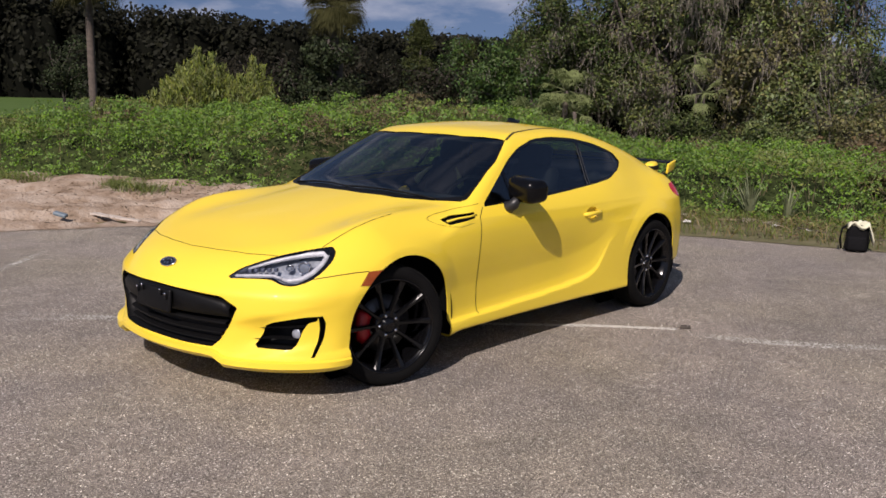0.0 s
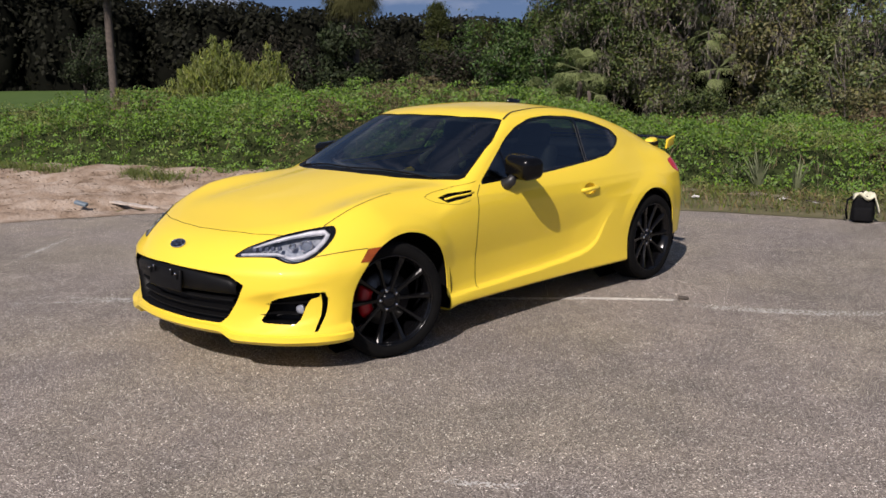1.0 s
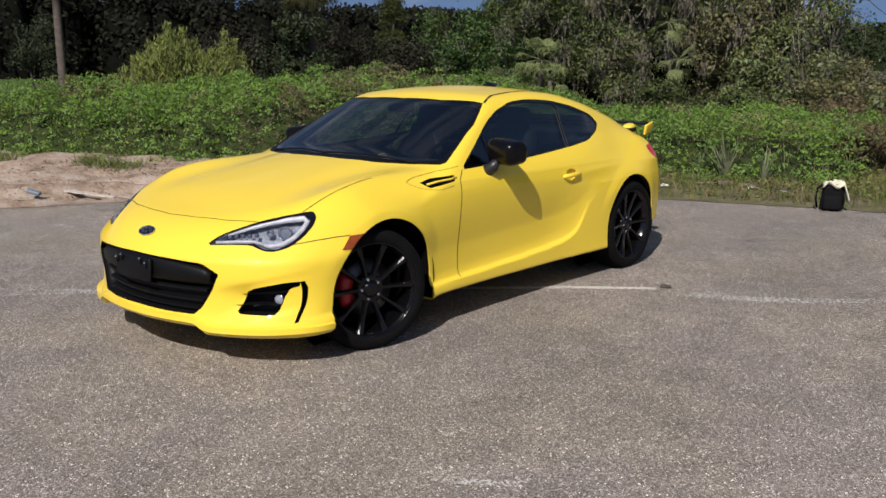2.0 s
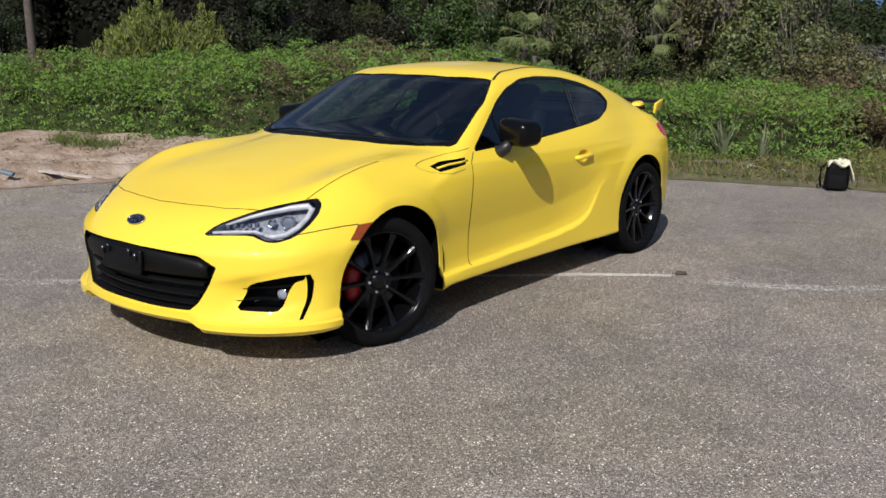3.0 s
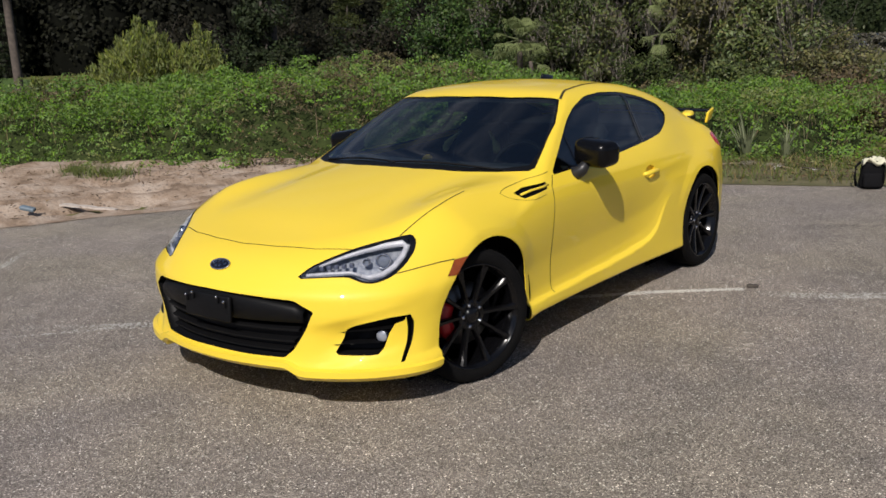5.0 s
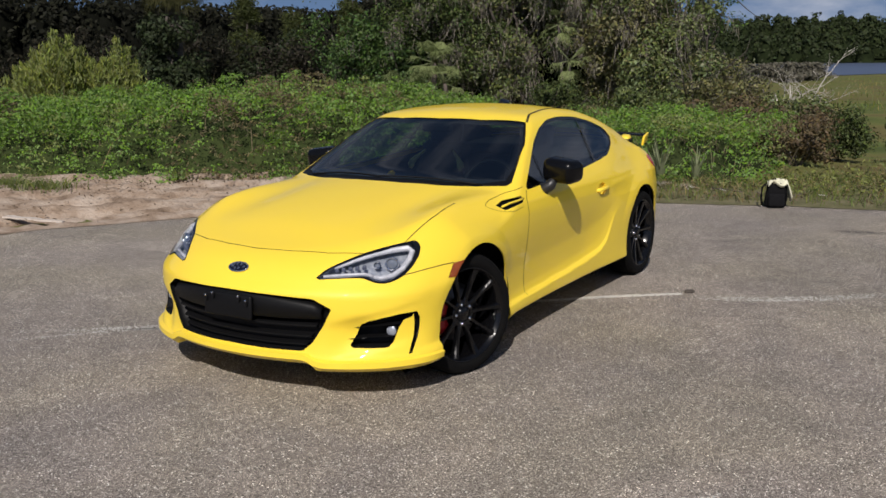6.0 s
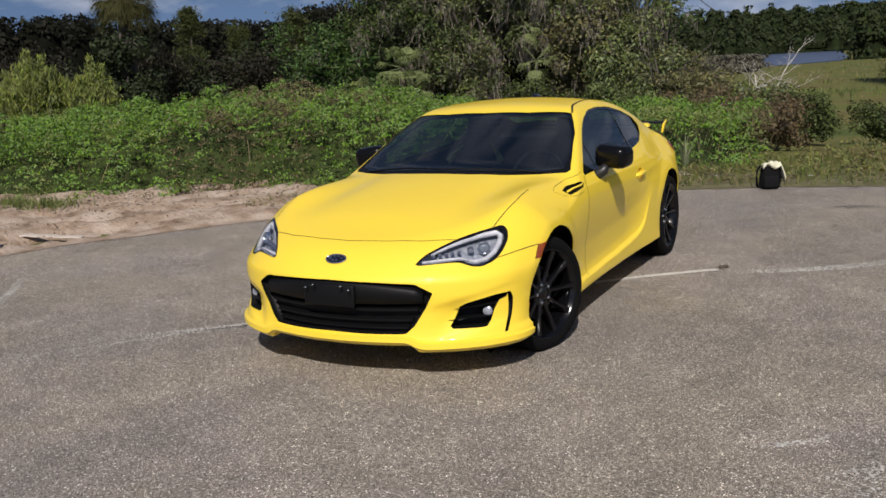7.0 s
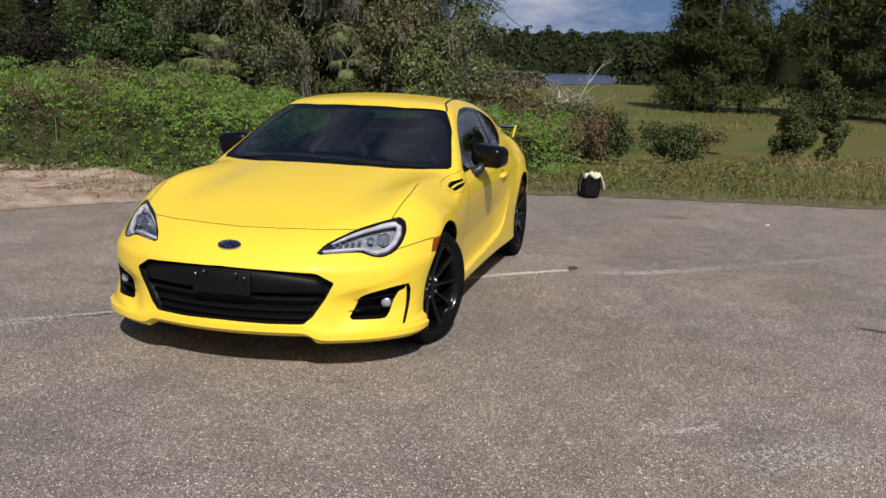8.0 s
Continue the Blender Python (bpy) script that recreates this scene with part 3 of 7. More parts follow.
cut_panel("top", [V((-0.1, 1.10)), V((0.30, 1.135)), V((0.568, 1.222)), V((0.520, 1.36)), V((0.495, 1.6)), V((0.485, 2.1)), V((-0.1, 2.12))], ROOFP, only=(SIDE,))
cut_panel("top", [V((-0.1, 2.22)), V((0.45, 2.25)), V((0.52, 2.45)), V((0.50, 2.80)), V((-0.1, 2.86))], REAR_GLASS, only=(SIDE,))
cut_panel("top", [V((-0.1, 2.90)), V((0.55, 2.85)), V((0.62, 3.05)), V((0.60, 3.5)), V((-0.1, 3.5))], TRUNK, only=(SIDE,), facing=0.0)
# openings
cut_panel("side", [V((0.05 + 0.365 * math.cos(a), 0.306 + 0.367 * math.sin(a))) for a in np.linspace(0, math.pi, 30)] + [V((-0.338, 0.2)), V((-0.350, 0.05)), V((0.41, 0.05)), V((0.413, 0.2))], ARCH, facing=-0.3)
cut_panel("side", [V((2.552 + 0.335 * math.cos(a), 0.322 + 0.357 * math.sin(a))) for a in np.linspace(0, math.pi, 30)] + [V((2.222, 0.2)), V((2.224, 0.05)), V((2.88, 0.05)), V((2.884, 0.2))], ARCH, facing=-0.3)
for f in body.faces:
    if f[panel_of] == ARCH and f.calc_center_median().x < 0.55:
        f[panel_of] = SIDE
dlo = rounded([(0.715, 0.857), (0.88, 0.862), (1.32, 0.874), (1.58, 0.89), (1.92, 0.914), (2.12, 0.934), (2.29, 0.985), (2.365, 1.035), (2.31, 1.098), (2.11, 1.162), (1.88, 1.203), (1.64, 1.216), (1.45, 1.206), (1.26, 1.158), (1.12, 1.096), (0.92, 0.976)], 1, 0.15)
cut_panel("side", dlo, TRIM_D)
middle = Vector((1.5, 1.02))
inner = [p + ((middle + V((max(-0.5, min(0.6, p.x - 1.5)), 0))) - p).normalized() * 0.016 for p in dlo]
cut_panel("side", inner, GLASS_D, only=(TRIM_D,))
cut_panel("side", [V((1.90, 1.3)), V((1.915, 1.13)), V((1.83, 0.85)), V((2.6, 0.85)), V((2.6, 1.3))], GLASS_Q, only=(GLASS_D,))
cut_panel("side", [V((1.878, 1.3)), V((1.893, 1.13)), V((1.808, 0.85)), V((1.842, 0.85)), V((1.927, 1.13)), V((1.912, 1.3))], TRIM_D, only=(GLASS_D, GLASS_Q))
cut_panel("side", [V((1.0, 0.8)), V((1.022, 0.8)), V((1.06, 1.2)), V((1.04, 1.2))], TRIM_D, only=(GLASS_D,))
screen_side = [V((0.748, 0.66)), V((0.712, 0.80)), V((0.681, 0.91)), V((0.658, 1.015)), V((0.613, 1.12)), V((0.566, 1.215))]
screen_top = [V((0.40, 1.168)), V((0.24, 1.138)), V((-0.1, 1.118))]
cut_panel("top", [V((-0.1, 0.35)), V((0.2, 0.365)), V((0.40, 0.425)), V((0.60, 0.52)), V((0.735, 0.62))] + screen_side + screen_top, COWL, only=(SIDE, HOOD, DOOR, FENDER))
cut_panel("top", [V((-0.1, 0.42)), V((0.2, 0.435)), V((0.40, 0.485)), V((0.60, 0.57)), V((0.71, 0.665))] + [p + V((-0.012, -0.004)) for p in screen_side[1:]] + [p + V((0, -0.014)) for p in screen_top], SCREEN, only=(COWL,))
lamp = rounded([(0.422, 0.592), (0.452, 0.634), (0.50, 0.662), (0.557, 0.690), (0.627, 0.712), (0.69, 0.729), (0.722, 0.735), (0.752, 0.712), (0.768, 0.675), (0.767, 0.63), (0.748, 0.590), (0.711, 0.573), (0.675, 0.577), (0.645, 0.589), (0.615, 0.601), (0.54, 0.599)], 1, 0.2)
cut_panel("front", lamp, LAMP, facing=-0.1)
grille = rounded([(-0.2, 0.538), (0.24, 0.526), (0.445, 0.514), (0.526, 0.466), (0.492, 0.396), (0.432, 0.30), (0.390, 0.262), (0.22, 0.260), (-0.2, 0.268)], 1, 0.07)
cut_panel("front", grille, GRILLE, only=(BUMPER,))
fog = rounded([(0.580, 0.277), (0.622, 0.383), (0.66, 0.402), (0.70, 0.413), (0.772, 0.430), (0.811, 0.432), (0.805, 0.409), (0.782, 0.400), (0.764, 0.36), (0.750, 0.30), (0.737, 0.274)], 1, 0.12)
slit = [V(p) for p in ((0.809, 0.432), (0.819, 0.432), (0.824, 0.40), (0.818, 0.240), (0.808, 0.237), (0.810, 0.38))]
cut_panel("front", slit, SLIT, only=(BUMPER,), facing=0.0)
cut_panel("front", fog, FOG, only=(BUMPER,))
cut_panel("side", [V(p) for p in ((-0.268, 0.560), (-0.238, 0.592), (-0.210, 0.622), (-0.13, 0.624), (-0.18, 0.575), (-0.20, 0.556))], MARKER, only=(BUMPER, FENDER, SIDE))
cut_panel("side", [V(p) for p in ((0.386, 0.814), (0.47, 0.829), (0.632, 0.838), (0.618, 0.806), (0.43, 0.784))], VENT, only=(FENDER, SIDE, HOOD))
cut_panel("side", rounded([(1.70, 0.742), (1.715, 0.772), (1.765, 0.782), (1.815, 0.772), (1.83, 0.742), (1.815, 0.708), (1.765, 0.698), (1.715, 0.71)], 1), CUP, only=(DOOR,))
cut_panel("side", rounded([(2.90, 0.850), (3.02, 0.862), (3.3, 0.85), (3.35, 0.74), (3.06, 0.74), (2.93, 0.78)], 1), TAIL_L, only=(SIDE, TRUNK), facing=0.0)
body.normal_update()


body.verts.index_update()
FAIR = field_normal(np.array([tuple(v.co) for v in body.verts]), 0.004)
FAIR = FAIR / np.maximum(np.linalg.norm(FAIR, axis=1, keepdims=True), 1e-9)
FAIR = [Vector(v) for v in FAIR]


def pick(numbers, mirror="join", shift=0.0, along=None, rim=0.0):
    """The faces with these panel numbers as a new bmesh: both halves in one, or one side only (+1 or -1), pushed along their normals or a way."""
    bm = bmesh.new()
    lay = bm.verts.layers.float_vector.new("fair")
    sides = (1, -1) if mirror == "join" else (mirror,)
    made = {}
    for f in body.faces:
        if f[panel_of] not in numbers:
            continue
        for s in sides:
            ring = []
            for v in f.verts:
                key = (v.index if abs(v.co.x) > 1e-6 or shift else -v.index - 1, s if abs(v.co.x) > 1e-6 else 0)
                if key not in made:
                    w = FAIR[v.index]
                    c = v.co + (along if along is not None else w * shift)
                    made[key] = bm.verts.new((c.x * s, c.y, c.z))
                    made[key][lay] = (w.x * s, w.y, w.z)
                ring.append(made[key])
            if s < 0:
                ring.reverse()
            try:
                bm.faces.new(ring)
            except ValueError:
                pass
        if rim:
            for e in f.edges:
                if any(g[panel_of] == ARCH for g in e.link_faces):
                    for s in sides:
                        a, b = (Vector((v.co.x * s, v.co.y, v.co.z)) for v in e.verts)
                        na, nb = (Vector((FAIR[v.index].x * s, FAIR[v.index].y, FAIR[v.index].z)) for v in e.verts)
                        bm.faces.new([bm.verts.new(q) for q in (a, b, b - nb * rim, a - na * rim)])
    bm.normal_update()
    return bm


def thick(ob, t=0.014):
    m = ob.modifiers.new("thickness", "SOLIDIFY")
    m.thickness, m.offset = t, -1
    return ob


def recess(numbers, depth, mirror="join", way=None):
    """A tray behind an opening: its floor and its walls."""
    bm = pick(numbers, mirror)
    bm.verts.layers.float_vector.remove(bm.verts.layers.float_vector["fair"])
    rim = [e for e in bm.edges if len(e.link_faces) == 1]
    way = way or Vector((0, depth, 0))
    made = {}
    for e in rim:
        for v in e.verts:
            if v not in made:
                made[v] = bm.verts.new(v.co + way)
    walls = [(e.verts[0], e.verts[1], made[e.verts[1]], made[e.verts[0]]) for e in rim]
    for v in bm.verts:
        if v not in made and v not in made.values():
            v.co += way
    floor = {}
    for f in list(bm.faces):
        ring = [made.get(v, v) for v in f.verts]
        bm.faces.remove(f)
        try:
            bm.faces.new(ring)
        except ValueError:
            pass
    for w in walls:
        bm.faces.new(w)
    return bm


part("roof_panel", pick((ROOFP,)), PAINT, car)
part("hood", pick((HOOD,)), PAINT, car)
part("front_bumper", pick((BUMPER,), rim=0.005), PAINT, car)
part("body_shell", pick((SIDE,), rim=0.005), PAINT, car)
part("trunk_lid", pick((TRUNK,)), PAINT, car)
part("windscreen", pick((SCREEN,), shift=-0.004), SCREEN_GLASS, car, "tinted curved windscreen")
part("windscreen_surround", pick((COWL,), shift=-0.002), BLACK_PLASTIC, car, "black cowl and windscreen edge")
part("rear_window", pick((REAR_GLASS,), shift=-0.004), SIDE_GLASS, car)
grille_ob = part("grille", recess((GRILLE,), 0.06), BLACK_PLASTIC, car, "black trapezoid front grille")
lining = pick((SIDE, ROOFP, DOOR), shift=-0.035)
bmesh.ops.delete(lining, geom=[f for f in lining.faces if f.calc_center_median().z < 0.55 or not 0.6 < f.calc_center_median().y < 3.0], context="FACES")
part("cabin_lining", lining, TRIM_CLOTH, car, "dark cabin lining")

BODY_TREE = None
full = pick(tuple(range(22)))

import mathutils
BODY_TREE = mathutils.bvhtree.BVHTree.FromBMesh(full)
full.free()



def on_body(axis, p):
    """The point of the bodywork straight behind (u, v), seen along an axis, and its normal."""
    a, b, c, sign = AXES[axis]
    o, d = Vector((0, 0, 0)), Vector((0, 0, 0))
    o[a], o[b], o[c] = p[0], p[1], sign * 6.0
    d[c] = -sign
    hit, n, _, _ = BODY_TREE.ray_cast(o, d)
    return hit, n


def seam(axis, pts, width=0.005, lift=0.0012, mirrored=True, step=0.012, sides=(1, -1), material=None):
    """A dark panel gap, or a painted sheen on trim: a narrow ribbon on the bodywork along a line seen along an axis."""
    pts = [Vector(p) for p in pts]
    line = []
    for p, q in zip(pts, pts[1:]):
        k = max(1, int((q - p).length / step))
        line += [p.lerp(q, i / k) for i in range(k)]
    line.append(pts[-1])
    hits = [h for h in (on_body(axis, p) for p in line) if h[0] is not None]
    for s in sides:
        bm = bmesh.new()
        prev = None
        for i, (c, n) in enumerate(hits):
            t = (hits[min(i + 1, len(hits) - 1)][0] - hits[max(i - 1, 0)][0]).normalized()
            w = t.cross(n).normalized() * width / 2
            pair = []
            for k in (c + w + n * lift, c - w + n * lift):
                pair.append(bm.verts.new((k.x * s, k.y, k.z)))
            if prev:
                bm.faces.new((prev[0], prev[1], pair[1], pair[0]))
            prev = pair
        part("gap_or_sheen", bm, material or GAP, car)


seam("top", [(0, -0.63), (0.2, -0.612), (0.40, -0.57), (0.555, -0.505)], 0.004)
seam("top", [(0.69, -0.345), (0.712, -0.10), (0.695, 0.12)], 0.0045)
seam("side", [(0.668, 0.262), (0.652, 0.63), (0.661, 0.808), (0.72, 0.858)], 0.0048)
seam("side", [(-0.47, 0.600), (-0.42, 0.607), (-0.36, 0.615), (-0.28, 0.622), (-0.21, 0.624)], 0.004)
seam("top", [(0.568, 1.222), (0.520, 1.36), (0.495, 1.6), (0.485, 2.1)], 0.014)
seam("side", [(0.30, 0.822), (0.33, 0.833), (0.38, 0.841), (0.50, 0.852), (0.70, 0.878)], 0.0028)
# two grey ribbons paint the reflection on the gloss black window divider
seam("side", [(1.893, 1.15), (1.822, 0.91)], 0.006, material=TRIM_SHEEN)
seam("side", [(1.918, 1.14), (1.850, 0.915)], 0.005, material=TRIM_SHEEN)
seam("side", [(0.30, 0.822), (0.32, 0.806), (0.36, 0.79), (0.43, 0.776), (0.50, 0.770), (0.60, 0.782)], 0.0018)


def tube(bm, pts, r, seg=8, close=False):
    """A round bar along points."""
    pts = [Vector(p) for p in pts]
    rings = []
    for i, p in enumerate(pts):
        if close:
            t = pts[(i + 1) % len(pts)] - pts[i - 1]
        else:
            t = pts[min(i + 1, len(pts) - 1)] - pts[max(i - 1, 0)]
        t.normalize()
        u = t.cross(Vector((0.13, 0.31, 0.94))).normalized()
        w = t.cross(u)
        rr = r[i] if isinstance(r, (list, tuple)) else r
        rings.append([bm.verts.new(p + (u * math.cos(a) + w * math.sin(a)) * rr) for a in (2 * math.pi * k / seg for k in range(seg))])
    for i in range(len(rings) if close else len(rings) - 1):
        a, b = rings[i], rings[(i + 1) % len(rings)]
        for k in range(seg):
            bm.faces.new((a[k], a[(k + 1) % seg], b[(k + 1) % seg], b[k]))
    if not close:
        bm.faces.new(rings[0][::-1])
        bm.faces.new(rings[-1])
    return bm


def box(bm, size, m, bevel=0.0, seg=2):
    r = bmesh.ops.create_cube(bm, size=1.0, matrix=m @ Matrix.Diagonal((*size, 1)))
    if bevel:
        edges = list({e for v in r["verts"] for e in v.link_edges})
        bmesh.ops.bevel(bm, geom=edges, offset=bevel, segments=seg, affect="EDGES", profile=0.5)
    return bm


def lathe(bm, profile, m, seg=48):
    """A turned shape: (radius, height) pairs spun round the local z axis."""
    rings = []
    for r, h in profile:
        rings.append([bm.verts.new(m @ Vector((r * math.cos(a), r * math.sin(a), h))) for a in (2 * math.pi * k / seg for k in range(seg))])
    for a, b in zip(rings, rings[1:]):
        for k in range(seg):
            bm.faces.new((a[k], a[(k + 1) % seg], b[(k + 1) % seg], b[k]))
    return bm


def nose_y(x, z):
    return float(NOSE(z) + SWEEP(z) * x * x + 0.40 * abs(x) ** 8 + scoop(abs(x), z))


# the lip under the bumper: an upper ledge, a face and a lower edge
lip = [[], [], [], []]
corner = on_body("front", (0.74, 0.22))[0].y
stations = [("front", x) for x in np.linspace(0, 0.74, 36)] + [("side", y) for y in np.linspace(corner + 0.02, -0.336, 18)]
for axis, at_ in stations:
    wing = 1 / (1 + math.exp(-(at_ - 0.435) * 70)) if axis == "front" else 1.0
    rows_ = ((0.254 - 0.030 * wing, 0.0005), (0.247 - 0.030 * wing, 0.021), (0.226 - 0.036 * wing, 0.018), (0.212 - 0.036 * wing, 0.003))
    if axis == "side":
        thin = 1.0 - 0.45 * (at_ - corner) / (-0.336 - corner)
        rows_ = tuple((z, o * thin) for z, o in rows_)
    hits = [on_body(axis, (at_, z)) for z, _ in rows_]
    if any(h[0] is None for h in hits):
        continue
    for k, ((z, out_), (c, n)) in enumerate(zip(rows_, hits)):
        lip[k].append(c + Vector((n.x, n.y, 0)).normalized() * out_)
lip = [[Vector((-q.x, q.y, q.z)) for q in row[:0:-1]] + row for row in lip]
bm = bmesh.new()
rows_ = [[bm.verts.new(q) for q in row] for row in lip]
for a, b in zip(rows_, rows_[1:]):
    for i in range(len(a) - 1):
        bm.faces.new((a[i], b[i], b[i + 1], a[i + 1])).smooth = True
for row in rows_[1:3]:
    for a, b in zip(row, row[1:]):
        bm.edges.get((a, b)).smooth = False
part("front_lip", bm, PAINT, car, "yellow lip along the bumper's lower edge", smooth=False)

# grille bars, number plate holder, badge
for z, h, inset in ((0.378, 0.016, 0.020), (0.325, 0.014, 0.026), (0.285, 0.012, 0.028)):
    half = 0.455 - (0.40 - z) * 0.55
    bm = bmesh.new()
    prev = None
    for x in np.linspace(-half, half, 25):
        y = nose_y(x, z) + inset
        ring = [bm.verts.new((x, y + dy, z + dz)) for dy, dz in ((0.0, h * 0.3), (0.03, h), (0.03, -h), (0.0, -h * 0.3))]
        if prev:
            for k in range(4):
                bm.faces.new((prev[k], prev[(k + 1) % 4], ring[(k + 1) % 4], ring[k]))
        prev = ring
    part("grille_bar", bm, BLACK_PLASTIC, grille_ob, smooth=False)
bm = bmesh.new()
prev = None
for x in np.linspace(-0.475, 0.475, 25):
    k = abs(x) / 0.475
    zt, zb = 0.530 - 0.045 * k * k, 0.402 + 0.006 * k
    if k > 0.93:
        zt -= 0.01
    y = nose_y(x, 0.46) + 0.010
    ring = [bm.verts.new((x, y + 0.018, zt)), bm.verts.new((x, y, zt - 0.022)), bm.verts.new((x, y + 0.002, zb + 0.01)), bm.verts.new((x, y + 0.03, zb))]
    if prev:
        for k in range(3):
            bm.faces.new((prev[k], prev[k + 1], ring[k + 1], ring[k]))
    prev = ring
thick(part("grille_upper_panel", bm, BLACK_PLASTIC, grille_ob, "plain black upper grille panel"), 0.008)
bm = bmesh.new()
box(bm, (0.30, 0.022, 0.115), pose(0, nose_y(0, 0.46) + 0.003, 0.452, -4), 0.010, 3)
holder = part("plate_holder", bm, BLACK_PLASTIC, car, "empty black number plate holder with screws")
for x, z in ((-0.083, 0.502), (0.083, 0.502), (-0.128, 0.486), (0.128, 0.486)):
    bm = bmesh.new()
    box(bm, (0.012, 0.012, 0.026), pose(x, nose_y(0, 0.46) - 0.011, z - 0.012), 0.003)
    part("slot", bm, BLACK_PLASTIC, holder)
    bm = bmesh.new()
    bmesh.ops.create_uvsphere(bm, u_segments=12, v_segments=8, radius=0.006, matrix=pose(x, nose_y(0, 0.46) - 0.017, z + 0.004))
    part("screw", bm, CHROME, holder, "small bright screw")
c, n = on_body("front", (0, 0.617))
badge_m = Matrix.Translation(c) @ (Matrix((Vector((1, 0, 0)), n.cross(Vector((1, 0, 0))), n)).transposed().to_4x4())
bm = bmesh.new()
lathe(bm, ((0.001, 0.006), (0.80, 0.006), (0.9, 0.004)), badge_m @ Matrix.Diagonal((0.060, 0.031, 1, 1)))
badge = part("badge", bm, BADGE_BLUE, car, "oval blue and chrome badge")
bm = bmesh.new()
tube(bm, [badge_m @ Vector((0.058 * math.cos(a), 0.029 * math.sin(a), 0.005)) for a in np.linspace(0, 2 * math.pi, 40, endpoint=False)], 0.0042, 8, True)
part("rim", bm, CHROME, badge)
for x, y, r in ((-0.036, 0.004, 0.009), (-0.012, 0.013, 0.006), (0.012, 0.014, 0.006), (0.034, 0.002, 0.006), (0.008, -0.010, 0.006), (-0.014, -0.012, 0.006)):
    bm = bmesh.new()
    for k in range(3):
        box(bm, (r * 2.6, r * 0.6, 0.003), badge_m @ pose(x, y, 0.007, 0, 0, 60 * k + 15))
    part("spark", bm, CHROME, badge, smooth=False)

# one side after the other; the far mirror is folded in a little
MIRROR_X = {1: 0.915, -1: 0.855}

for s in (1, -1):
    part("door", pick((DOOR,), s), PAINT, car)
    part("front_fender", pick((FENDER,), s, rim=0.005), PAINT, car)
    part("door_glass", pick((GLASS_D,), s, -0.006), SIDE_GLASS, car, "dark tinted door glass")
    part("quarter_glass", pick((GLASS_Q,), s, -0.006), SIDE_GLASS, car, "dark tinted quarter glass")
    part("window_trim", pick((TRIM_D,), s, -0.003), BLACK_GLOSS, car, "black window trim")
    part("side_marker", pick((MARKER,), s, 0.003), AMBER, car, "orange side marker lamp")
    part("tail_lamp", pick((TAIL_L,), s, 0.001), RED_LENS, car, "red tail lamp")
    part("handle_cup", recess((CUP,), 0, s, Vector((-0.02 * s, 0, 0))), PAINT, car)
    vent = part("fender_vent", recess((VENT,), 0, s, Vector((-0.03 * s, 0, 0))), BLACK_PLASTIC, car, "black fender vent with a yellow fin")
    bm = bmesh.new()
    line = []
    for y, z in ((0.425, 0.802), (0.50, 0.812), (0.585, 0.818), (0.64, 0.823)):
        c, n = on_body("side", (y, z))
        line.append(Vector((c.x * s, c.y, c.z)))
    tube(bm, line, 0.0065, 8)
    part("vent_fin", bm, PAINT, vent)

    # headlamp: housing, bezel, inner lamps, lens
    lamp_thing = part("headlamp", recess((LAMP,), 0, s, Vector((-0.02 * s, 0.075, -0.012))), LAMP_SILVER, car, "clear headlamp with a black rim and silver reflector")
    lens = part("lens", pick((LAMP,), s, -0.001), LENS_GLASS, lamp_thing, "clear lens")
    lens.visible_shadow = False
    bm = bmesh.new()
    prev = None
    loop3 = []
    cx = sum(p.x for p in lamp) / len(lamp)
    cz = sum(p.y for p in lamp) / len(lamp)
    for i, p in enumerate(lamp):
        w = 0.011 if (p.y > 0.60 + (p.x - 0.42) * 0.32 or p.x > 0.74) else 0.006
        q = p + (Vector((cx, cz)) - p).normalized() * w
        pair = []
        for r in (p + (p - Vector((cx, cz))).normalized() * 0.003, q):
            c, n = on_body("front", r)
            c = c + n * (0.0014)
            pair.append(bm.verts.new((c.x * s, c.y, c.z)))
        loop3.append(pair)
    for i in range(len(loop3)):
        a, b = loop3[i], loop3[(i + 1) % len(loop3)]
        bm.faces.new((a[0], a[1], b[1], b[0]))
    part("bezel", bm, BLACK_GLOSS, lamp_thing, "black lamp rim")

    def in_lamp(x, z, deep):
        c, n = on_body("front", (x, z))
        c = c + Vector((-0.25, 0.93, -0.15)) * deep
        return Vector((c.x * s, c.y, c.z))
    bm = bmesh.new()
    tube(bm, [in_lamp(x, z, 0.020) for x, z in ((0.475, 0.634), (0.54, 0.664), (0.60, 0.686), (0.66, 0.701), (0.712, 0.707), (0.736, 0.692), (0.744, 0.66), (0.737, 0.624), (0.715, 0.600), (0.68, 0.593), (0.65, 0.600))], (0.006, 0.0085, 0.0115, 0.014, 0.015, 0.015, 0.015, 0.0145, 0.013, 0.011, 0.008), 10)
    part("light_guide", bm, LIGHT_BAR, lamp_thing, "white C-shaped light guide")
    bm = bmesh.new()
    tube(bm, [in_lamp(x, z, 0.014) for x, z in ((0.45, 0.604), (0.54, 0.611), (0.61, 0.613), (0.65, 0.602))], 0.0075, 8)
    part("light_guide", bm, LIGHT_BAR, lamp_thing)
    face = (Vector((0.45 * s, -0.88, 0.12))).to_track_quat("Z", "Y").to_matrix().to_4x4()
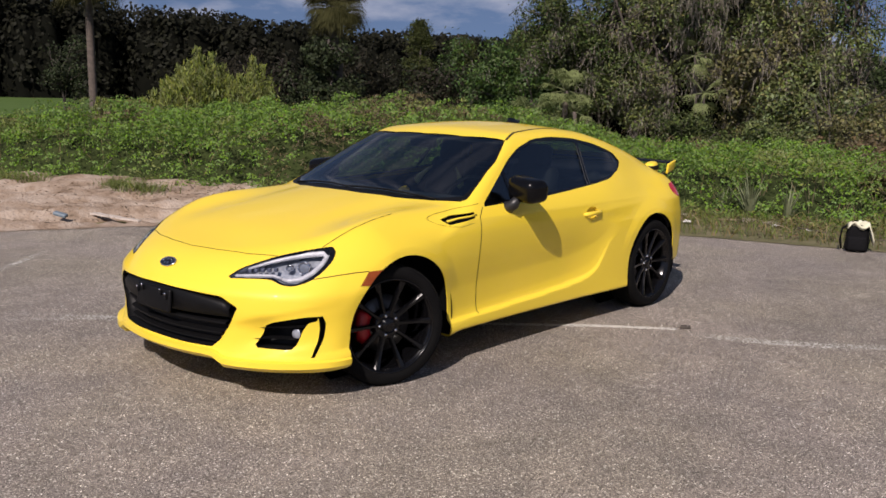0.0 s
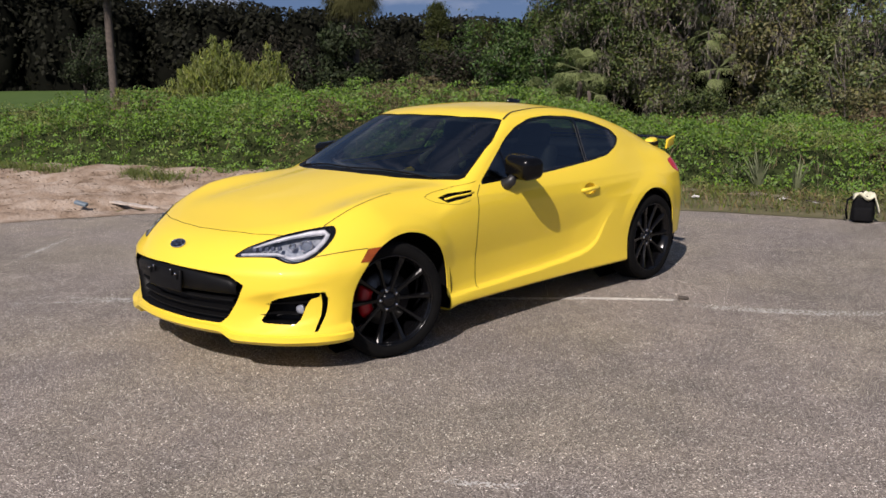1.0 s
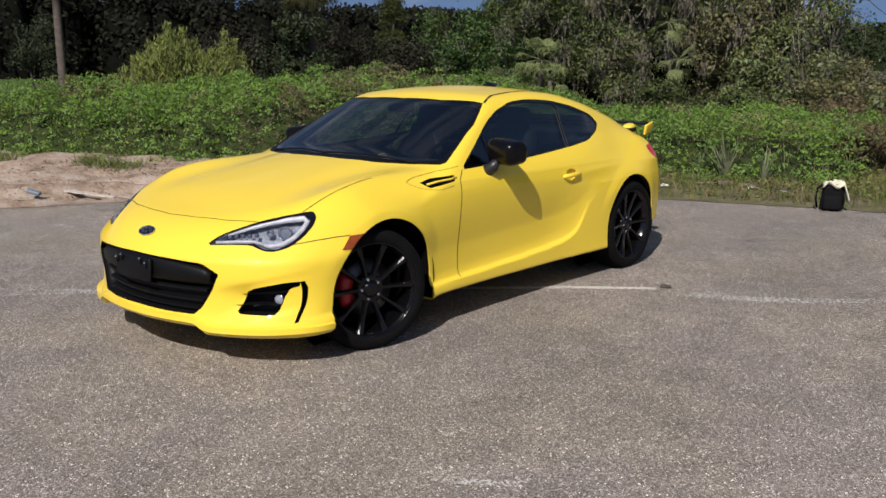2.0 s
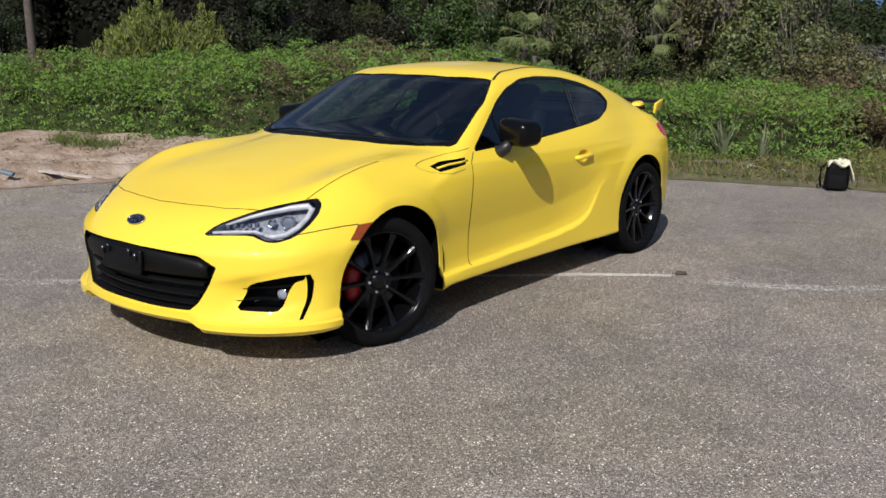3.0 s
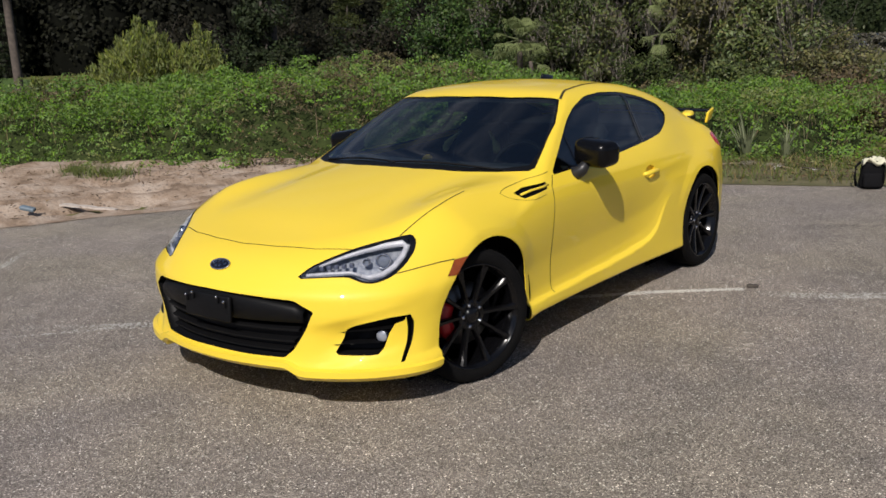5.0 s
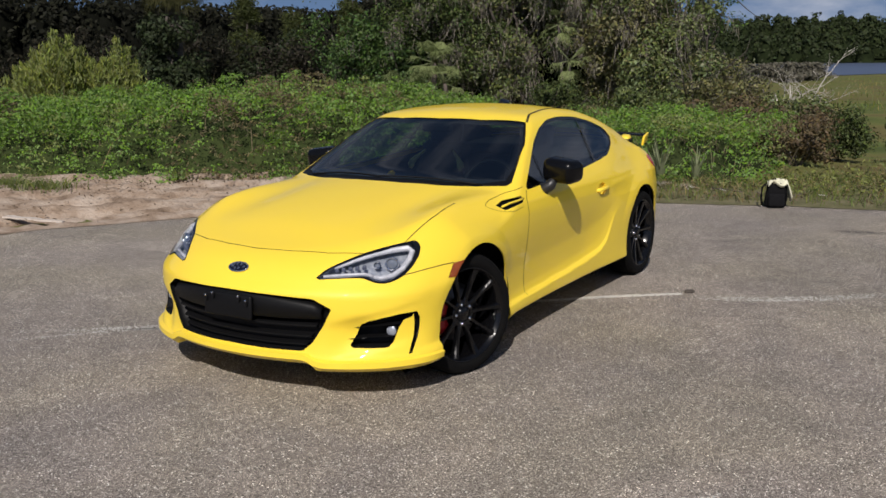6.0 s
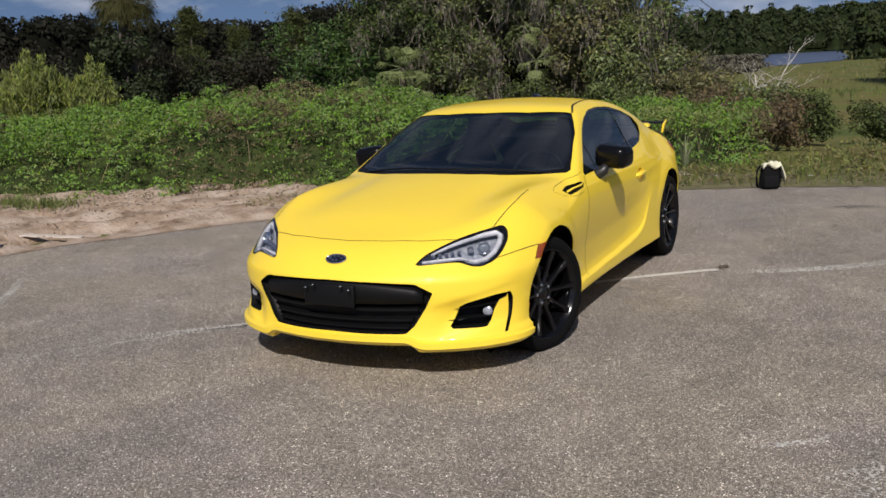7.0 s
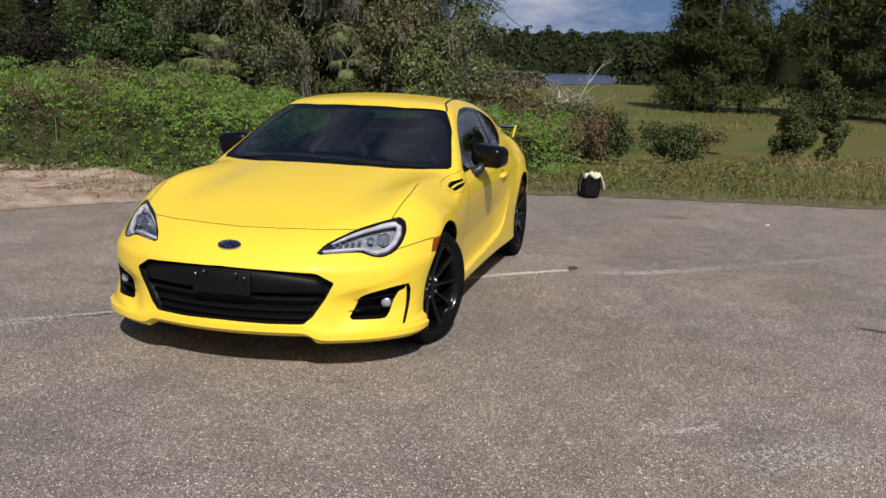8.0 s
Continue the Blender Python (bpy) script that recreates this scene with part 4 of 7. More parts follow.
    for x, z, r in ((0.690, 0.648, 0.026), (0.637, 0.646, 0.013)):
        m = Matrix.Translation(in_lamp(x, z, 0.028)) @ face
        bm = bmesh.new()
        lathe(bm, ((r * 1.25, -0.02), (r * 1.25, 0.004), (r * 1.08, 0.007), (r, 0.0), (r * 0.9, -0.01)), m, 28)
        part("projector_ring", bm, CHROME, lamp_thing)
        bm = bmesh.new()
        lathe(bm, tuple((r * math.sin(a), r * 0.55 * math.cos(a) - 0.01) for a in np.linspace(1.5, 0.02, 8)), m, 28)
        part("projector", bm, LAMP_LENS, lamp_thing, "round glass projector")
    for k in range(5):
        x = 0.490 + 0.026 * k
        bm = bmesh.new()
        box(bm, (0.018, 0.02, 0.019), Matrix.Translation(in_lamp(x, 0.628 + 0.0025 * k, 0.024)) @ pose(0, 0, 0, 0, 0, 25 * s), 0.003)
        part("led", bm, LAMP_GREY, lamp_thing, "small dark led cell")

    # fog lamp opening
    fog_ob = part("fog_lamp_opening", recess((FOG,), 0, s, Vector((-0.035 * s, 0.075, 0))), BLACK_PLASTIC, car, "black fog lamp opening with fins")
    m = Matrix.Translation((0.728 * s, nose_y(0.728, 0.33) + 0.034, 0.345)) @ (Vector((0.25 * s, -0.95, 0.05))).to_track_quat("Z", "Y").to_matrix().to_4x4()
    bm = bmesh.new()
    lathe(bm, ((0.032, -0.02), (0.032, 0.004), (0.025, 0.006)), m, 28)
    part("bezel", bm, BLACK_GLOSS, fog_ob)
    bm = bmesh.new()
    lathe(bm, tuple((0.025 * math.sin(a), 0.012 * math.cos(a) - 0.002 + 0.003 * (k_ % 2)) for k_, a in enumerate(np.linspace(1.55, 0.02, 7))), m, 14)
    part("fog_lamp", bm, LAMP_SILVER, fog_ob, "round silver fog lamp")
    for z, x0, x1 in ((0.372, 0.598, 0.765), (0.318, 0.570, 0.752)):
        bm = bmesh.new()
        prev = None
        for x in np.linspace(x0, x1, 9):
            u = (x - x0) / (x1 - x0)
            y = nose_y(x, z) + 0.022 * min(1, max(0, u - 0.15) * 4) - 0.011 * min(1, u * 8)
            t = 0.0055 * min(1, 0.3 + u * 5)
            ring = [bm.verts.new((x * s, y + dy, z + dz + 0.006 * u)) for dy, dz in ((0, 0), (0.05, t), (0.05, -t))]
            if prev:
                for k in range(3):
                    bm.faces.new((prev[k], prev[(k + 1) % 3], ring[(k + 1) % 3], ring[k]))
            prev = ring
        part("fin", bm, BLACK_PLASTIC, fog_ob, smooth=False)
    part("bumper_slit", recess((SLIT,), 0, s, Vector((-0.03 * s, 0.05, 0))), BLACK_PLASTIC, car, "black vertical bumper slit")

    # door handle
    bm = bmesh.new()
    tube(bm, [((0.858) * s, 1.672, 0.735), (0.874 * s, 1.70, 0.738), (0.879 * s, 1.765, 0.741), (0.876 * s, 1.83, 0.741), (0.860 * s, 1.872, 0.739)], [0.010, 0.015, 0.013, 0.014, 0.010], 12)
    part("door_handle", bm, PAINT, car)

    # mirror
    bm = bmesh.new()
    box(bm, (0.214, 0.14, 0.146), pose(MIRROR_X[s] * s, 0.985, 0.946, 4, 4 * s, -14 * s), 0.042, 5)
    for v in bm.verts:
        k = abs(v.co.x) - MIRROR_X[s]
        v.co.z -= 0.10 * max(0, k) * (1 if v.co.z > 0.945 else -0.6)
        v.co.y += 0.25 * max(0, k)
    mirror = part("wing_mirror", bm, MIRROR_BLACK, car, "gloss black door mirror")
    bm = bmesh.new()
    tube(bm, [(0.79 * s, 0.94, 0.838), (0.83 * s, 0.935, 0.838), (0.862 * s, 0.94, 0.862), (0.88 * s, 0.96, 0.905)], [0.034, 0.036, 0.032, 0.024], 14)
    part("mirror_foot", bm, GREY_PLASTIC, mirror, "dark grey mirror foot")
    bm = bmesh.new()
    box(bm, (0.155, 0.006, 0.10), pose((MIRROR_X[s] + 0.009) * s, 1.058, 0.942, 4, 0, -12 * s), 0.002)
    part("mirror_glass", bm, CHROME, mirror)

    # spoiler end and stand
    bm = bmesh.new()
    box(bm, (0.018, 0.135, 0.078), pose(0.704 * s, 3.062, 0.966, 12, 12 * s, 8 * s), 0.008, 3)
    part("spoiler_winglet", bm, PAINT, car, "yellow spoiler end plate")
    bm = bmesh.new()
    box(bm, (0.085, 0.11, 0.095), pose(0.549 * s, 3.045, 0.945, 10, 0, 8 * s), 0.028, 3)
    part("spoiler_stand", bm, PAINT, car)

# rear spoiler blade, roof aerial, wiper
bm = bmesh.new()
prev = None
for x in np.linspace(-0.70, 0.70, 29):
    sag = 0.10 * (x / 0.70) ** 2
    ring = [bm.verts.new((x, 3.22 - sag + dy, 0.992 + dz)) for dy, dz in ((-0.08, -0.006), (-0.03, 0.008), (0.04, 0.012), (0.04, 0.002), (-0.03, -0.008))]
    if prev:
        for k in range(5):
            bm.faces.new((prev[k], prev[(k + 1) % 5], ring[(k + 1) % 5], ring[k]))
    prev = ring
part("spoiler_blade", bm, BLACK_GLOSS, car, "gloss black spoiler blade")
bm = bmesh.new()
box(bm, (0.045, 0.15, 0.045), pose(0, 2.0, 1.283, -8), 0.018, 3)
for v in bm.verts:
    if v.co.z > 1.285:
        v.co.x *= 0.35
        v.co.y += 0.03
part("aerial_fin", bm, BLACK_GLOSS, car, "black shark-fin aerial")
for x0, x1 in ((0.62, -0.02), (0.02, -0.58)):
    line = []
    for u in np.linspace(0, 1, 10):
        x = x0 + (x1 - x0) * u
        y = 0.425 + 0.33 * abs(x) ** 2 + 0.03 * math.sin(u * 3.1)
        c, n = on_body("top", (x, y))
        line.append(c + n * 0.004)
    bm = bmesh.new()
    tube(bm, line, 0.0055, 6)
    part("wiper", bm, BLACK_PLASTIC, car, "black wiper blade")

# floor pan and wheel wells
bm = bmesh.new()
box(bm, (1.30, 3.7, 0.04), pose(0, 1.25, 0.21))
part("floor_pan", bm, DARK_VOID, car)
for s in (1, -1):
    for y, zc, r in ((0.05, 0.306, 0.385), (2.552, 0.322, 0.372)):
        bm = bmesh.new()
        lathe(bm, ((0.02, -0.30), (r, -0.30), (r + 0.01, -0.02)), pose(0.862 * s, y, zc, 0, 90 * s, 0), 40)
        bmesh.ops.delete(bm, geom=[f for f in bm.faces if f.calc_center_median().z < 0.20 and abs(f.calc_center_median().x) > 0.60], context="FACES")
        part("wheel_well", bm, DARK_VOID, car)


def build_wheel(front):
    """A black ten-spoke alloy wheel with its tyre, lying round the local z axis, outer face up."""
    w = new("wheel")
    w["label"] = "black ten-spoke alloy wheel"
    m = Matrix.Identity(4)
    bm = bmesh.new()
    lathe(bm, ((0.238, -0.10), (0.246, -0.107), (0.270, -0.109), (0.296, -0.103), (0.309, -0.086), (0.3125, -0.05), (0.3125, 0.05), (0.309, 0.086), (0.300, 0.102), (0.288, 0.107), (0.272, 0.110), (0.258, 0.108), (0.249, 0.103), (0.240, 0.098)), m, 72)
    tyre = part("tyre", bm, RUBBER, w, "black low-profile tyre")
    bm = bmesh.new()
    for k in range(72):
        for j, h in enumerate((-0.06, -0.02, 0.02, 0.06)):
            box(bm, (0.005, 0.017, 0.034), pose(0, 0, 0, 0, 0, 5 * k + 1.2 * j) @ pose(0.3125, 0, h, 12))
    part("tread", bm, RUBBER, w, "tread blocks", smooth=False)
    bm = bmesh.new()
    lathe(bm, ((0.212, -0.10), (0.218, 0.02), (0.224, 0.070), (0.227, 0.074), (0.228, 0.084), (0.233, 0.087), (0.237, 0.098), (0.243, 0.105), (0.248, 0.101), (0.242, 0.09)), m, 72)
    rim = part("rim", bm, BLACK_SATIN, w, "gloss black rim")
    spoke = None
    for k in range(10):
        if spoke is None:
            bm = bmesh.new()
            prev = None
            for u in np.linspace(0, 1, 9):
                r = 0.045 + 0.188 * u
                wd = 0.0155 - 0.006 * math.sin(math.pi * u) + 0.004 * u * u
                h = 0.062 + 0.030 * u ** 1.5
                ring = [bm.verts.new((r, a * wd, h + b)) for a, b in ((-1, -0.028), (-1, -0.006), (-0.55, 0.002), (0.55, 0.002), (1, -0.006), (1, -0.028))]
                if prev:
                    for i in range(6):
                        bm.faces.new((prev[i], prev[(i + 1) % 6], ring[(i + 1) % 6], ring[i]))
                prev = ring
            spoke = part("spoke", bm, BLACK_SATIN, w, smooth=False)
        else:
            o = new("spoke", spoke.data)
            o.parent = w
            o.rotation_euler.z = 2 * math.pi * k / 10
    bm = bmesh.new()
    lathe(bm, ((0.076, 0.01), (0.074, 0.056), (0.066, 0.064), (0.040, 0.060), (0.038, 0.058), (0.037, 0.070), (0.032, 0.075), (0.001, 0.076)), m, 40)
    hub = part("hub", bm, BLACK_SATIN, w)
    nut = None
    for k in range(5):
        a = 2 * math.pi * (k + 0.5) / 5
        if nut is None:
            bm = bmesh.new()
            lathe(bm, ((0.0095, -0.01), (0.0095, 0.008), (0.006, 0.013), (0.001, 0.0135)), m, 8)
            nut = part("lug_nut", bm, CHROME, w, "bright lug nut")
        else:
            nut = new("lug_nut", nut.data)
            nut.parent = w
        nut.location = (0.052 * math.cos(a), 0.052 * math.sin(a), 0.060)
    bm = bmesh.new()
    lathe(bm, ((0.06, 0.01), (0.148, 0.01), (0.148, -0.014), (0.06, -0.014)), m, 48)
    part("brake_disc", bm, DISC_STEEL, w, "steel brake disc")
    return w


STEER = 17.0
for name, y in (("front", 0.0), ("rear", 2.57)):
    for s in (1, -1):
        w = build_wheel(name == "front")
        w.parent = car
        x = 0.757 if name == "front" else 0.765
        w.matrix_basis = pose(x * s, y, 0.3125, 0, 0, -STEER if name == "front" else 0) @ pose(0, 0, 0, 0, 90 * s, 0) @ pose(0, 0, 0, 0, 0, 11 + 7 * s)
        if name == "rear":
            continue
        bm = bmesh.new()
        prev = None
        for a in np.linspace(-0.55, 0.55, 9):
            an = math.pi + a * 1.05 if name == "front" else a
            ring = []
            for r, h in ((0.095, -0.02), (0.095, 0.040), (0.125, 0.046), (0.163, 0.040), (0.167, -0.02)):
                ring.append(bm.verts.new(pose(s * x, y, 0.3125, 0, 0, -STEER) @ Vector((s * h, r * math.cos(an), r * math.sin(an)))))
            if prev:
                for k in range(4):
                    bm.faces.new((prev[k], prev[k + 1], ring[k + 1], ring[k]))
            prev = ring
        bmesh.ops.recalc_face_normals(bm, faces=bm.faces)
        thick(part("brake_caliper", bm, CALIPER_RED, car, "red brake caliper"), 0.004)

# cabin
bm = bmesh.new()
prev = None
for x in np.linspace(-0.68, 0.68, 17):
    ring = [bm.verts.new((x, 0.50 + 0.25 * x * x + dy, z)) for dy, z in ((0.0, 0.865), (0.22, 0.885), (0.40, 0.872), (0.46, 0.82), (0.42, 0.60))]
    if prev:
        for k in range(4):
            bm.faces.new((prev[k], prev[k + 1], ring[k + 1], ring[k]))
    prev = ring
part("dashboard", bm, TRIM_CLOTH, car, "dark dashboard")
bm = bmesh.new()
wheel_m = pose(0.36, 1.10, 0.80, 66, 0, 0)
tube(bm, [wheel_m @ Vector((0.178 * math.cos(a), 0.178 * math.sin(a), 0)) for a in np.linspace(0, 2 * math.pi, 36, endpoint=False)], 0.015, 10, True)
steer = part("steering_wheel", bm, BLACK_PLASTIC, car, "black three-spoke steering wheel")
for a in (0.15, math.pi - 0.15, -math.pi / 2):
    bm = bmesh.new()
    tube(bm, [wheel_m @ Vector((r * math.cos(a), r * math.sin(a), -0.02 * (1 - r / 0.178))) for r in (0.03, 0.10, 0.175)], [0.022, 0.014, 0.014], 8)
    part("spoke", bm, BLACK_PLASTIC, steer)
bm = bmesh.new()
lathe(bm, ((0.06, -0.03), (0.062, -0.005), (0.045, 0.012), (0.001, 0.016)), wheel_m, 24)
part("hub", bm, BLACK_PLASTIC, steer)
for s in (1, -1):
    bm = bmesh.new()
    box(bm, (0.47, 0.52, 0.16), pose(0.36 * s, 1.35, 0.42, 8), 0.05, 3)
    seat = part("seat", bm, SEAT_CLOTH, car, "black front seat with yellow bolster stripes")
    bm = bmesh.new()
    box(bm, (0.46, 0.13, 0.62), pose(0.36 * s, 1.72, 0.72, -20), 0.055, 3)
    for v in bm.verts:
        if v.co.z > 0.80:
            v.co.x = 0.36 * s + (v.co.x - 0.36 * s) * 0.80
    part("backrest", bm, SEAT_CLOTH, seat)
    bm = bmesh.new()
    box(bm, (0.25, 0.09, 0.17), pose(0.36 * s, 1.815, 1.07, -14), 0.04, 3)
    part("headrest", bm, SEAT_CLOTH, seat)
    for k in ((1, -1) if s < 0 else ()):
        cx = 0.35 * s
        bm = bmesh.new()
        tube(bm, [(cx + 0.205 * k, 1.62, 0.825), (cx + 0.205 * k, 1.63, 0.85), (cx + 0.198 * k, 1.64, 0.875), (cx + 0.165 * k, 1.66, 0.912), (cx + 0.115 * k, 1.69, 0.958)], [0.012, 0.026, 0.024, 0.013, 0.007], 10)
        part("bolster_stripe", bm, SEAT_YELLOW, seat, "yellow seat bolster")
bm = bmesh.new()
box(bm, (1.15, 0.12, 0.45), pose(0, 2.22, 0.75, -24), 0.05, 3)
part("rear_seat", bm, SEAT_CLOTH, car)
bm = bmesh.new()
box(bm, (0.22, 0.03, 0.06), pose(0, 1.09, 1.165, 10), 0.014, 3)
part("rear_view_mirror", bm, BLACK_PLASTIC, car)
bm = bmesh.new()
box(bm, (1.2, 0.9, 0.03), pose(0, 2.62, 0.93, 3))
part("parcel_shelf", bm, TRIM_CLOTH, car)
body.free()


# ---- plants ----
def leaf_material(name, colour, vary=0.35, hue=0.02, through_light=0.35, rough=0.65, gloss=0.12):
    """Leaves: a tone for each leaf, light coming through."""
    m, n, l, p = node_material(name)
    geo = n.new("ShaderNodeNewGeometry")
    hs = n.new("ShaderNodeHueSaturation")
    hs.inputs["Color"].default_value = (*colour, 1)
    for key, lo, hi, mul in (("Value", 1 - vary, 1 + vary, 1.0), ("Hue", 0.5 - hue, 0.5 + hue, 7.31), ("Saturation", 0.75, 1.1, 3.17)):
        fr = n.new("ShaderNodeMath")
        fr.operation = "MULTIPLY"
        fr.inputs[1].default_value = mul
        l.new(geo.outputs["Random Per Island"], fr.inputs[0])
        fc = n.new("ShaderNodeMath")
        fc.operation = "FRACT"
        l.new(fr.outputs["Value"], fc.inputs[0])
        mr = n.new("ShaderNodeMapRange")
        mr.inputs["To Min"].default_value, mr.inputs["To Max"].default_value = lo, hi
        l.new(fc.outputs["Value"], mr.inputs["Value"])
        l.new(mr.outputs["Result"], hs.inputs[key])
    l.new(hs.outputs["Color"], p.inputs["Base Color"])
    p.inputs["Roughness"].default_value = rough
    p.inputs["Specular IOR Level"].default_value = gloss
    tr = n.new("ShaderNodeBsdfTranslucent")
    l.new(hs.outputs["Color"], tr.inputs["Color"])
    mx = n.new("ShaderNodeMixShader")
    mx.inputs["Fac"].default_value = through_light
    l.new(p.outputs["BSDF"], mx.inputs[1])
    l.new(tr.outputs["BSDF"], mx.inputs[2])
    l.new(mx.outputs["Shader"], n["Material Output"].inputs["Surface"])
    return m


CREEPER = leaf_material("creeper_leaf", (0.146, 0.258, 0.038), 0.24, 0.015, 0.28)
CREEPER_PALE = leaf_material("pale_creeper_leaf", (0.188, 0.232, 0.060), 0.22, 0.02, 0.22)
CREEPER_DRY = leaf_material("dry_stem", (0.165, 0.135, 0.068), 0.35, 0.02, 0.2)
OAK_LEAF = leaf_material("oak_leaf", (0.124, 0.158, 0.047), 0.60, 0.025, 0.3, 0.5, 0.30)
OAK_GREEN = leaf_material("fresh_oak_leaf", (0.060, 0.108, 0.025), 0.6, 0.025, 0.25, 0.5, 0.18)
OAK_YELLOW = leaf_material("yellowing_leaf", (0.165, 0.16, 0.060), 0.4, 0.03, 0.3, 0.5, 0.25)
# woods leaf colour lowered to carry the cloud shade over the woods
WOODS_LEAF = leaf_material("shade_toned_woods_leaf", (0.0205, 0.0215, 0.0130), 0.35, 0.02, 0.4)
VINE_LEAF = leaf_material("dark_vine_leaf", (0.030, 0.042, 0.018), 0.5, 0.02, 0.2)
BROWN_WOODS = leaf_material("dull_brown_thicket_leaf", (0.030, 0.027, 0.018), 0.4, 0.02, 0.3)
DARK_LEAF = leaf_material("dark_leaf", (0.060, 0.081, 0.024), 0.65, 0.02, 0.15)
RIDGE_LEAF = leaf_material("ridge_foliage", (0.034, 0.048, 0.017), 0.30, 0.02, 0.3)
PALM_DARK = leaf_material("dull_palm_frond", (0.045, 0.043, 0.019), 0.35, 0.02, 0.15)
REED_LEAF = leaf_material("grey_scrub_leaf", (0.115, 0.108, 0.080), 0.3, 0.02, 0.2)
PINE_LEAF = leaf_material("pine_needles", (0.062, 0.076, 0.022), 0.30, 0.02, 0.3)
BUSH_LIGHT = leaf_material("feathery_bush_leaf", (0.212, 0.250, 0.058), 0.45, 0.02, 0.35)
PALM_LEAF = leaf_material("palm_frond_leaf", (0.175, 0.195, 0.088), 0.3, 0.02, 0.3)
GRASS_GREEN = leaf_material("grass_blade", (0.150, 0.185, 0.046), 0.35, 0.03, 0.35)
GRASS_DRY = leaf_material("dry_grass_blade", (0.27, 0.21, 0.09), 0.35, 0.02, 0.25)
WEED_GREEN = leaf_material("weed_leaf", (0.185, 0.205, 0.062), 0.3, 0.02, 0.3)
WEED_BROWN = leaf_material("brown_weed_leaf", (0.21, 0.165, 0.072), 0.3, 0.02, 0.25)
REDDISH = leaf_material("reddish_weed", (0.135, 0.100, 0.052), 0.35, 0.02, 0.25)
MOSS = leaf_material("hanging_moss", (0.215, 0.192, 0.155), 0.45, 0.015, 0.2, 0.9)
BARK = surface("grey_bark", (0.085, 0.072, 0.060), 0.9, dark=(0.045, 0.037, 0.031), scale=12, bump=0.8, fine=40)
DEAD_WOOD = surface("bleached_wood", (0.56, 0.53, 0.48), 0.85, dark=(0.33, 0.30, 0.27), scale=16, bump=0.4, fine=60)
RNG = np.random.default_rng(7)


def bulk(name, V_, F_, material, parent=None, label="", category="", kind=""):
    """A mesh from arrays of points and equal-sided faces."""
    me = bpy.data.meshes.new(name)
    k = F_.shape[1]
    me.vertices.add(len(V_))
    me.vertices.foreach_set("co", np.ascontiguousarray(V_, np.float32).ravel())
    me.loops.add(F_.size)
    me.loops.foreach_set("vertex_index", np.ascontiguousarray(F_, np.int32).ravel())
    me.polygons.add(len(F_))
    me.polygons.foreach_set("loop_start", np.arange(len(F_), dtype=np.int32) * k)
    me.polygons.foreach_set("loop_total", np.full(len(F_), k, np.int32))
    me.update(calc_edges=True)
    me.materials.append(material)
    ob = new(name, me)
    if parent is not None:
        ob.parent = parent
    return tagged(ob, label, category, "", kind)


def unit(v):
    return v / np.maximum(np.linalg.norm(v, axis=-1, keepdims=True), 1e-9)


def leaves(P, size, slim=0.5, up=0.6, out_from=None, droop=0.0, away=None):
    """Folded leaf blades at points: arrays of corners and faces."""
    n = len(P)
    nor = RNG.normal(size=(n, 3)) * 0.75
    nor[:, 2] += up
    if out_from is not None:
        nor += unit(P - out_from) * 0.7
    if away is not None:
        nor += away
    nor = unit(nor)
    t = unit(np.cross(nor, RNG.normal(size=(n, 3))))
    t[:, 2] -= droop
    t = unit(t)
    b = unit(np.cross(nor, t))
    s = (size * RNG.uniform(0.6, 1.35, n))[:, None]
    a0 = P - t * s * 0.5
    a2 = P + t * s * 0.5 - nor * s * 0.08
    a1 = P + b * s * slim * 0.5 + nor * s * 0.10
    a3 = P - b * s * slim * 0.5 + nor * s * 0.10
    V_ = np.stack([a0, a1, a2, a3], 1).reshape(-1, 3)
    return V_, np.arange(4 * n).reshape(-1, 4)


def blades(P, height, width, lean=0.35, wind=(0.0, 0.0)):
    """Bent tapering grass blades standing at points."""
    n = len(P)
    h = (height * RNG.uniform(0.45, 1.25, n))[:, None]
    a = RNG.uniform(0, 2 * np.pi, n)
    side = np.stack([np.cos(a), np.sin(a), np.zeros(n)], 1)
    d = RNG.normal(size=(n, 3)) * lean
    d[:, 0] += wind[0]
    d[:, 1] += wind[1]
    d[:, 2] = 0
    up = np.array([0, 0, 1.0])
    w = width * RNG.uniform(0.6, 1.3, n)[:, None]
    p0, p1 = P - side * w, P + side * w
    m_ = P + up * h * 0.55 + d * h * 0.35
    m0, m1 = m_ - side * w * 0.8, m_ + side * w * 0.8
    tip = P + up * h * 0.92 + d * h * 1.0
    V_ = np.stack([p0, p1, m1, m0, tip], 1).reshape(-1, 3)
    i = np.arange(n)[:, None] * 5
    F_ = np.concatenate([i + np.array([[0, 1, 2]]), i + np.array([[0, 2, 3]]), i + np.array([[3, 2, 4]])])
    return V_, F_


def nz(x, y, s, seed=0.0):
    return np.array([noise.noise((u * s, v * s, seed)) for u, v in zip(x, y)])


# the bank of creeper behind sand and verge
FOOT = ((-30.0, -5.0), (-16.0, -0.75), (-10.1, 1.9), (-7.5, 3.3), (-5.75, 4.15), (-4.65, 5.05), (-3.3, 6.0), (-1.6, 7.05), (-0.2, 7.45), (0.55, 7.5), (1.2, 8.6))


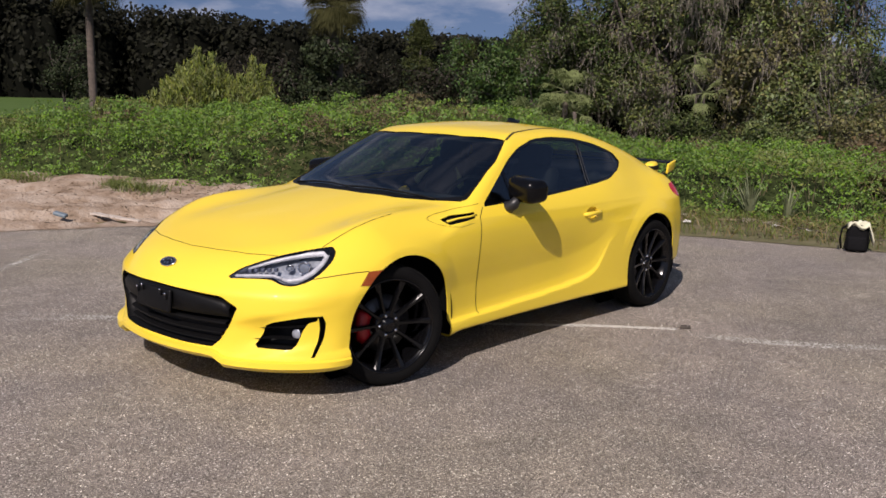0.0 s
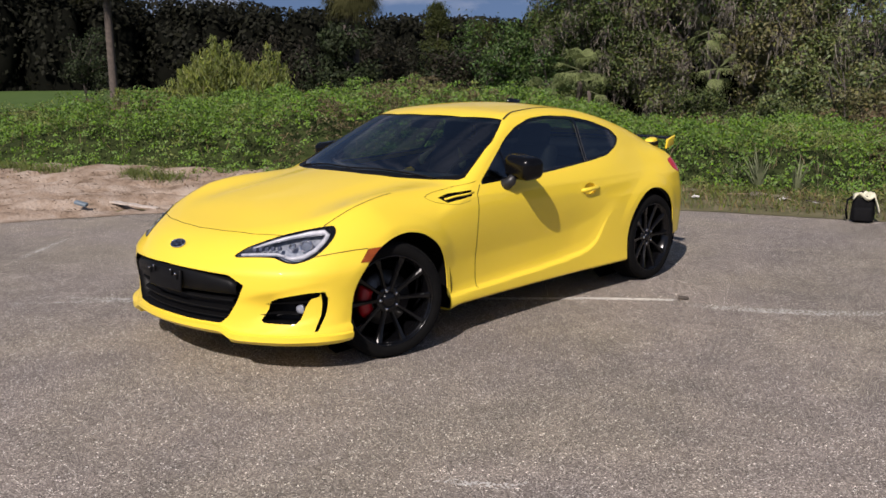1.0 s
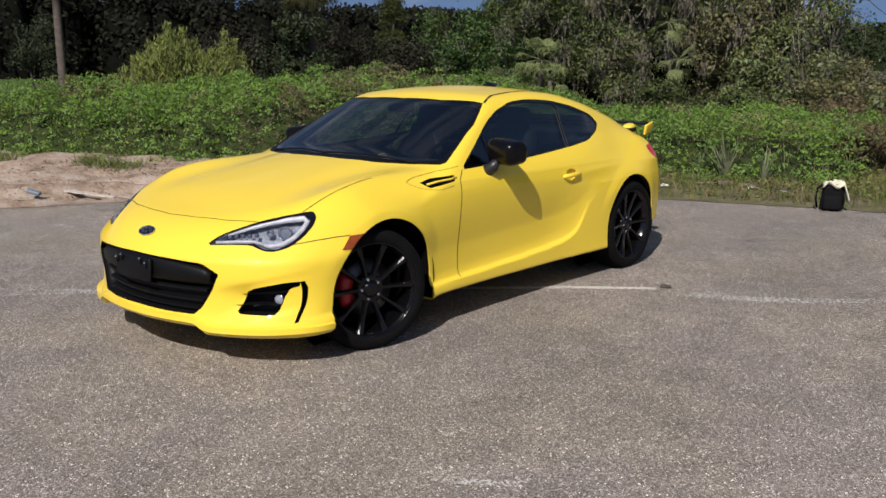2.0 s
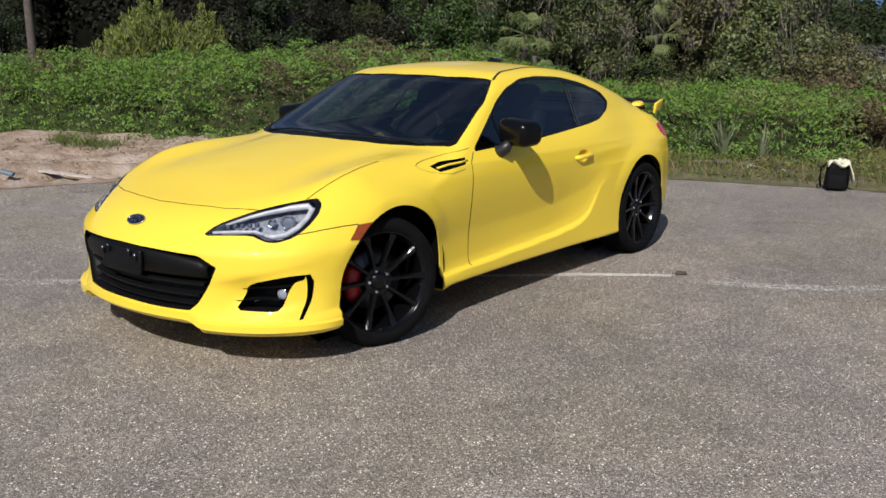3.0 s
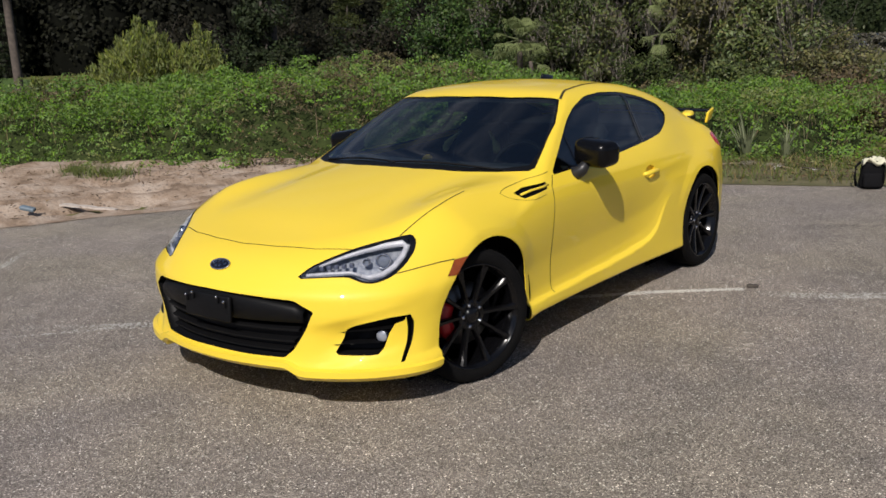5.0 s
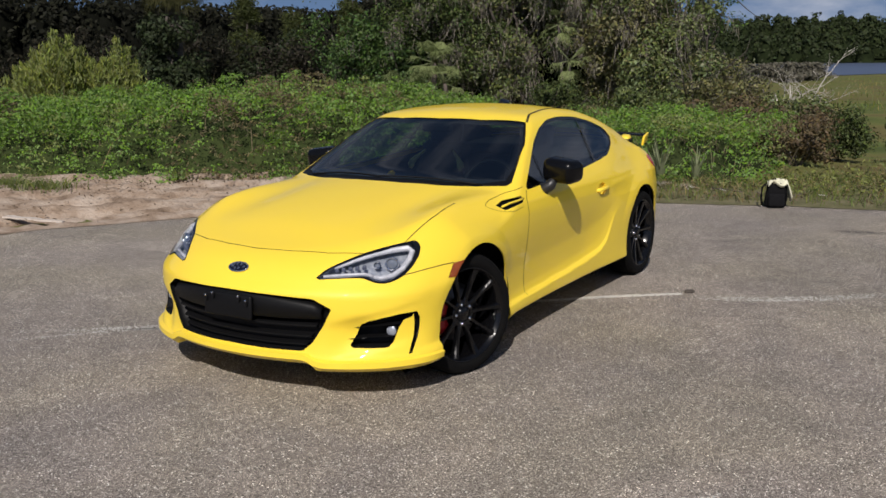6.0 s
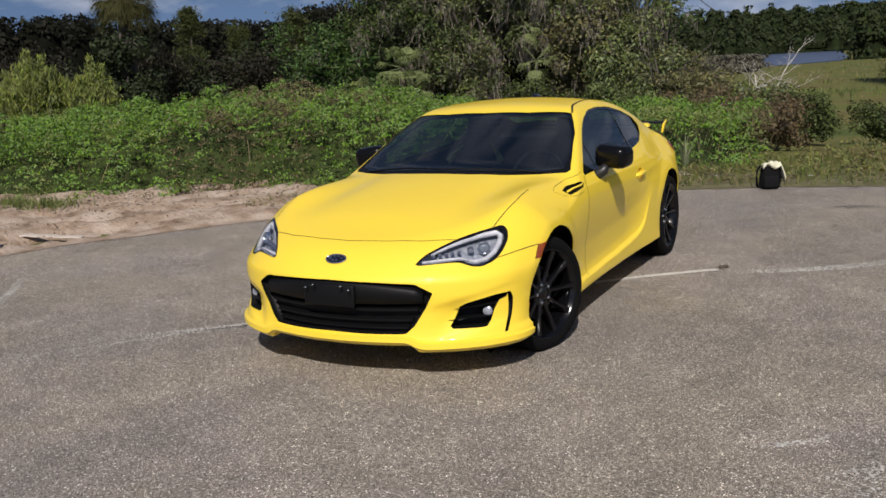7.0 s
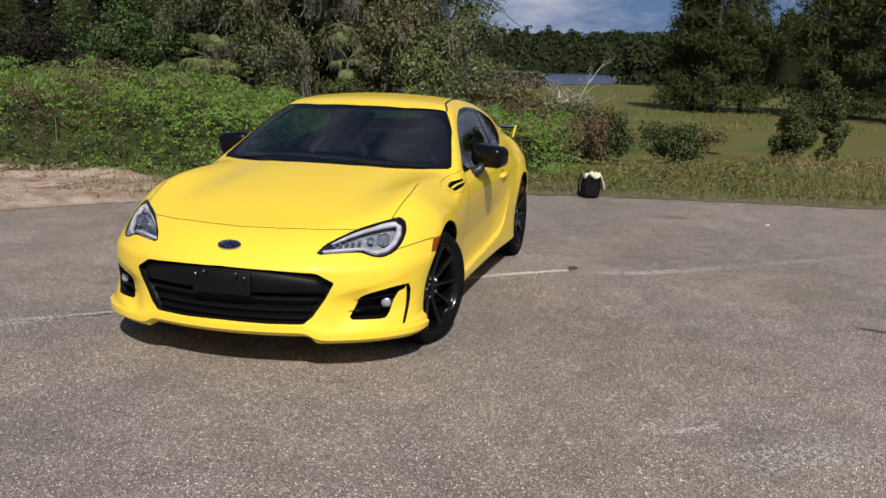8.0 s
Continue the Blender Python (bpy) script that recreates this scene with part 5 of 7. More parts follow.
def past_foot(x, y):
    best, sign = None, None
    for (ax, ay), (bx, by) in zip(FOOT, FOOT[1:]):
        dx, dy = bx - ax, by - ay
        t = np.clip(((x - ax) * dx + (y - ay) * dy) / (dx * dx + dy * dy), 0, 1)
        qx, qy = x - ax - t * dx, y - ay - t * dy
        d, s = np.hypot(qx, qy), np.sign(dx * qy - dy * qx)
        if best is None:
            best, sign = d, s
        else:
            sign = np.where(d < best, s, sign)
            best = np.minimum(best, d)
    return best * sign


def domes(x, y, cell, seed, ways=False):
    """Round tussocks: the height over the nearest of many scattered centres, 0 to 1."""
    best = np.full(len(x), 9.0)
    way = np.zeros((len(x), 2))
    ix, iy = np.floor(x / cell), np.floor(y / cell)
    for i in (-1, 0, 1):
        for j in (-1, 0, 1):
            cx, cy = ix + i, iy + j
            h1 = np.modf(np.abs(np.sin(cx * 127.1 + cy * 311.7 + seed) * 43758.5453))[0]
            h2 = np.modf(np.abs(np.sin(cx * 269.5 + cy * 183.3 + seed) * 24634.6345))[0]
            ox, oy = (x - (cx + h1) * cell) / cell, (y - (cy + h2) * cell) / cell
            dd = np.hypot(ox, oy)
            near_ = dd < best
            way[near_, 0], way[near_, 1] = ox[near_], oy[near_]
            best = np.minimum(best, dd)
    if ways:
        return way
    return np.sqrt(np.clip(1 - (best / 0.85) ** 2, 0, 1))


def bank_height(x, y, d):
    base = 0.12 * ease(d, -0.1, 0.15) + 0.24 * ease(d, 0.05, 0.9) + 0.26 * ease(d, 0.6, 4.2)
    lump = nz(x, y, 0.45, 2.0) * 0.30 + nz(x, y, 1.7, 5.0) * 0.14 + nz(x, y, 4.2, 9.0) * 0.10 + (domes(x, y, 1.45, 1.0) - 0.5) * 0.62 + (domes(x, y, 0.6, 4.0) - 0.5) * 0.56 + (domes(x, y, 0.31, 7.0) - 0.5) * 0.25
    right = ease(x + 0.5 * (y - 7), -5.5, -1.5)
    return (base * (1 - 0.55 * right) * (1 - 0.65 * ease(-x, 9, 14)) + 0.16 * ease(d, 0.1, 0.7) + lump * (1 - 0.35 * right) * ease(d, 0.1, 1.0)) * (1 - 0.42 * ease(d, 2.6, 7.0)) * (1 - 0.30 * ease(-x, 8.5, 13))


def bank_points(n, reach, thin):
    x = RNG.uniform(-26, 1.0, n)
    y = RNG.uniform(0.0, 19, n)
    d = past_foot(x, y)
    ok = (d > 0) & (d < reach) & (RNG.uniform(size=n) < np.exp(-np.maximum(d - 4, 0) / thin)) & (x < 0.9 - 0.12 * (y - 7))
    x, y, d = x[ok], y[ok], d[ok]
    return x, y, d


def sprays(n, around, lift):
    """Leaf points in small domed sprays over the bank, with the ways they face."""
    x, y, d = bank_points(n, 10.0, 3.2)
    h = bank_height(x, y, d)
    ok = (h > 0.05) & (RNG.uniform(size=len(x)) < 0.36 + 0.64 * ease(domes(x, y, 0.6, 4.0) + 0.25 * domes(x, y, 1.45, 1.0), 0.35, 0.85))
    x, y, d, h = x[ok], y[ok], d[ok], h[ok]
    z = terrain(x, y) + h + RNG.uniform(-0.15, lift, len(x)) * ease(h, 0.1, 0.4)
    c = np.stack([x, y, z], 1)
    size = around * RNG.uniform(0.6, 1.35, len(c))[:, None, None]
    o = unit(RNG.normal(size=(len(c), LEAVES_EACH, 3)))
    o[:, :, 2] = np.abs(o[:, :, 2]) * 0.9 - 0.15
    P = c[:, None, :] + o * size * np.array([1, 1, 0.75])
    P[:, :, 2] = np.maximum(P[:, :, 2], 0.03)
    return c, P, o


LEAVES_EACH = 11
C_, P, face_ = sprays(104000, 0.080, 0.04)
tilt_ = np.concatenate([domes(C_[:, 0], C_[:, 1], 1.45, 1.0, True) * 1.2 + domes(C_[:, 0], C_[:, 1], 0.6, 4.0, True) * 1.1 + domes(C_[:, 0], C_[:, 1], 0.31, 7.0, True) * 0.9, np.zeros((len(C_), 1))], 1)
face_ = face_ * 2.0 + tilt_[:, None, :] * 1.5
dry = nz(C_[:, 0], C_[:, 1], 0.45, 12.0) + nz(C_[:, 0], C_[:, 1], 2.2, 15.0) * 0.5 + RNG.normal(size=len(C_)) * 0.12 > 0.35
pale = ~dry & (nz(C_[:, 0], C_[:, 1], 0.6, 31.0) + nz(C_[:, 0], C_[:, 1], 1.9, 33.0) * 0.6 + RNG.normal(size=len(C_)) * 0.14 > 0.33)
lush = ~dry & ~pale
V_, F_ = leaves(P[lush].reshape(-1, 3), 0.041, 0.55, 0.4, away=face_[lush].reshape(-1, 3))
bulk("creeper_leaves", V_, F_, CREEPER, None, "dense mass of green creeper leaves over a bank", "creeper", "stuff")
V_, F_ = leaves(P[pale].reshape(-1, 3), 0.039, 0.45, 0.4, away=face_[pale].reshape(-1, 3))
bulk("pale_creeper_leaves", V_, F_, CREEPER_PALE, None, "patches of paler yellow-green leaves in the creeper", "creeper", "stuff")
V_, F_ = leaves(P[dry].reshape(-1, 3), 0.050, 0.30, 0.4)
bulk("dry_creeper_leaves", V_, F_, CREEPER_DRY, None, "dry tan stems and leaves in the creeper", "creeper", "stuff")
x, y, d = bank_points(9000, 10.0, 4.0)
h = np.maximum(bank_height(x, y, d), 0.1)
P = np.stack([x, y, terrain(x, y)], 1)
V_, F_ = blades(P, 1.0, 0.006, 0.35)
V_[:, 2] *= np.repeat(h * 1.12 + 0.02, 5)
bulk("creeper_stems", V_, F_, CREEPER_DRY, None, "thin stems standing in the creeper bank", "stems", "stuff")
# core of the bank, coloured as shade under the leaves, so no daylight shows through
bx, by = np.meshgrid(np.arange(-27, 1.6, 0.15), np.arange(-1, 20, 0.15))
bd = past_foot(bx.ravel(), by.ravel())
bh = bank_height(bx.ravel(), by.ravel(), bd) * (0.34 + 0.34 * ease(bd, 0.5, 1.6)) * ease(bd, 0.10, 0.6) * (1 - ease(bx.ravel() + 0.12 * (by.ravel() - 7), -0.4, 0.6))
sheet("bank", bx, by, (terrain(bx.ravel(), by.ravel()) - 0.03 + bh - 0.05 * (bd < 0.1)).reshape(bx.shape), soil_material("bank_leaf_shade", ((0.3, (0.022, 0.032, 0.009)), (0.7, (0.046, 0.062, 0.018))), 5, 0.9, 24))

# grass along the verge, on the sand and in the field
def scatter(n, x0, x1, y0, y1):
    return RNG.uniform(x0, x1, n), RNG.uniform(y0, y1, n)


x, y = scatter(90000, -4.5, 14, 3.8, 10.5)
e, f_ = past_edge(x, y), past_foot(x, y)
ok = (e > 0.05) & (f_ < 0.35) & (RNG.uniform(size=len(x)) < 0.30 + 0.9 * ease(e, 0.2, 1.6) * (nz(x, y, 1.3, 4.0) > -0.25))
x, y, e = x[ok], y[ok], e[ok]
P = np.stack([x, y, terrain(x, y) + 0.02], 1)
dry = RNG.uniform(size=len(x)) < 0.24 + 0.6 * nz(x, y, 0.8, 3.0)
for flag, mat, nm, lab in ((dry, GRASS_DRY, "dry_grass", "tan dry grass blades"), (~dry, GRASS_GREEN, "grass", "short green grass blades")):
    V_, F_ = blades(P[flag], 0.15, 0.0045, 0.5)
    bulk(nm, V_, F_, mat, None, lab + " along the asphalt verge", "grass", "stuff")

x, y = scatter(170000, -6, 34, 7.4, 46)
e = past_edge(x, y)
keep = (e > 0.7) & (past_foot(x, y) < 0.3) & (x > -5.5 + 0.0 * y) & (RNG.uniform(size=len(x)) < 1.15 * np.exp(-(e - 1) / 16))
keep &= RNG.uniform(size=len(x)) < 0.55 + 0.9 * nz(x, y, 0.5, 6.0)
x, y, e = x[keep], y[keep], e[keep]
P = np.stack([x, y, terrain(x, y)], 1)
kind_ = nz(x, y, 0.28, 8.0) + RNG.normal(size=len(x)) * 0.22
for flag, mat, nm, lab in ((kind_ > -0.02, GRASS_DRY, "dry_field_grass", "tall tan grass"), (kind_ <= -0.02, GRASS_GREEN, "field_grass", "tall green grass")):
    hs_ = (0.16 + 0.30 * ease(e[flag], 1.0, 6.0)) * (0.55 + 0.9 * np.clip(nz(x[flag], y[flag], 0.9, 21.0) + 0.5, 0, 1))
    V_, F_ = blades(P[flag], hs_ * 0.75, 0.007, 0.7)
    bulk(nm, V_, F_, mat, None, lab + " in the field beyond the lot", "grass", "stuff")

x, y = scatter(60000, -14, 60, 36, 130)
keep = (x > -5 - 0.10 * (y - 16)) & (RNG.uniform(size=len(x)) < 0.35 + nz(x, y, 0.12, 5.0)) & (RNG.uniform(size=len(x)) < np.exp(-(y - 36) / 45))
x, y = x[keep], y[keep]
P = np.stack([x, y, terrain(x, y)], 1)
kind_ = nz(x, y, 0.07, 18.0) + RNG.normal(size=len(x)) * 0.2
for flag, mat, nm, lab in ((kind_ > 0.30, GRASS_DRY, "dry_marsh_grass", "coarse tan grass"), (kind_ <= 0.30, GRASS_GREEN, "marsh_grass", "coarse green grass")):
    V_, F_ = blades(P[flag], 0.32, 0.022, 0.6)
    bulk(nm, V_, F_, mat, None, lab + " far out towards the lake", "grass", "stuff")

# low weeds in mounds over the field
x, y = scatter(240000, -3.5, 26, 7.2, 27)
e = past_edge(x, y)
m_ = domes(x, y, 1.1, 8.0) * np.clip(0.72 + 0.9 * nz(x, y, 0.35, 44.0), 0, 1)
ok = (e > 0.35) & (past_foot(x, y) < 0.2) & (RNG.uniform(size=len(x)) < np.exp(-(e - 0.5) / 9.0)) & (m_ > 0.10)
x, y, e, m_ = x[ok], y[ok], e[ok], m_[ok]
P = np.stack([x, y, terrain(x, y) + 0.02 + m_ * (0.10 + 0.26 * ease(e, 0.4, 3.0)) * RNG.uniform(0.35, 1.0, len(x))], 1)
tone = nz(x, y, 0.5, 51.0) + RNG.normal(size=len(x)) * 0.10
for flag, mat, nm, lab in ((tone > 0.07, WEED_BROWN, "brown_weeds", "low reddish-brown weeds"), (tone <= 0.07, WEED_GREEN, "green_weeds", "low olive-green weeds")):
    V_, F_ = leaves(P[flag], 0.06, 0.36, 0.5, away=np.concatenate([domes(x[flag], y[flag], 1.1, 8.0, True), np.zeros((flag.sum(), 1))], 1))
    bulk(nm, V_, F_, mat, None, lab + " in mounds over the field", "weeds", "stuff")

# tufts on the sand
TUFTS = ((-6.95, 2.75, 0.17), (-6.65, 3.0, 0.2), (-7.3, 2.95, 0.12), (-8.4, 2.3, 0.14), (-8.9, 2.2, 0.16), (-5.9, 4.4, 0.08), (-7.6, 3.6, 0.10), (-9.6, 2.2, 0.18))
for k, (cx, cy, r) in enumerate(TUFTS):
    n_ = int(1500 * r)
    P = np.stack([cx + RNG.normal(size=n_) * r * 0.9, cy + RNG.normal(size=n_) * r * 0.6, np.full(n_, 0.13)], 1)
    V_, F_ = blades(P, 0.15, 0.005, 0.6)
    bulk("grass_tuft", V_, F_, GRASS_GREEN, None, "low green grass tuft growing on sand", "grass", "stuff")


# dead leaves and clods lying on sand and verge
def litter(name, n, x0, x1, y0, y1, lo, hi, size, material, label, zlift):
    x, y = scatter(n, x0, x1, y0, y1)
    e, f_ = past_edge(x, y), past_foot(x, y)
    ok = (e > lo) & (f_ < hi) & (RNG.uniform(size=n) < 0.25 + 0.8 * ease(f_, -1.6, 0.1))
    x, y, e = x[ok], y[ok], e[ok]
    V_, F_ = leaves(np.stack([x, y, zlift * ease(e, 0.1, 1.6) + 0.03 + RNG.uniform(0, 0.03, len(x))], 1), size, 0.45, 3.0)
    bulk(name, V_, F_, material, None, label, "litter", "stuff")


LITTER_LEAF = leaf_material("dead_brown_leaf", (0.15, 0.105, 0.06), 0.5, 0.02, 0.1)
litter("sand_litter", 5200, -11, -3.2, 0.5, 6.5, 0.15, 0.4, 0.042, LITTER_LEAF, "brown dead leaves and stems strewn on sand", 0.13)
litter("verge_litter", 9000, -3.4, 6, 5.0, 8.2, 0.05, 0.5, 0.045, LITTER_LEAF, "brown dead leaves strewn along the verge", 0.02)


def limb(bm, a, b, r0, r1, bend, seg=6):
    a, b = Vector(a), Vector(b)
    pts, rad = [], []
    off = Vector(RNG.normal(size=3)) * bend * (b - a).length
    for i in range(6):
        u = i / 5
        pts.append(a.lerp(b, u) + off * math.sin(u * math.pi) + Vector(RNG.normal(size=3)) * 0.012 * (b - a).length)
        rad.append(r0 + (r1 - r0) * u)
    tube(bm, pts, rad, seg)
    return pts


def branching(bm, base, top, r, levels, fan, spread_, tips, mids, grow=(0.30, 0.58), bend=0.10):
    """A limb with side limbs growing from it, down to twigs; gathers the tips."""
    pts = limb(bm, base, top, r, r * 0.55, bend, 6 if levels else 4)
    mids.extend(pts[2:])
    if levels == 0:
        tips.append(pts[-1])
        return
    ln = (Vector(top) - Vector(base)).length
    for _ in range(fan):
        s = pts[int(RNG.integers(2, 6))]
        d = (Vector(top) - Vector(base)).normalized() * 0.45 + Vector(RNG.normal(size=3)) * spread_
        d.z = d.z * 0.75 + 0.12
        d.normalize()
        branching(bm, s, s + d * ln * float(RNG.uniform(*grow)), r * 0.5, levels - 1, fan, spread_, tips, mids, grow, bend)


def tree(name, base, height, reach, leaf, count, material, label, category="tree", trunk_r=0.14, moss=0, levels=2, fan=4, low=0.25, second=None, clump=0.42, slim=0.5, bark=None):
    """A broadleaf tree: trunk with limbs, a crown of leaf clumps round the twigs, and moss hanging from them."""
    t = tagged(new(name), label, category, {"oak_tree": "oaks in the mossy thicket", "shrub": "shrubs round the field and thicket", "thicket_tree": "trees in the dark woods' edge"}.get(name, ""))
    t.location = base
    bm = bmesh.new()
    tips, mids = [], []
    trunk = limb(bm, (0, 0, -0.1), (RNG.normal() * 0.2, RNG.normal() * 0.2, height * 0.45), trunk_r, trunk_r * 0.6, 0.06, 8)
    for k in range(6 + fan):
        s = Vector(trunk[int(RNG.integers(1, 6))])
        a = RNG.uniform(0, 2 * math.pi)
        z1 = RNG.uniform(low, 1.0) * height
        r_ = reach * (0.55 + 0.45 * math.sin(math.pi * min(1, z1 / height * 0.85))) * RNG.uniform(0.45, 0.9)
        branching(bm, s, (r_ * math.cos(a), r_ * math.sin(a), max(0.3, z1 * 0.9)), trunk_r * 0.45, levels - 1, fan, 0.6, tips, mids)
    part("trunk", bm, bark or BARK, t)
    T = np.array([tuple(p) for p in tips + mids[::3]])
    T[:, 2] = np.where(T[:, 2] > height * 0.9, height * 0.9 + (T[:, 2] - height * 0.9) * 0.3, np.maximum(T[:, 2], 0.15))
    far_ = np.hypot(T[:, 0], T[:, 1])
    pull = np.where(far_ > reach, (reach + (far_ - reach) * 0.25) / np.maximum(far_, 1e-6), 1.0)
    T[:, 0] *= pull
    T[:, 1] *= pull
    pick_ = RNG.integers(0, len(T), count)
    off = unit(RNG.normal(size=(count, 3))) * RNG.uniform(0.25, 1.0, (count, 1)) ** 0.5 * clump * 1.7 * np.array([1, 1, 0.7])
    P = T[pick_] + off
    ok_ = P[:, 2] > 0.05
    V_, F_ = leaves(P[ok_], leaf, slim, 0.45, None, 0.0, unit(off[ok_]) * 1.5)
    bulk("crown", V_, F_, material, t, "crown of small leaves")
    if second:
        P = T[RNG.integers(0, len(T), count // 4)] + RNG.normal(size=(count // 4, 3)) * clump * 0.8
        V_, F_ = leaves(P[P[:, 2] > 0.1], leaf, slim, 0.5)
        bulk("crown", V_, F_, second, t, "paler leaves in the crown")
    if moss:
        S = T[RNG.integers(0, len(T), moss)]
        long_ = np.repeat(RNG.uniform(0.2, 0.8, moss), 26) * RNG.uniform(0.5, 1.1, moss * 26)
        S = np.repeat(S, 26, 0) + RNG.normal(size=(moss * 26, 3)) * np.array([0.12, 0.12, 0.10])
        S[:, 2] = np.maximum(S[:, 2], 0.5)
        V_, F_ = blades(S, long_, 0.009, 0.3)
        root = np.repeat(S[:, 2], 5)
        V_[:, 2] = np.maximum(2 * root - V_[:, 2], 0.05)
        bulk("moss", V_, F_, MOSS, t, "grey hanging moss strands", kind="stuff")
    return t


# the mossy oak thicket
RNG = np.random.default_rng(21)
OAKS = ((-12.4, 17.4, 2.9, 1.3, 0), (-10.7, 19.2, 6.6, 2.0, 14), (-11.4, 17.0, 2.4, 1.2, 6), (-10.0, 18.2, 4.9, 1.6, 34), (-8.4, 19.0, 7.8, 2.5, 60), (-7.8, 18.6, 5.0, 1.5, 60), (-6.0, 18.8, 7.2, 2.1, 90), (-5.0, 18.2, 3.9, 1.2, 50), (-4.5, 18.4, 4.5, 1.5, 50), (-3.7, 17.4, 2.5, 0.9, 14), (-8.2, 22.0, 8.4, 2.8, 30), (-6.0, 21.4, 6.6, 2.0, 30))
for k, (ox, oy, oh, orr, om) in enumerate(OAKS):
    tree("oak_tree", (ox, oy, float(terrain(ox, oy))), oh, orr, 0.096, 10500, (OAK_GREEN, DARK_LEAF, OAK_GREEN, DARK_LEAF, DARK_LEAF, OAK_LEAF, DARK_LEAF, OAK_YELLOW, OAK_LEAF, OAK_LEAF, DARK_LEAF, DARK_LEAF)[k], "mossy evergreen oak in a dense thicket" if om else "leafy green tree at the thicket's end", trunk_r=0.085 + 0.015 * (k % 3), moss=int(om * 2.6), low=0.06, clump=0.27, second=OAK_YELLOW if k in (5, 7, 9) else OAK_LEAF if k in (4, 8, 10) else OAK_GREEN)

# shrubs in front of the thicket and in the field
SHRUBS = (
    ("shrub", (-1.4, 14.6), 1.35, 1.1, 0.06, 3000, OAK_YELLOW, "scrubby olive-green shrub beside the thicket"),
    ("shrub", (-0.2, 13.4), 1.15, 1.0, 0.055, 3000, OAK_LEAF, "low olive-green shrub in the field"),
    ("shrub", (0.3, 11.4), 0.95, 0.8, 0.05, 2200, REDDISH, "low reddish-brown weed clump"),
    ("shrub", (-0.6, 12.2), 1.0, 0.9, 0.05, 2200, REDDISH, "low reddish-brown weed clump"),
    ("shrub", (0.75, 13.6), 1.1, 0.6, 0.055, 2400, DARK_LEAF, "low olive-green shrub in the field"),
    ("shrub", (1.95, 15.2), 0.92, 0.50, 0.055, 2800, DARK_LEAF, "round dark green shrub in the field"),
    ("shrub", (4.7, 18.6), 1.55, 0.36, 0.06, 4200, DARK_LEAF, "dark green shrub standing in the field"),
    ("shrub", (5.55, 19.0), 2.5, 0.22, 0.06, 3600, DARK_LEAF, "taller dark green shrub standing in the field"),
    ("shrub", (8.6, 22.5), 1.3, 0.7, 0.06, 3000, DARK_LEAF, "dark green shrub standing in the field"),
    ("shrub", (2.6, 24.0), 0.9, 1.1, 0.06, 2200, OAK_YELLOW, "low yellowish shrub in the field"),
    ("shrub", (-3.2, 14.8), 1.2, 1.2, 0.06, 3000, OAK_LEAF, "scrubby shrub at the foot of the thicket"),
    ("shrub", (-5.6, 15.2), 1.1, 1.1, 0.06, 2600, DARK_LEAF, "scrubby shrub at the foot of the thicket"),
    ("shrub", (-9.4, 15.4), 1.2, 1.2, 0.06, 2600, OAK_LEAF, "scrubby shrub at the foot of the thicket"),
    ("shrub", (-11.3, 6.0), 1.1, 0.5, 0.05, 1400, OAK_YELLOW, "thin upright weed above the creeper"),
    ("shrub", (-13.2, 5.6), 1.3, 0.6, 0.05, 1300, OAK_LEAF, "thin upright weed above the creeper"),
)
for nm, (sx, sy), sh, sr, lf, cnt, mt, lab in SHRUBS:
    tree(nm, (sx, sy, float(terrain(sx, sy))), sh, sr, lf * 1.25, int(cnt * 1.9), mt, lab, "shrub", 0.03, 0, 2, 3, 0.05, None, 0.15)

# the feathery yellow-green bush
def plumes(at_, height, reach, stems, label):
    """A bush of many upswept stems, bare and brown below, each ending in a fine plume."""
    t = tagged(new("feathery_bush"), label, "bush", "feathery bushes above the creeper")
    t.location = (*at_, float(terrain(*at_)))
    bm = bmesh.new()
    P_, way = [], []
    for k in range(stems):
        a = 2.4 * k
        lean = math.sqrt((k + 0.5) / stems) * 1.18
        ln = RNG.uniform(0.80, 1.05)
        tip = Vector((reach * math.sin(lean) * math.cos(a) * ln, reach * math.sin(lean) * math.sin(a) * ln, height * (0.42 + 0.58 * math.cos(lean * 0.95)) * ln))
        root = Vector((0.16 * reach * math.cos(a), 0.16 * reach * math.sin(a), -0.05))
        pts = limb(bm, root, tip, 0.013, 0.003, 0.05, 4)
        for u in np.linspace(0.50, 1.06, 9):
            c = root.lerp(tip, u)
            w = 0.03 + 0.12 * math.sin(math.pi * min(1, max(0, (u - 0.30) / 0.78))) * reach
            q = np.array(c) + RNG.normal(size=(52, 3)) * np.array([w, w, w * 0.9])
            P_.append(q)
            way.append(np.repeat([np.array(tip - root) / (tip - root).length], 52, 0))
    part("trunk", bm, BRUSH_STEM, t, "thin brown stems")
    P_, way = np.concatenate(P_), np.concatenate(way)
    n_ = len(P_)
    d_ = unit(way + np.array([0, 0, 0.35]) + RNG.normal(size=(n_, 3)) * 0.55)
    b_ = unit(np.cross(d_, RNG.normal(size=(n_, 3))))
    s_ = (0.115 * RNG.uniform(0.6, 1.3, n_))[:, None]
    V_ = np.stack([P_ - d_ * s_ * 0.5, P_ + b_ * s_ * 0.11, P_ + d_ * s_ * 0.5, P_ - b_ * s_ * 0.11], 1).reshape(-1, 3)
    bulk("crown", V_, np.arange(4 * n_).reshape(-1, 4), BUSH_LIGHT, t, "fine yellow-green foliage")


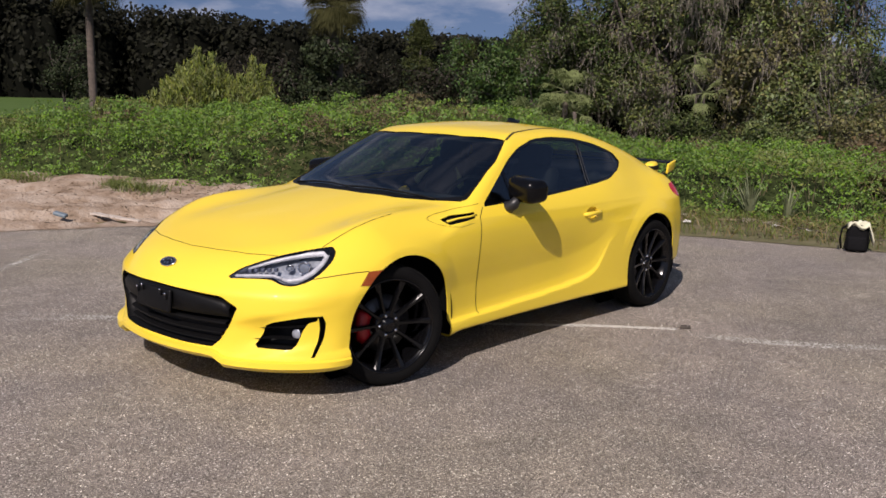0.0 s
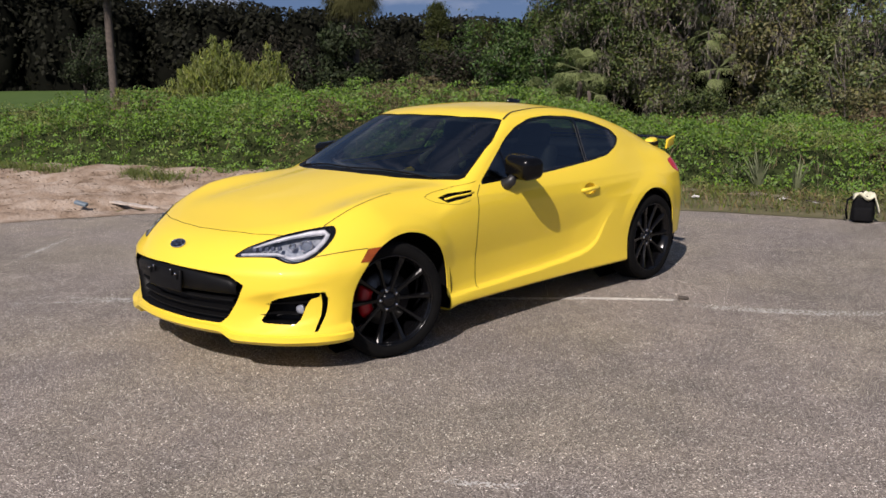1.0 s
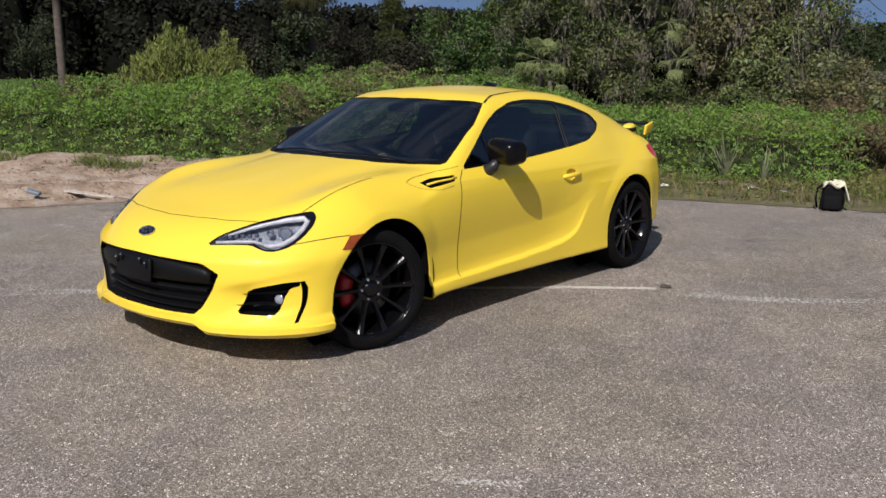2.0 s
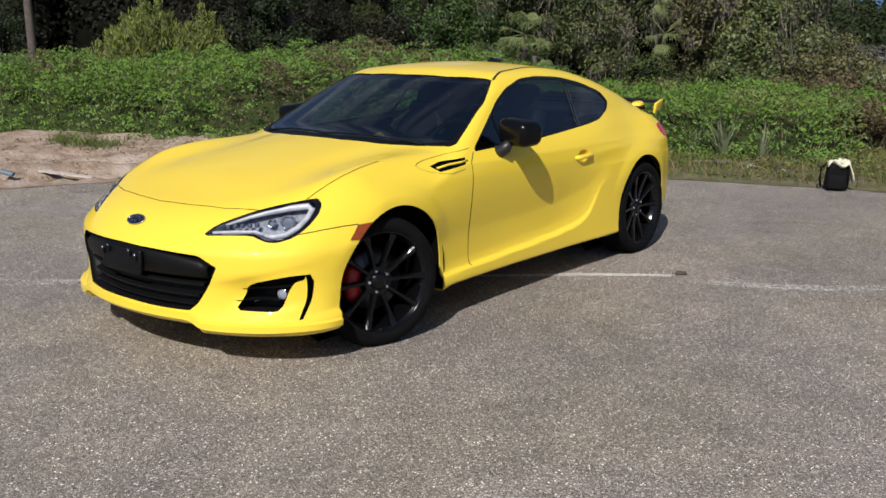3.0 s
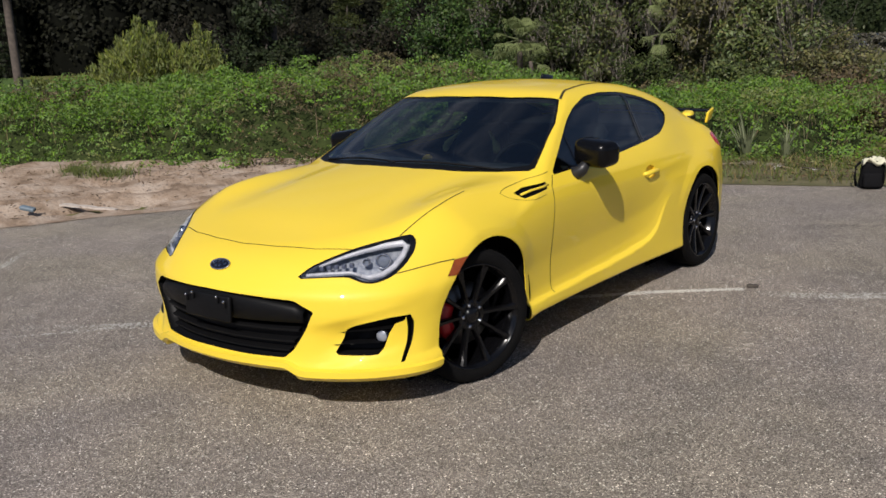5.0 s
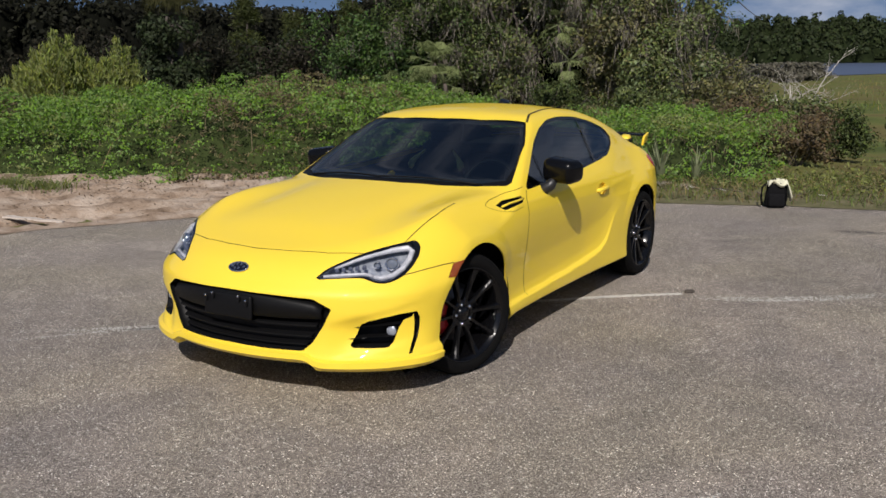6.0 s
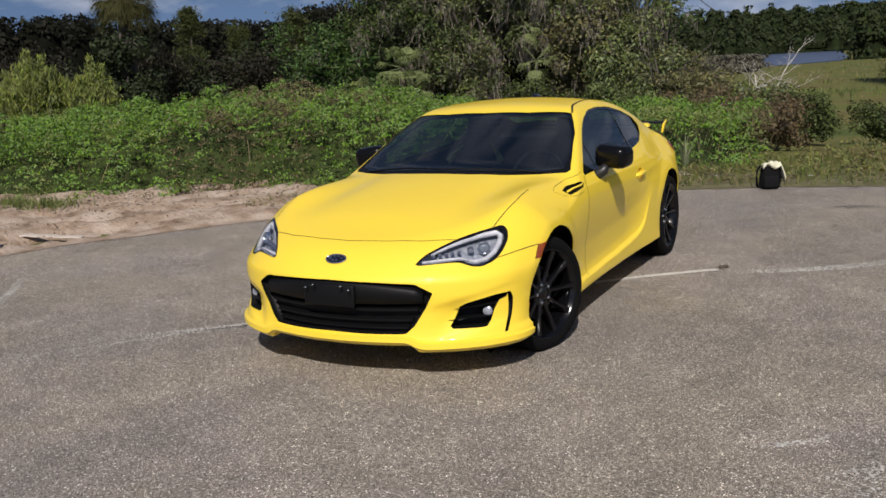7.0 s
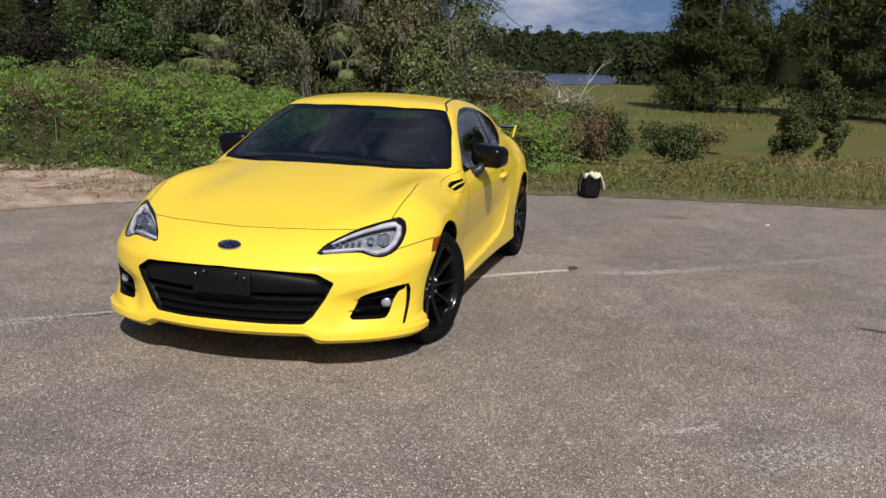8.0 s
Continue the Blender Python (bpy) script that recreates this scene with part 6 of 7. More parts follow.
BRUSH_STEM = surface("brown_stem", (0.12, 0.085, 0.055), 0.9, dark=(0.08, 0.055, 0.035), scale=14)
plumes((-13.05, 8.0), 2.12, 0.86, 40, "tall feathery yellow-green bush above the creeper")
plumes((-12.1, 8.65), 1.88, 0.60, 28, "feathery yellow-green bush beside a taller one")
plumes((-13.9, 7.4), 1.25, 0.55, 26, "low feathery yellow-green bush at the creeper's top")
plumes((-14.6, 6.7), 1.15, 0.22, 10, "narrow upright feathery weed above the creeper")


PALM_BARK = surface("palm_bark", (0.12, 0.095, 0.078), 0.9, dark=(0.075, 0.06, 0.05), scale=9, bump=0.6, fine=40)


def fan_frond(bm, hub, way, size, blades_=22, droop=0.25):
    """A fan palm leaf: a stalk and a spread of narrow folded blades."""
    hub, way = Vector(hub), Vector(way).normalized()
    side = way.cross(Vector((0, 0, 1))).normalized()
    up = side.cross(way)
    root = bm.verts.new(hub)
    for k in range(blades_):
        a = (k / (blades_ - 1) - 0.5) * 2.7
        d = way * math.cos(a) + side * math.sin(a)
        ln = size * (0.72 + 0.28 * math.cos(a))
        p1 = hub + d * ln * 0.55 + up * 0.03 * ln
        p2 = hub + d * ln - Vector((0, 0, 1)) * droop * ln * float(RNG.uniform(0.5, 1.2))
        w = (side * math.cos(a) - way * math.sin(a)) * size * 0.028
        v = [bm.verts.new(q) for q in (p1 + w, p2, p1 - w)]
        bm.faces.new((root, v[0], v[1], v[2]))


def fan_palm(name, base, height, crown, fronds, label, trunk_r=0.16, drop=0.6, leaf=None, bark=None):
    t = tagged(new(name), label, "palm", {"palmetto": "palmettos at the thicket"}.get(name, ""))
    t.location = base
    top = Vector((RNG.normal() * 0.1, RNG.normal() * 0.1, height))
    if height > 1.0:
        bm = bmesh.new()
        n_ = int(height / 0.14)
        tube(bm, [Vector((0, 0, -0.1)).lerp(top, i / n_) for i in range(n_ + 1)], [trunk_r * (1.12 - 0.2 * i / n_ + 0.05 * (i % 2)) for i in range(n_ + 1)], 12)
        part("trunk", bm, bark or PALM_BARK, t, "ringed grey-brown trunk")
    for k in range(fronds):
        a = 2.4 * k + RNG.uniform(-0.3, 0.3)
        e = math.asin(RNG.uniform(-math.sin(min(drop, 1.5)), 0.93))
        way = Vector((math.cos(a) * math.cos(e), math.sin(a) * math.cos(e), math.sin(e)))
        bm = bmesh.new()
        hub = top + way * crown * 0.5
        tube(bm, [top, hub], [0.02, 0.012], 5)
        fan_frond(bm, hub, way, crown * 0.55, 20, 0.55 if e > 0 else 0.6)
        part("frond", bm, leaf or PALM_LEAF, t)
    return t


fan_palm("cabbage_palm", (-26.0, 23.2, 0), 4.85, 1.5, 90, "cabbage palm with a round head over a vine-clad trunk", 0.3, 0.75, PALM_DARK, BARK)
fan_palm("cabbage_palm", (-27.13, 12.98, 0), 4.75, 1.3, 60, "cabbage palm with a bare slender trunk", 0.13, 0.5, PALM_DARK)
fan_palm("palmetto", (-9.2, 16.0, 0.0), 1.55, 0.80, 16, "palmetto with long drooping fans at the thicket's foot", 0.07, 0.9)
fan_palm("palmetto", (-8.5, 15.6, 0.0), 1.05, 0.62, 8, "palmetto with pale drooping fans at the thicket's foot", 0.05, 0.9)
fan_palm("palmetto", (-5.9, 16.7, -0.2), 2.6, 0.55, 6, "palmetto standing among the mossy oaks", 0.03, 0.9, None, BARK)
fan_palm("palmetto", (-5.76, 16.6, -0.2), 1.75, 0.58, 9, "palmetto with pale drooping fans below the oaks", 0.03, 0.9, None, BARK)
fan_palm("palmetto", (-9.3, 14.7, 0.1), 0.75, 0.8, 10, "palmetto with fan leaves at the thicket's foot", 0.10, 0.3)
tree("vine_clad_tree", (-25.25, 22.8, 0), 3.9, 0.95, 0.18, 9000, VINE_LEAF, "column of dark vines round a palm trunk", "vine", 0.2, 0, 2, 4, 0.02)

# yuccas on the verge
YUCCA_LEAF = leaf_material("yucca_blade", (0.225, 0.255, 0.115), 0.25, 0.02, 0.3)
for cx, cy, s_, cnt in ((-0.62, 7.62, 0.62, 34), (-0.2, 7.75, 0.5, 22), (-1.0, 7.7, 0.42, 18)):
    plant = tagged(new("yucca"), "spiky green yucca at the edge of the creeper", "plant", "yuccas on the verge")
    plant.location = (cx, cy, 0)
    bm = bmesh.new()
    v = [bm.verts.new(q) for q in ((0.04, -0.013, 0), (0.04, 0.013, 0), (0.5, 0.0117, 0.02), (1.0, 0, -0.03), (0.5, -0.0117, 0.02))]
    bm.faces.new((v[0], v[1], v[2], v[4]))
    bm.faces.new((v[4], v[2], v[3]))
    leaf_me = bpy.data.meshes.new("leaf")
    bm.to_mesh(leaf_me)
    bm.free()
    leaf_me.materials.append(YUCCA_LEAF)
    for k in range(cnt):
        leaf = new("leaf", leaf_me)
        leaf.parent = plant
        ln = s_ * float(RNG.uniform(0.65, 1.1))
        leaf.rotation_euler = (0, -float(RNG.uniform(0.75, 1.45)), float(RNG.uniform(0, 2 * math.pi)))
        leaf.scale = (ln, 1, 1)

# dead palm fronds lying on the verge
DRY_FROND = leaf_material("dry_palm_frond", (0.36, 0.30, 0.20), 0.3, 0.02, 0.2)
for fx, fy, fa, fs in ((-0.62, 7.05, 0.4, 0.42), (0.02, 7.0, 2.6, 0.34), (-1.25, 6.85, 1.2, 0.30)):
    dead = tagged(new("dead_frond"), "dry tan palm frond lying on the verge", "palm frond", "dead fronds on the verge")
    dead.location = (fx, fy, 0.06)
    bm = bmesh.new()
    way = Vector((math.cos(fa), math.sin(fa), 0.06))
    fan_frond(bm, way * fs * 0.3, way, fs * 0.7, 16, 0.08)
    part("fan", bm, DRY_FROND, dead)
    bm = bmesh.new()
    tube(bm, [way * -fs * 0.3, way * fs * 0.3], [0.012, 0.008], 6)
    part("stalk", bm, DRY_FROND, dead)

# the bleached dead tree and bare branches
RNG = np.random.default_rng(5)

def bare_tree(name, base, height, reach, stems, material, label, r=0.035, levels=2):
    bm = bmesh.new()
    tips, mids = [], []
    for k in range(stems):
        a = 2 * math.pi * k / stems + RNG.uniform(-0.4, 0.4)
        rr = reach * RNG.uniform(0.5, 1.0)
        branching(bm, (base[0], base[1], base[2] - 0.05), (base[0] + rr * math.cos(a), base[1] + rr * math.sin(a), base[2] + height * RNG.uniform(0.75, 1.0)), r, levels, 4, 0.40, tips, mids, (0.35, 0.62), 0.03)
    return tagged(part(name, bm, material, None), label, "dead tree")


bare_tree("dead_tree", (-0.45, 15.0, -0.3), 1.4, 0.5, 5, DEAD_WOOD, "bleached bare dead tree above the shrubs", 0.020, 3)
for sx, sy, sh, sr, sm in ((-3.45, 18.7, 2.55, 0.62, REED_LEAF), (-2.85, 18.6, 2.3, 0.55, OAK_YELLOW), (-2.35, 18.4, 1.6, 0.55, REED_LEAF)):
    tree("shrub", (sx, sy, float(terrain(sx, sy))), sh, sr, 0.08, 4200, sm, "grey-green mossy scrub at the thicket's end", "shrub", 0.04, 9, 2, 3, 0.05, OAK_LEAF, 0.2)
tree("oak_tree", (-3.75, 19.3, float(terrain(-3.75, 19.3))), 5.6, 0.95, 0.085, 2600, OAK_GREEN, "slender oak with sparse boughs at the thicket's end", "tree", 0.07, 16, 2, 3, 0.72, None, 0.22)
bare_tree("dead_tree", (-2.3, 15.0, 0.0), 1.6, 0.9, 3, BARK, "grey bare branches leaning from the thicket", 0.02)
bare_tree("dead_tree", (0.5, 14.0, -0.2), 0.6, 0.4, 3, DEAD_WOOD, "low bleached bare branches in the shrubs", 0.02)


def young_tree(base, height, wide, label, r=0.06):
    """A straight slim stem with many fine upright twigs."""
    bm = bmesh.new()
    c = Vector(base)
    tube(bm, [c, c + Vector((0.03, 0.02, height * 0.35)), c + Vector((0.0, 0.05, height * 0.7)), c + Vector((0.05, 0, height))], [r, r * 0.7, r * 0.4, 0.012], 8)
    for k in range(34):
        u = RNG.uniform(0.28, 0.97)
        a = 2.4 * k
        ln = height * 0.26 * (1.1 - u) + 0.35
        o = c + Vector((0, 0.03, height * u))
        e_ = o + Vector((math.cos(a) * wide * ln * 0.5, math.sin(a) * wide * ln * 0.5, ln))
        pts = limb(bm, o, e_, 0.018, 0.006, 0.05, 5)
        for q in (pts[2], pts[3], pts[4]):
            d_ = Vector(RNG.normal(size=3)) * 0.35 + Vector((0, 0, 1.0))
            limb(bm, q, q + d_ * ln * 0.32, 0.009, 0.004, 0.05, 4)
    return tagged(part("bare_tree", bm, TWIG_BARK, None), label, "tree")


TWIG_BARK = surface("reddish_twig_bark", (0.15, 0.115, 0.10), 0.9, dark=(0.10, 0.075, 0.065), scale=8)
young_tree((-33.5, 10.6, 0.0), 5.6, 0.75, "slender leafless young tree on the lawn")
tree("thicket_tree", (-38.0, 17.2, 0.0), 3.6, 1.0, 0.14, 2600, VINE_LEAF, "slender dark tree standing before the woods", "tree", 0.06, 0, 2, 3, 0.40, None, 0.3)
bare_tree("bare_tree", (-34.5, 27.0, 0.0), 1.9, 0.8, 4, BARK, "grey bare bush before the dark woods", 0.03)
bare_tree("bare_tree", (-22.0, 33.0, 0.0), 1.8, 0.9, 4, BARK, "grey bare bush before the dark woods", 0.03)

# dark thicket row behind the bank
for k in range(17):
    u = k / 16
    tx, ty = -38 + 22 * u + RNG.normal() * 1.0, 26 + 12 * u + RNG.normal() * 1.5
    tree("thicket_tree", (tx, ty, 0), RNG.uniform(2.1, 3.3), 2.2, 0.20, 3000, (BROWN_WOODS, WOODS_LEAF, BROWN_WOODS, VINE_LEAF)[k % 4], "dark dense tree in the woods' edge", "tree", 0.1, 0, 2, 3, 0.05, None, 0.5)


# far woods and the ridge beyond the lake
def woods(name, spots, wide, leaf, per, material, label, peak=0.6):
    """Many far trees (x, y, z, height): each a rough crown of leaf clumps, broad or pointed."""
    pts, ways = [], []
    for (wx, wy, wz, hh) in spots:
        hh = hh * RNG.uniform(0.90, 1.05)
        u = RNG.uniform(0, 1, per) ** 0.8
        r_ = wide * (1 - peak * u) * RNG.uniform(0.2, 1.0, per) ** 0.5 * (0.8 + 0.4 * np.sin(u * 9 + wx))
        a = RNG.uniform(0, 2 * np.pi, per)
        pts.append(np.stack([wx + r_ * np.cos(a), wy + r_ * np.sin(a), wz + hh * u], 1))
        ways.append(np.stack([np.cos(a), np.sin(a), u - 0.2], 1))
    V_, F_ = leaves(np.concatenate(pts), leaf, 0.6, 0.3, away=np.concatenate(ways) * 2.0)
    return bulk(name, V_, F_, material, None, label, "woods", "stuff")


def hulls(name, spots, wide, material, label, peak):
    """Filler mounds in shade colours for the close inside of trees: one uneven mound for each."""
    lev, seg = (9, 14) if len(spots) < 450 else (6, 9)
    u = np.linspace(0, 1, lev)[:, None] * np.ones((1, seg))
    a = np.linspace(0, 2 * np.pi, seg, endpoint=False)[None, :] * np.ones((lev, 1))
    V_, F_ = [], []
    for i, (wx, wy, wz, hh) in enumerate(spots):
        hh = hh * RNG.uniform(0.82, 0.93)
        r_ = wide * (1 - peak * u) * RNG.uniform(0.60, 1.05, (lev, seg)) * np.sqrt(np.clip(1.02 - u ** 4, 0, 1))
        V_.append(np.stack([wx + r_ * np.cos(a), wy + r_ * np.sin(a), wz + hh * np.clip(u + RNG.uniform(-0.05, 0.03, (lev, seg)), 0, 1)], 2).reshape(-1, 3))
        k = np.arange(lev - 1)[:, None] * seg + np.arange(seg)[None, :]
        k2 = np.arange(lev - 1)[:, None] * seg + (np.arange(seg)[None, :] + 1) % seg
        F_.append(np.stack([k, k2, k2 + seg, k + seg], 2).reshape(-1, 4) + i * lev * seg)
    ob = bulk(name, np.concatenate(V_), np.concatenate(F_), material, None, label, "woods", "stuff")
    ob.data.shade_smooth()
    return ob


# near-black: the shade between the leaves is put into the mounds' colour
WOODS_HULL = surface("woods_gap_shade", (0.0062, 0.0066, 0.0048), 0.95, dark=(0.0045, 0.0048, 0.0036), scale=0.9, bump=0.3, fine=1.6, spec=0.03)
# half the ridge leaf's tone, so shade behind the leaves is in the colour
RIDGE_HULL = surface("shaded_ridge_foliage", (0.017, 0.024, 0.0095), 0.95, dark=(0.010, 0.014, 0.006), scale=0.35, bump=0.5, fine=0.8, spec=0.03)
spots = []
for k in range(365):
    a = RNG.uniform(1.90, 3.05)
    r_ = 96 + 18 * RNG.uniform() ** 1.5
    crest = np.interp(a, (1.9, 2.08, 2.17, 2.235, 2.32, 2.38, 2.46, 2.58, 2.63, 2.72, 2.85, 3.05), (5.5, 8.4, 8.4, 7.0, 6.9, 7.3, 8.2, 8.5, 9.0, 10.5, 13.0, 13.5))
    spots.append((4 + r_ * math.cos(a), -3 + r_ * math.sin(a), -0.6, 2.1 + (crest - 1.5) * r_ / 98))
hulls("far_woods_shade_mounds", spots, 2.7, WOODS_HULL, "near-black mounds coloured as shade inside the far woods", 0.4)
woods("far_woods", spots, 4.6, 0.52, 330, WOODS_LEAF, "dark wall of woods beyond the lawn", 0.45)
# near-black mounds added for the shade inside the mossy thicket
hulls("thicket_shade_mounds", [(-11.6, 19.6, -0.5, 3.0), (-10.6, 20.6, -0.6, 5.6), (-9.2, 21.0, -0.6, 7.0), (-7.8, 20.6, -0.6, 7.0), (-6.6, 20.2, -0.7, 6.6), (-5.5, 20.0, -0.7, 5.2), (-4.6, 19.4, -0.7, 3.6)], 1.5, WOODS_HULL, "near-black mounds added as shade inside the mossy thicket", 0.35)
def hillside(r):
    return -1.0 + 13.5 * ease(r, 384, 500)


ra, rr = np.meshgrid(np.linspace(1.22, 2.02, 40), np.linspace(372, 520, 16))
sheet("ridge_ground", 2 + rr * np.cos(ra), -4 + rr * np.sin(ra), hillside(rr) - 0.3, RIDGE_HULL)
spots = []
for k in range(620):
    a = RNG.uniform(1.30, 1.95)
    r_ = 380 + 112 * RNG.uniform() ** 0.8
    spots.append((2 + r_ * math.cos(a), -4 + r_ * math.sin(a), float(hillside(r_)), RNG.uniform(7.5, 10.5)))
hulls("far_ridge_shade_mounds", spots, 4.6, RIDGE_HULL, "mounds in a shade-toned green inside the ridge woods", 0.55)
woods("far_ridge_woods", spots, 5.4, 1.5, 130, RIDGE_LEAF, "wooded ridge on the far shore of the lake", 0.5)
shore = [(-7 + 24 * u + RNG.normal() * 3, 150 + RNG.uniform(0, 30), -0.9, RNG.uniform(5.0, 7.5)) for u in RNG.uniform(0, 1, 34)]
hulls("far_shore_shade_mounds", shore, 2.5, RIDGE_HULL, "mounds in a shade-toned green inside the shore shrubs", 0.4)
reeds = [(-33 + 20 * u + RNG.normal() * 1.5, 92 + RNG.uniform(0, 12), -0.9, 1.9) for u in RNG.uniform(0, 1, 40)]
woods("lake_reeds", reeds, 1.6, 0.34, 260, REED_LEAF, "greyish scrub along the near shore of the lake", 0.4)
woods("far_shore_shrubs", shore, 3.7, 0.85, 420, RIDGE_LEAF, "grey-green shrubs along the lake shore", 0.4)
spots = []
for k in range(130):
    u = RNG.uniform()
    spots.append((14 + 70 * u + RNG.normal() * 4, 150 - 60 * u + RNG.normal() * 12, -0.9, 12.0))
hulls("far_pine_shade_mounds", spots, 3.0, RIDGE_HULL, "mounds in a shade-toned green inside the pine woods", 0.6)
woods("far_pine_woods", spots, 3.2, 0.75, 260, PINE_LEAF, "dark pine woods behind the field", 0.75)


def pine(base, height, label, reach=2.0):
    t = tagged(new("pine_tree"), label, "tree", "pines at the field's edge")
    t.location = base
    bm = bmesh.new()
    limb(bm, (0, 0, -0.2), (RNG.normal() * 0.2, 0, height), 0.17, 0.04, 0.01, 8)
    pts = []
    for k in range(75):
        u = RNG.uniform(0.05, 1.0)
        a = RNG.uniform(0, 2 * math.pi)
        ln = reach * (1.12 - u) * RNG.uniform(0.55, 1.1) + 0.25
        tip = Vector((ln * math.cos(a), ln * math.sin(a), u * height + ln * RNG.uniform(-0.12, 0.25)))
        pts += limb(bm, (0, 0, u * height), tip, 0.035, 0.01, 0.06, 5)[2:]
    part("trunk", bm, BARK, t)
    T = np.array([tuple(p) for p in pts])
    S = np.repeat(T, 38, 0) + RNG.normal(size=(len(T) * 38, 3)) * np.array([0.36, 0.36, 0.22])
    V_, F_ = leaves(S, 0.44, 0.15, 0.5)
    bulk("crown", V_, F_, PINE_LEAF, t, "dark green needle clumps")


for px, py, ph, pr in ((3.9, 54.0, 10.5, 2.9), (5.6, 55.5, 9.5, 2.7), (2.6, 57.0, 8.0, 2.4), (9.8, 52.0, 10.0, 2.8), (13.0, 50.0, 11.0, 3.0), (16.0, 47.0, 10.0, 2.8), (11.5, 56.0, 9.0, 2.6), (20.0, 45.0, 10.5, 3.0), (-57.9, 62.0, 8.6, 1.7), (-50.5, 68.3, 8.4, 2.0), (-55.5, 66.0, 7.0, 1.6)):
    pine((px, py, -0.87), ph, "dark green pine standing at the field's edge", pr)

# lake, lawn
WATER = surface("lake_water", (0.050, 0.066, 0.115), 0.30, dark=(0.042, 0.056, 0.10), scale=0.02, bump=0.35, fine=1.2)
bm = bmesh.new()
vs = [bm.verts.new((qx, qy, -0.80)) for qx, qy in ((-120, 120), (-50, 112), (-19.5, 117), (-9, 146), (-11, 190), (-20, 294), (-27, 385), (-140, 390))]
bm.faces.new(vs)
tagged(part("water", bm, WATER, None, smooth=False), "blue lake with a low grassy shore", kind="structure")
bm = bmesh.new()
vs = [bm.verts.new((qx, qy, 0.03)) for qx, qy in ((-33, 9.5), (-30, 4), (-120, -2), (-115, 52), (-60, 33), (-40, 21))]
bm.faces.new(vs)
bmesh.ops.recalc_face_normals(bm, faces=bm.faces)
tagged(part("lawn", bm, LAWN, None, smooth=False), "short mown green lawn before the woods", kind="structure")

# ---- small things ----
NYLON = surface("black_nylon", (0.006, 0.006, 0.007), 0.85, bump=0.4, fine=350, spec=0.15)
WHITE_CLOTH = surface("cream_cloth", (0.72, 0.70, 0.52), 0.85, bump=0.3, fine=120)
CARDBOARD = surface("weathered_plank", (0.55, 0.49, 0.43), 0.85, dark=(0.42, 0.36, 0.31), scale=20, bump=0.5, fine=90)
LITTER_BLUE = surface("blue_packet", (0.16, 0.21, 0.25), 0.5)
PAPER = surface("scrap_paper", (0.68, 0.66, 0.62), 0.8)

bag = tagged(new("backpack"), "black backpack with a cream cloth draped on top", "backpack")
bag.location = (1.09, 6.24, 0.0)
bag.rotation_euler.z = 0.35
bm = bmesh.new()
box(bm, (0.225, 0.14, 0.27), pose(0, 0, 0.136), 0.05, 4)
for v in bm.verts:
    v.co.x *= 1.0 - 0.22 * max(0, v.co.z - 0.12) / 0.15
    v.co.y += 0.02 * math.sin(v.co.z * 14)
part("body", bm, NYLON, bag)
bm = bmesh.new()
box(bm, (0.17, 0.05, 0.14), pose(0, -0.085, 0.09), 0.022, 3)
part("pocket", bm, NYLON, bag)
for sx in (-0.145, 0.10):
    bm = bmesh.new()
    tube(bm, [(sx * 0.7, 0.03, 0.25), (sx, -0.03, 0.22), (sx * 1.06, -0.05, 0.12), (sx * 0.95, -0.02, 0.03)], 0.012, 6)
    part("strap", bm, NYLON, bag)
bm = bmesh.new()
tube(bm, [(-0.05, 0.03, 0.265), (-0.03, 0.03, 0.30), (0.03, 0.03, 0.30), (0.05, 0.03, 0.265)], 0.008, 6)
part("handle", bm, NYLON, bag)
bm = bmesh.new()
bmesh.ops.create_grid(bm, x_segments=16, y_segments=10, size=0.5)
for v in bm.verts:
    u, w = v.co.x, v.co.y
    v.co = Vector((0.03 + u * 0.25, -0.03 + w * 0.15, 0.275 + 0.03 * math.sin(u * 9 + w * 5) + 0.012 * math.sin(w * 21) - (0.20 * max(0, u - 0.28) * 4 if u > 0.28 else 0.10 * max(0, -u - 0.3))))
thick(part("cloth", bm, WHITE_CLOTH, bag, "cream cloth"), 0.008)

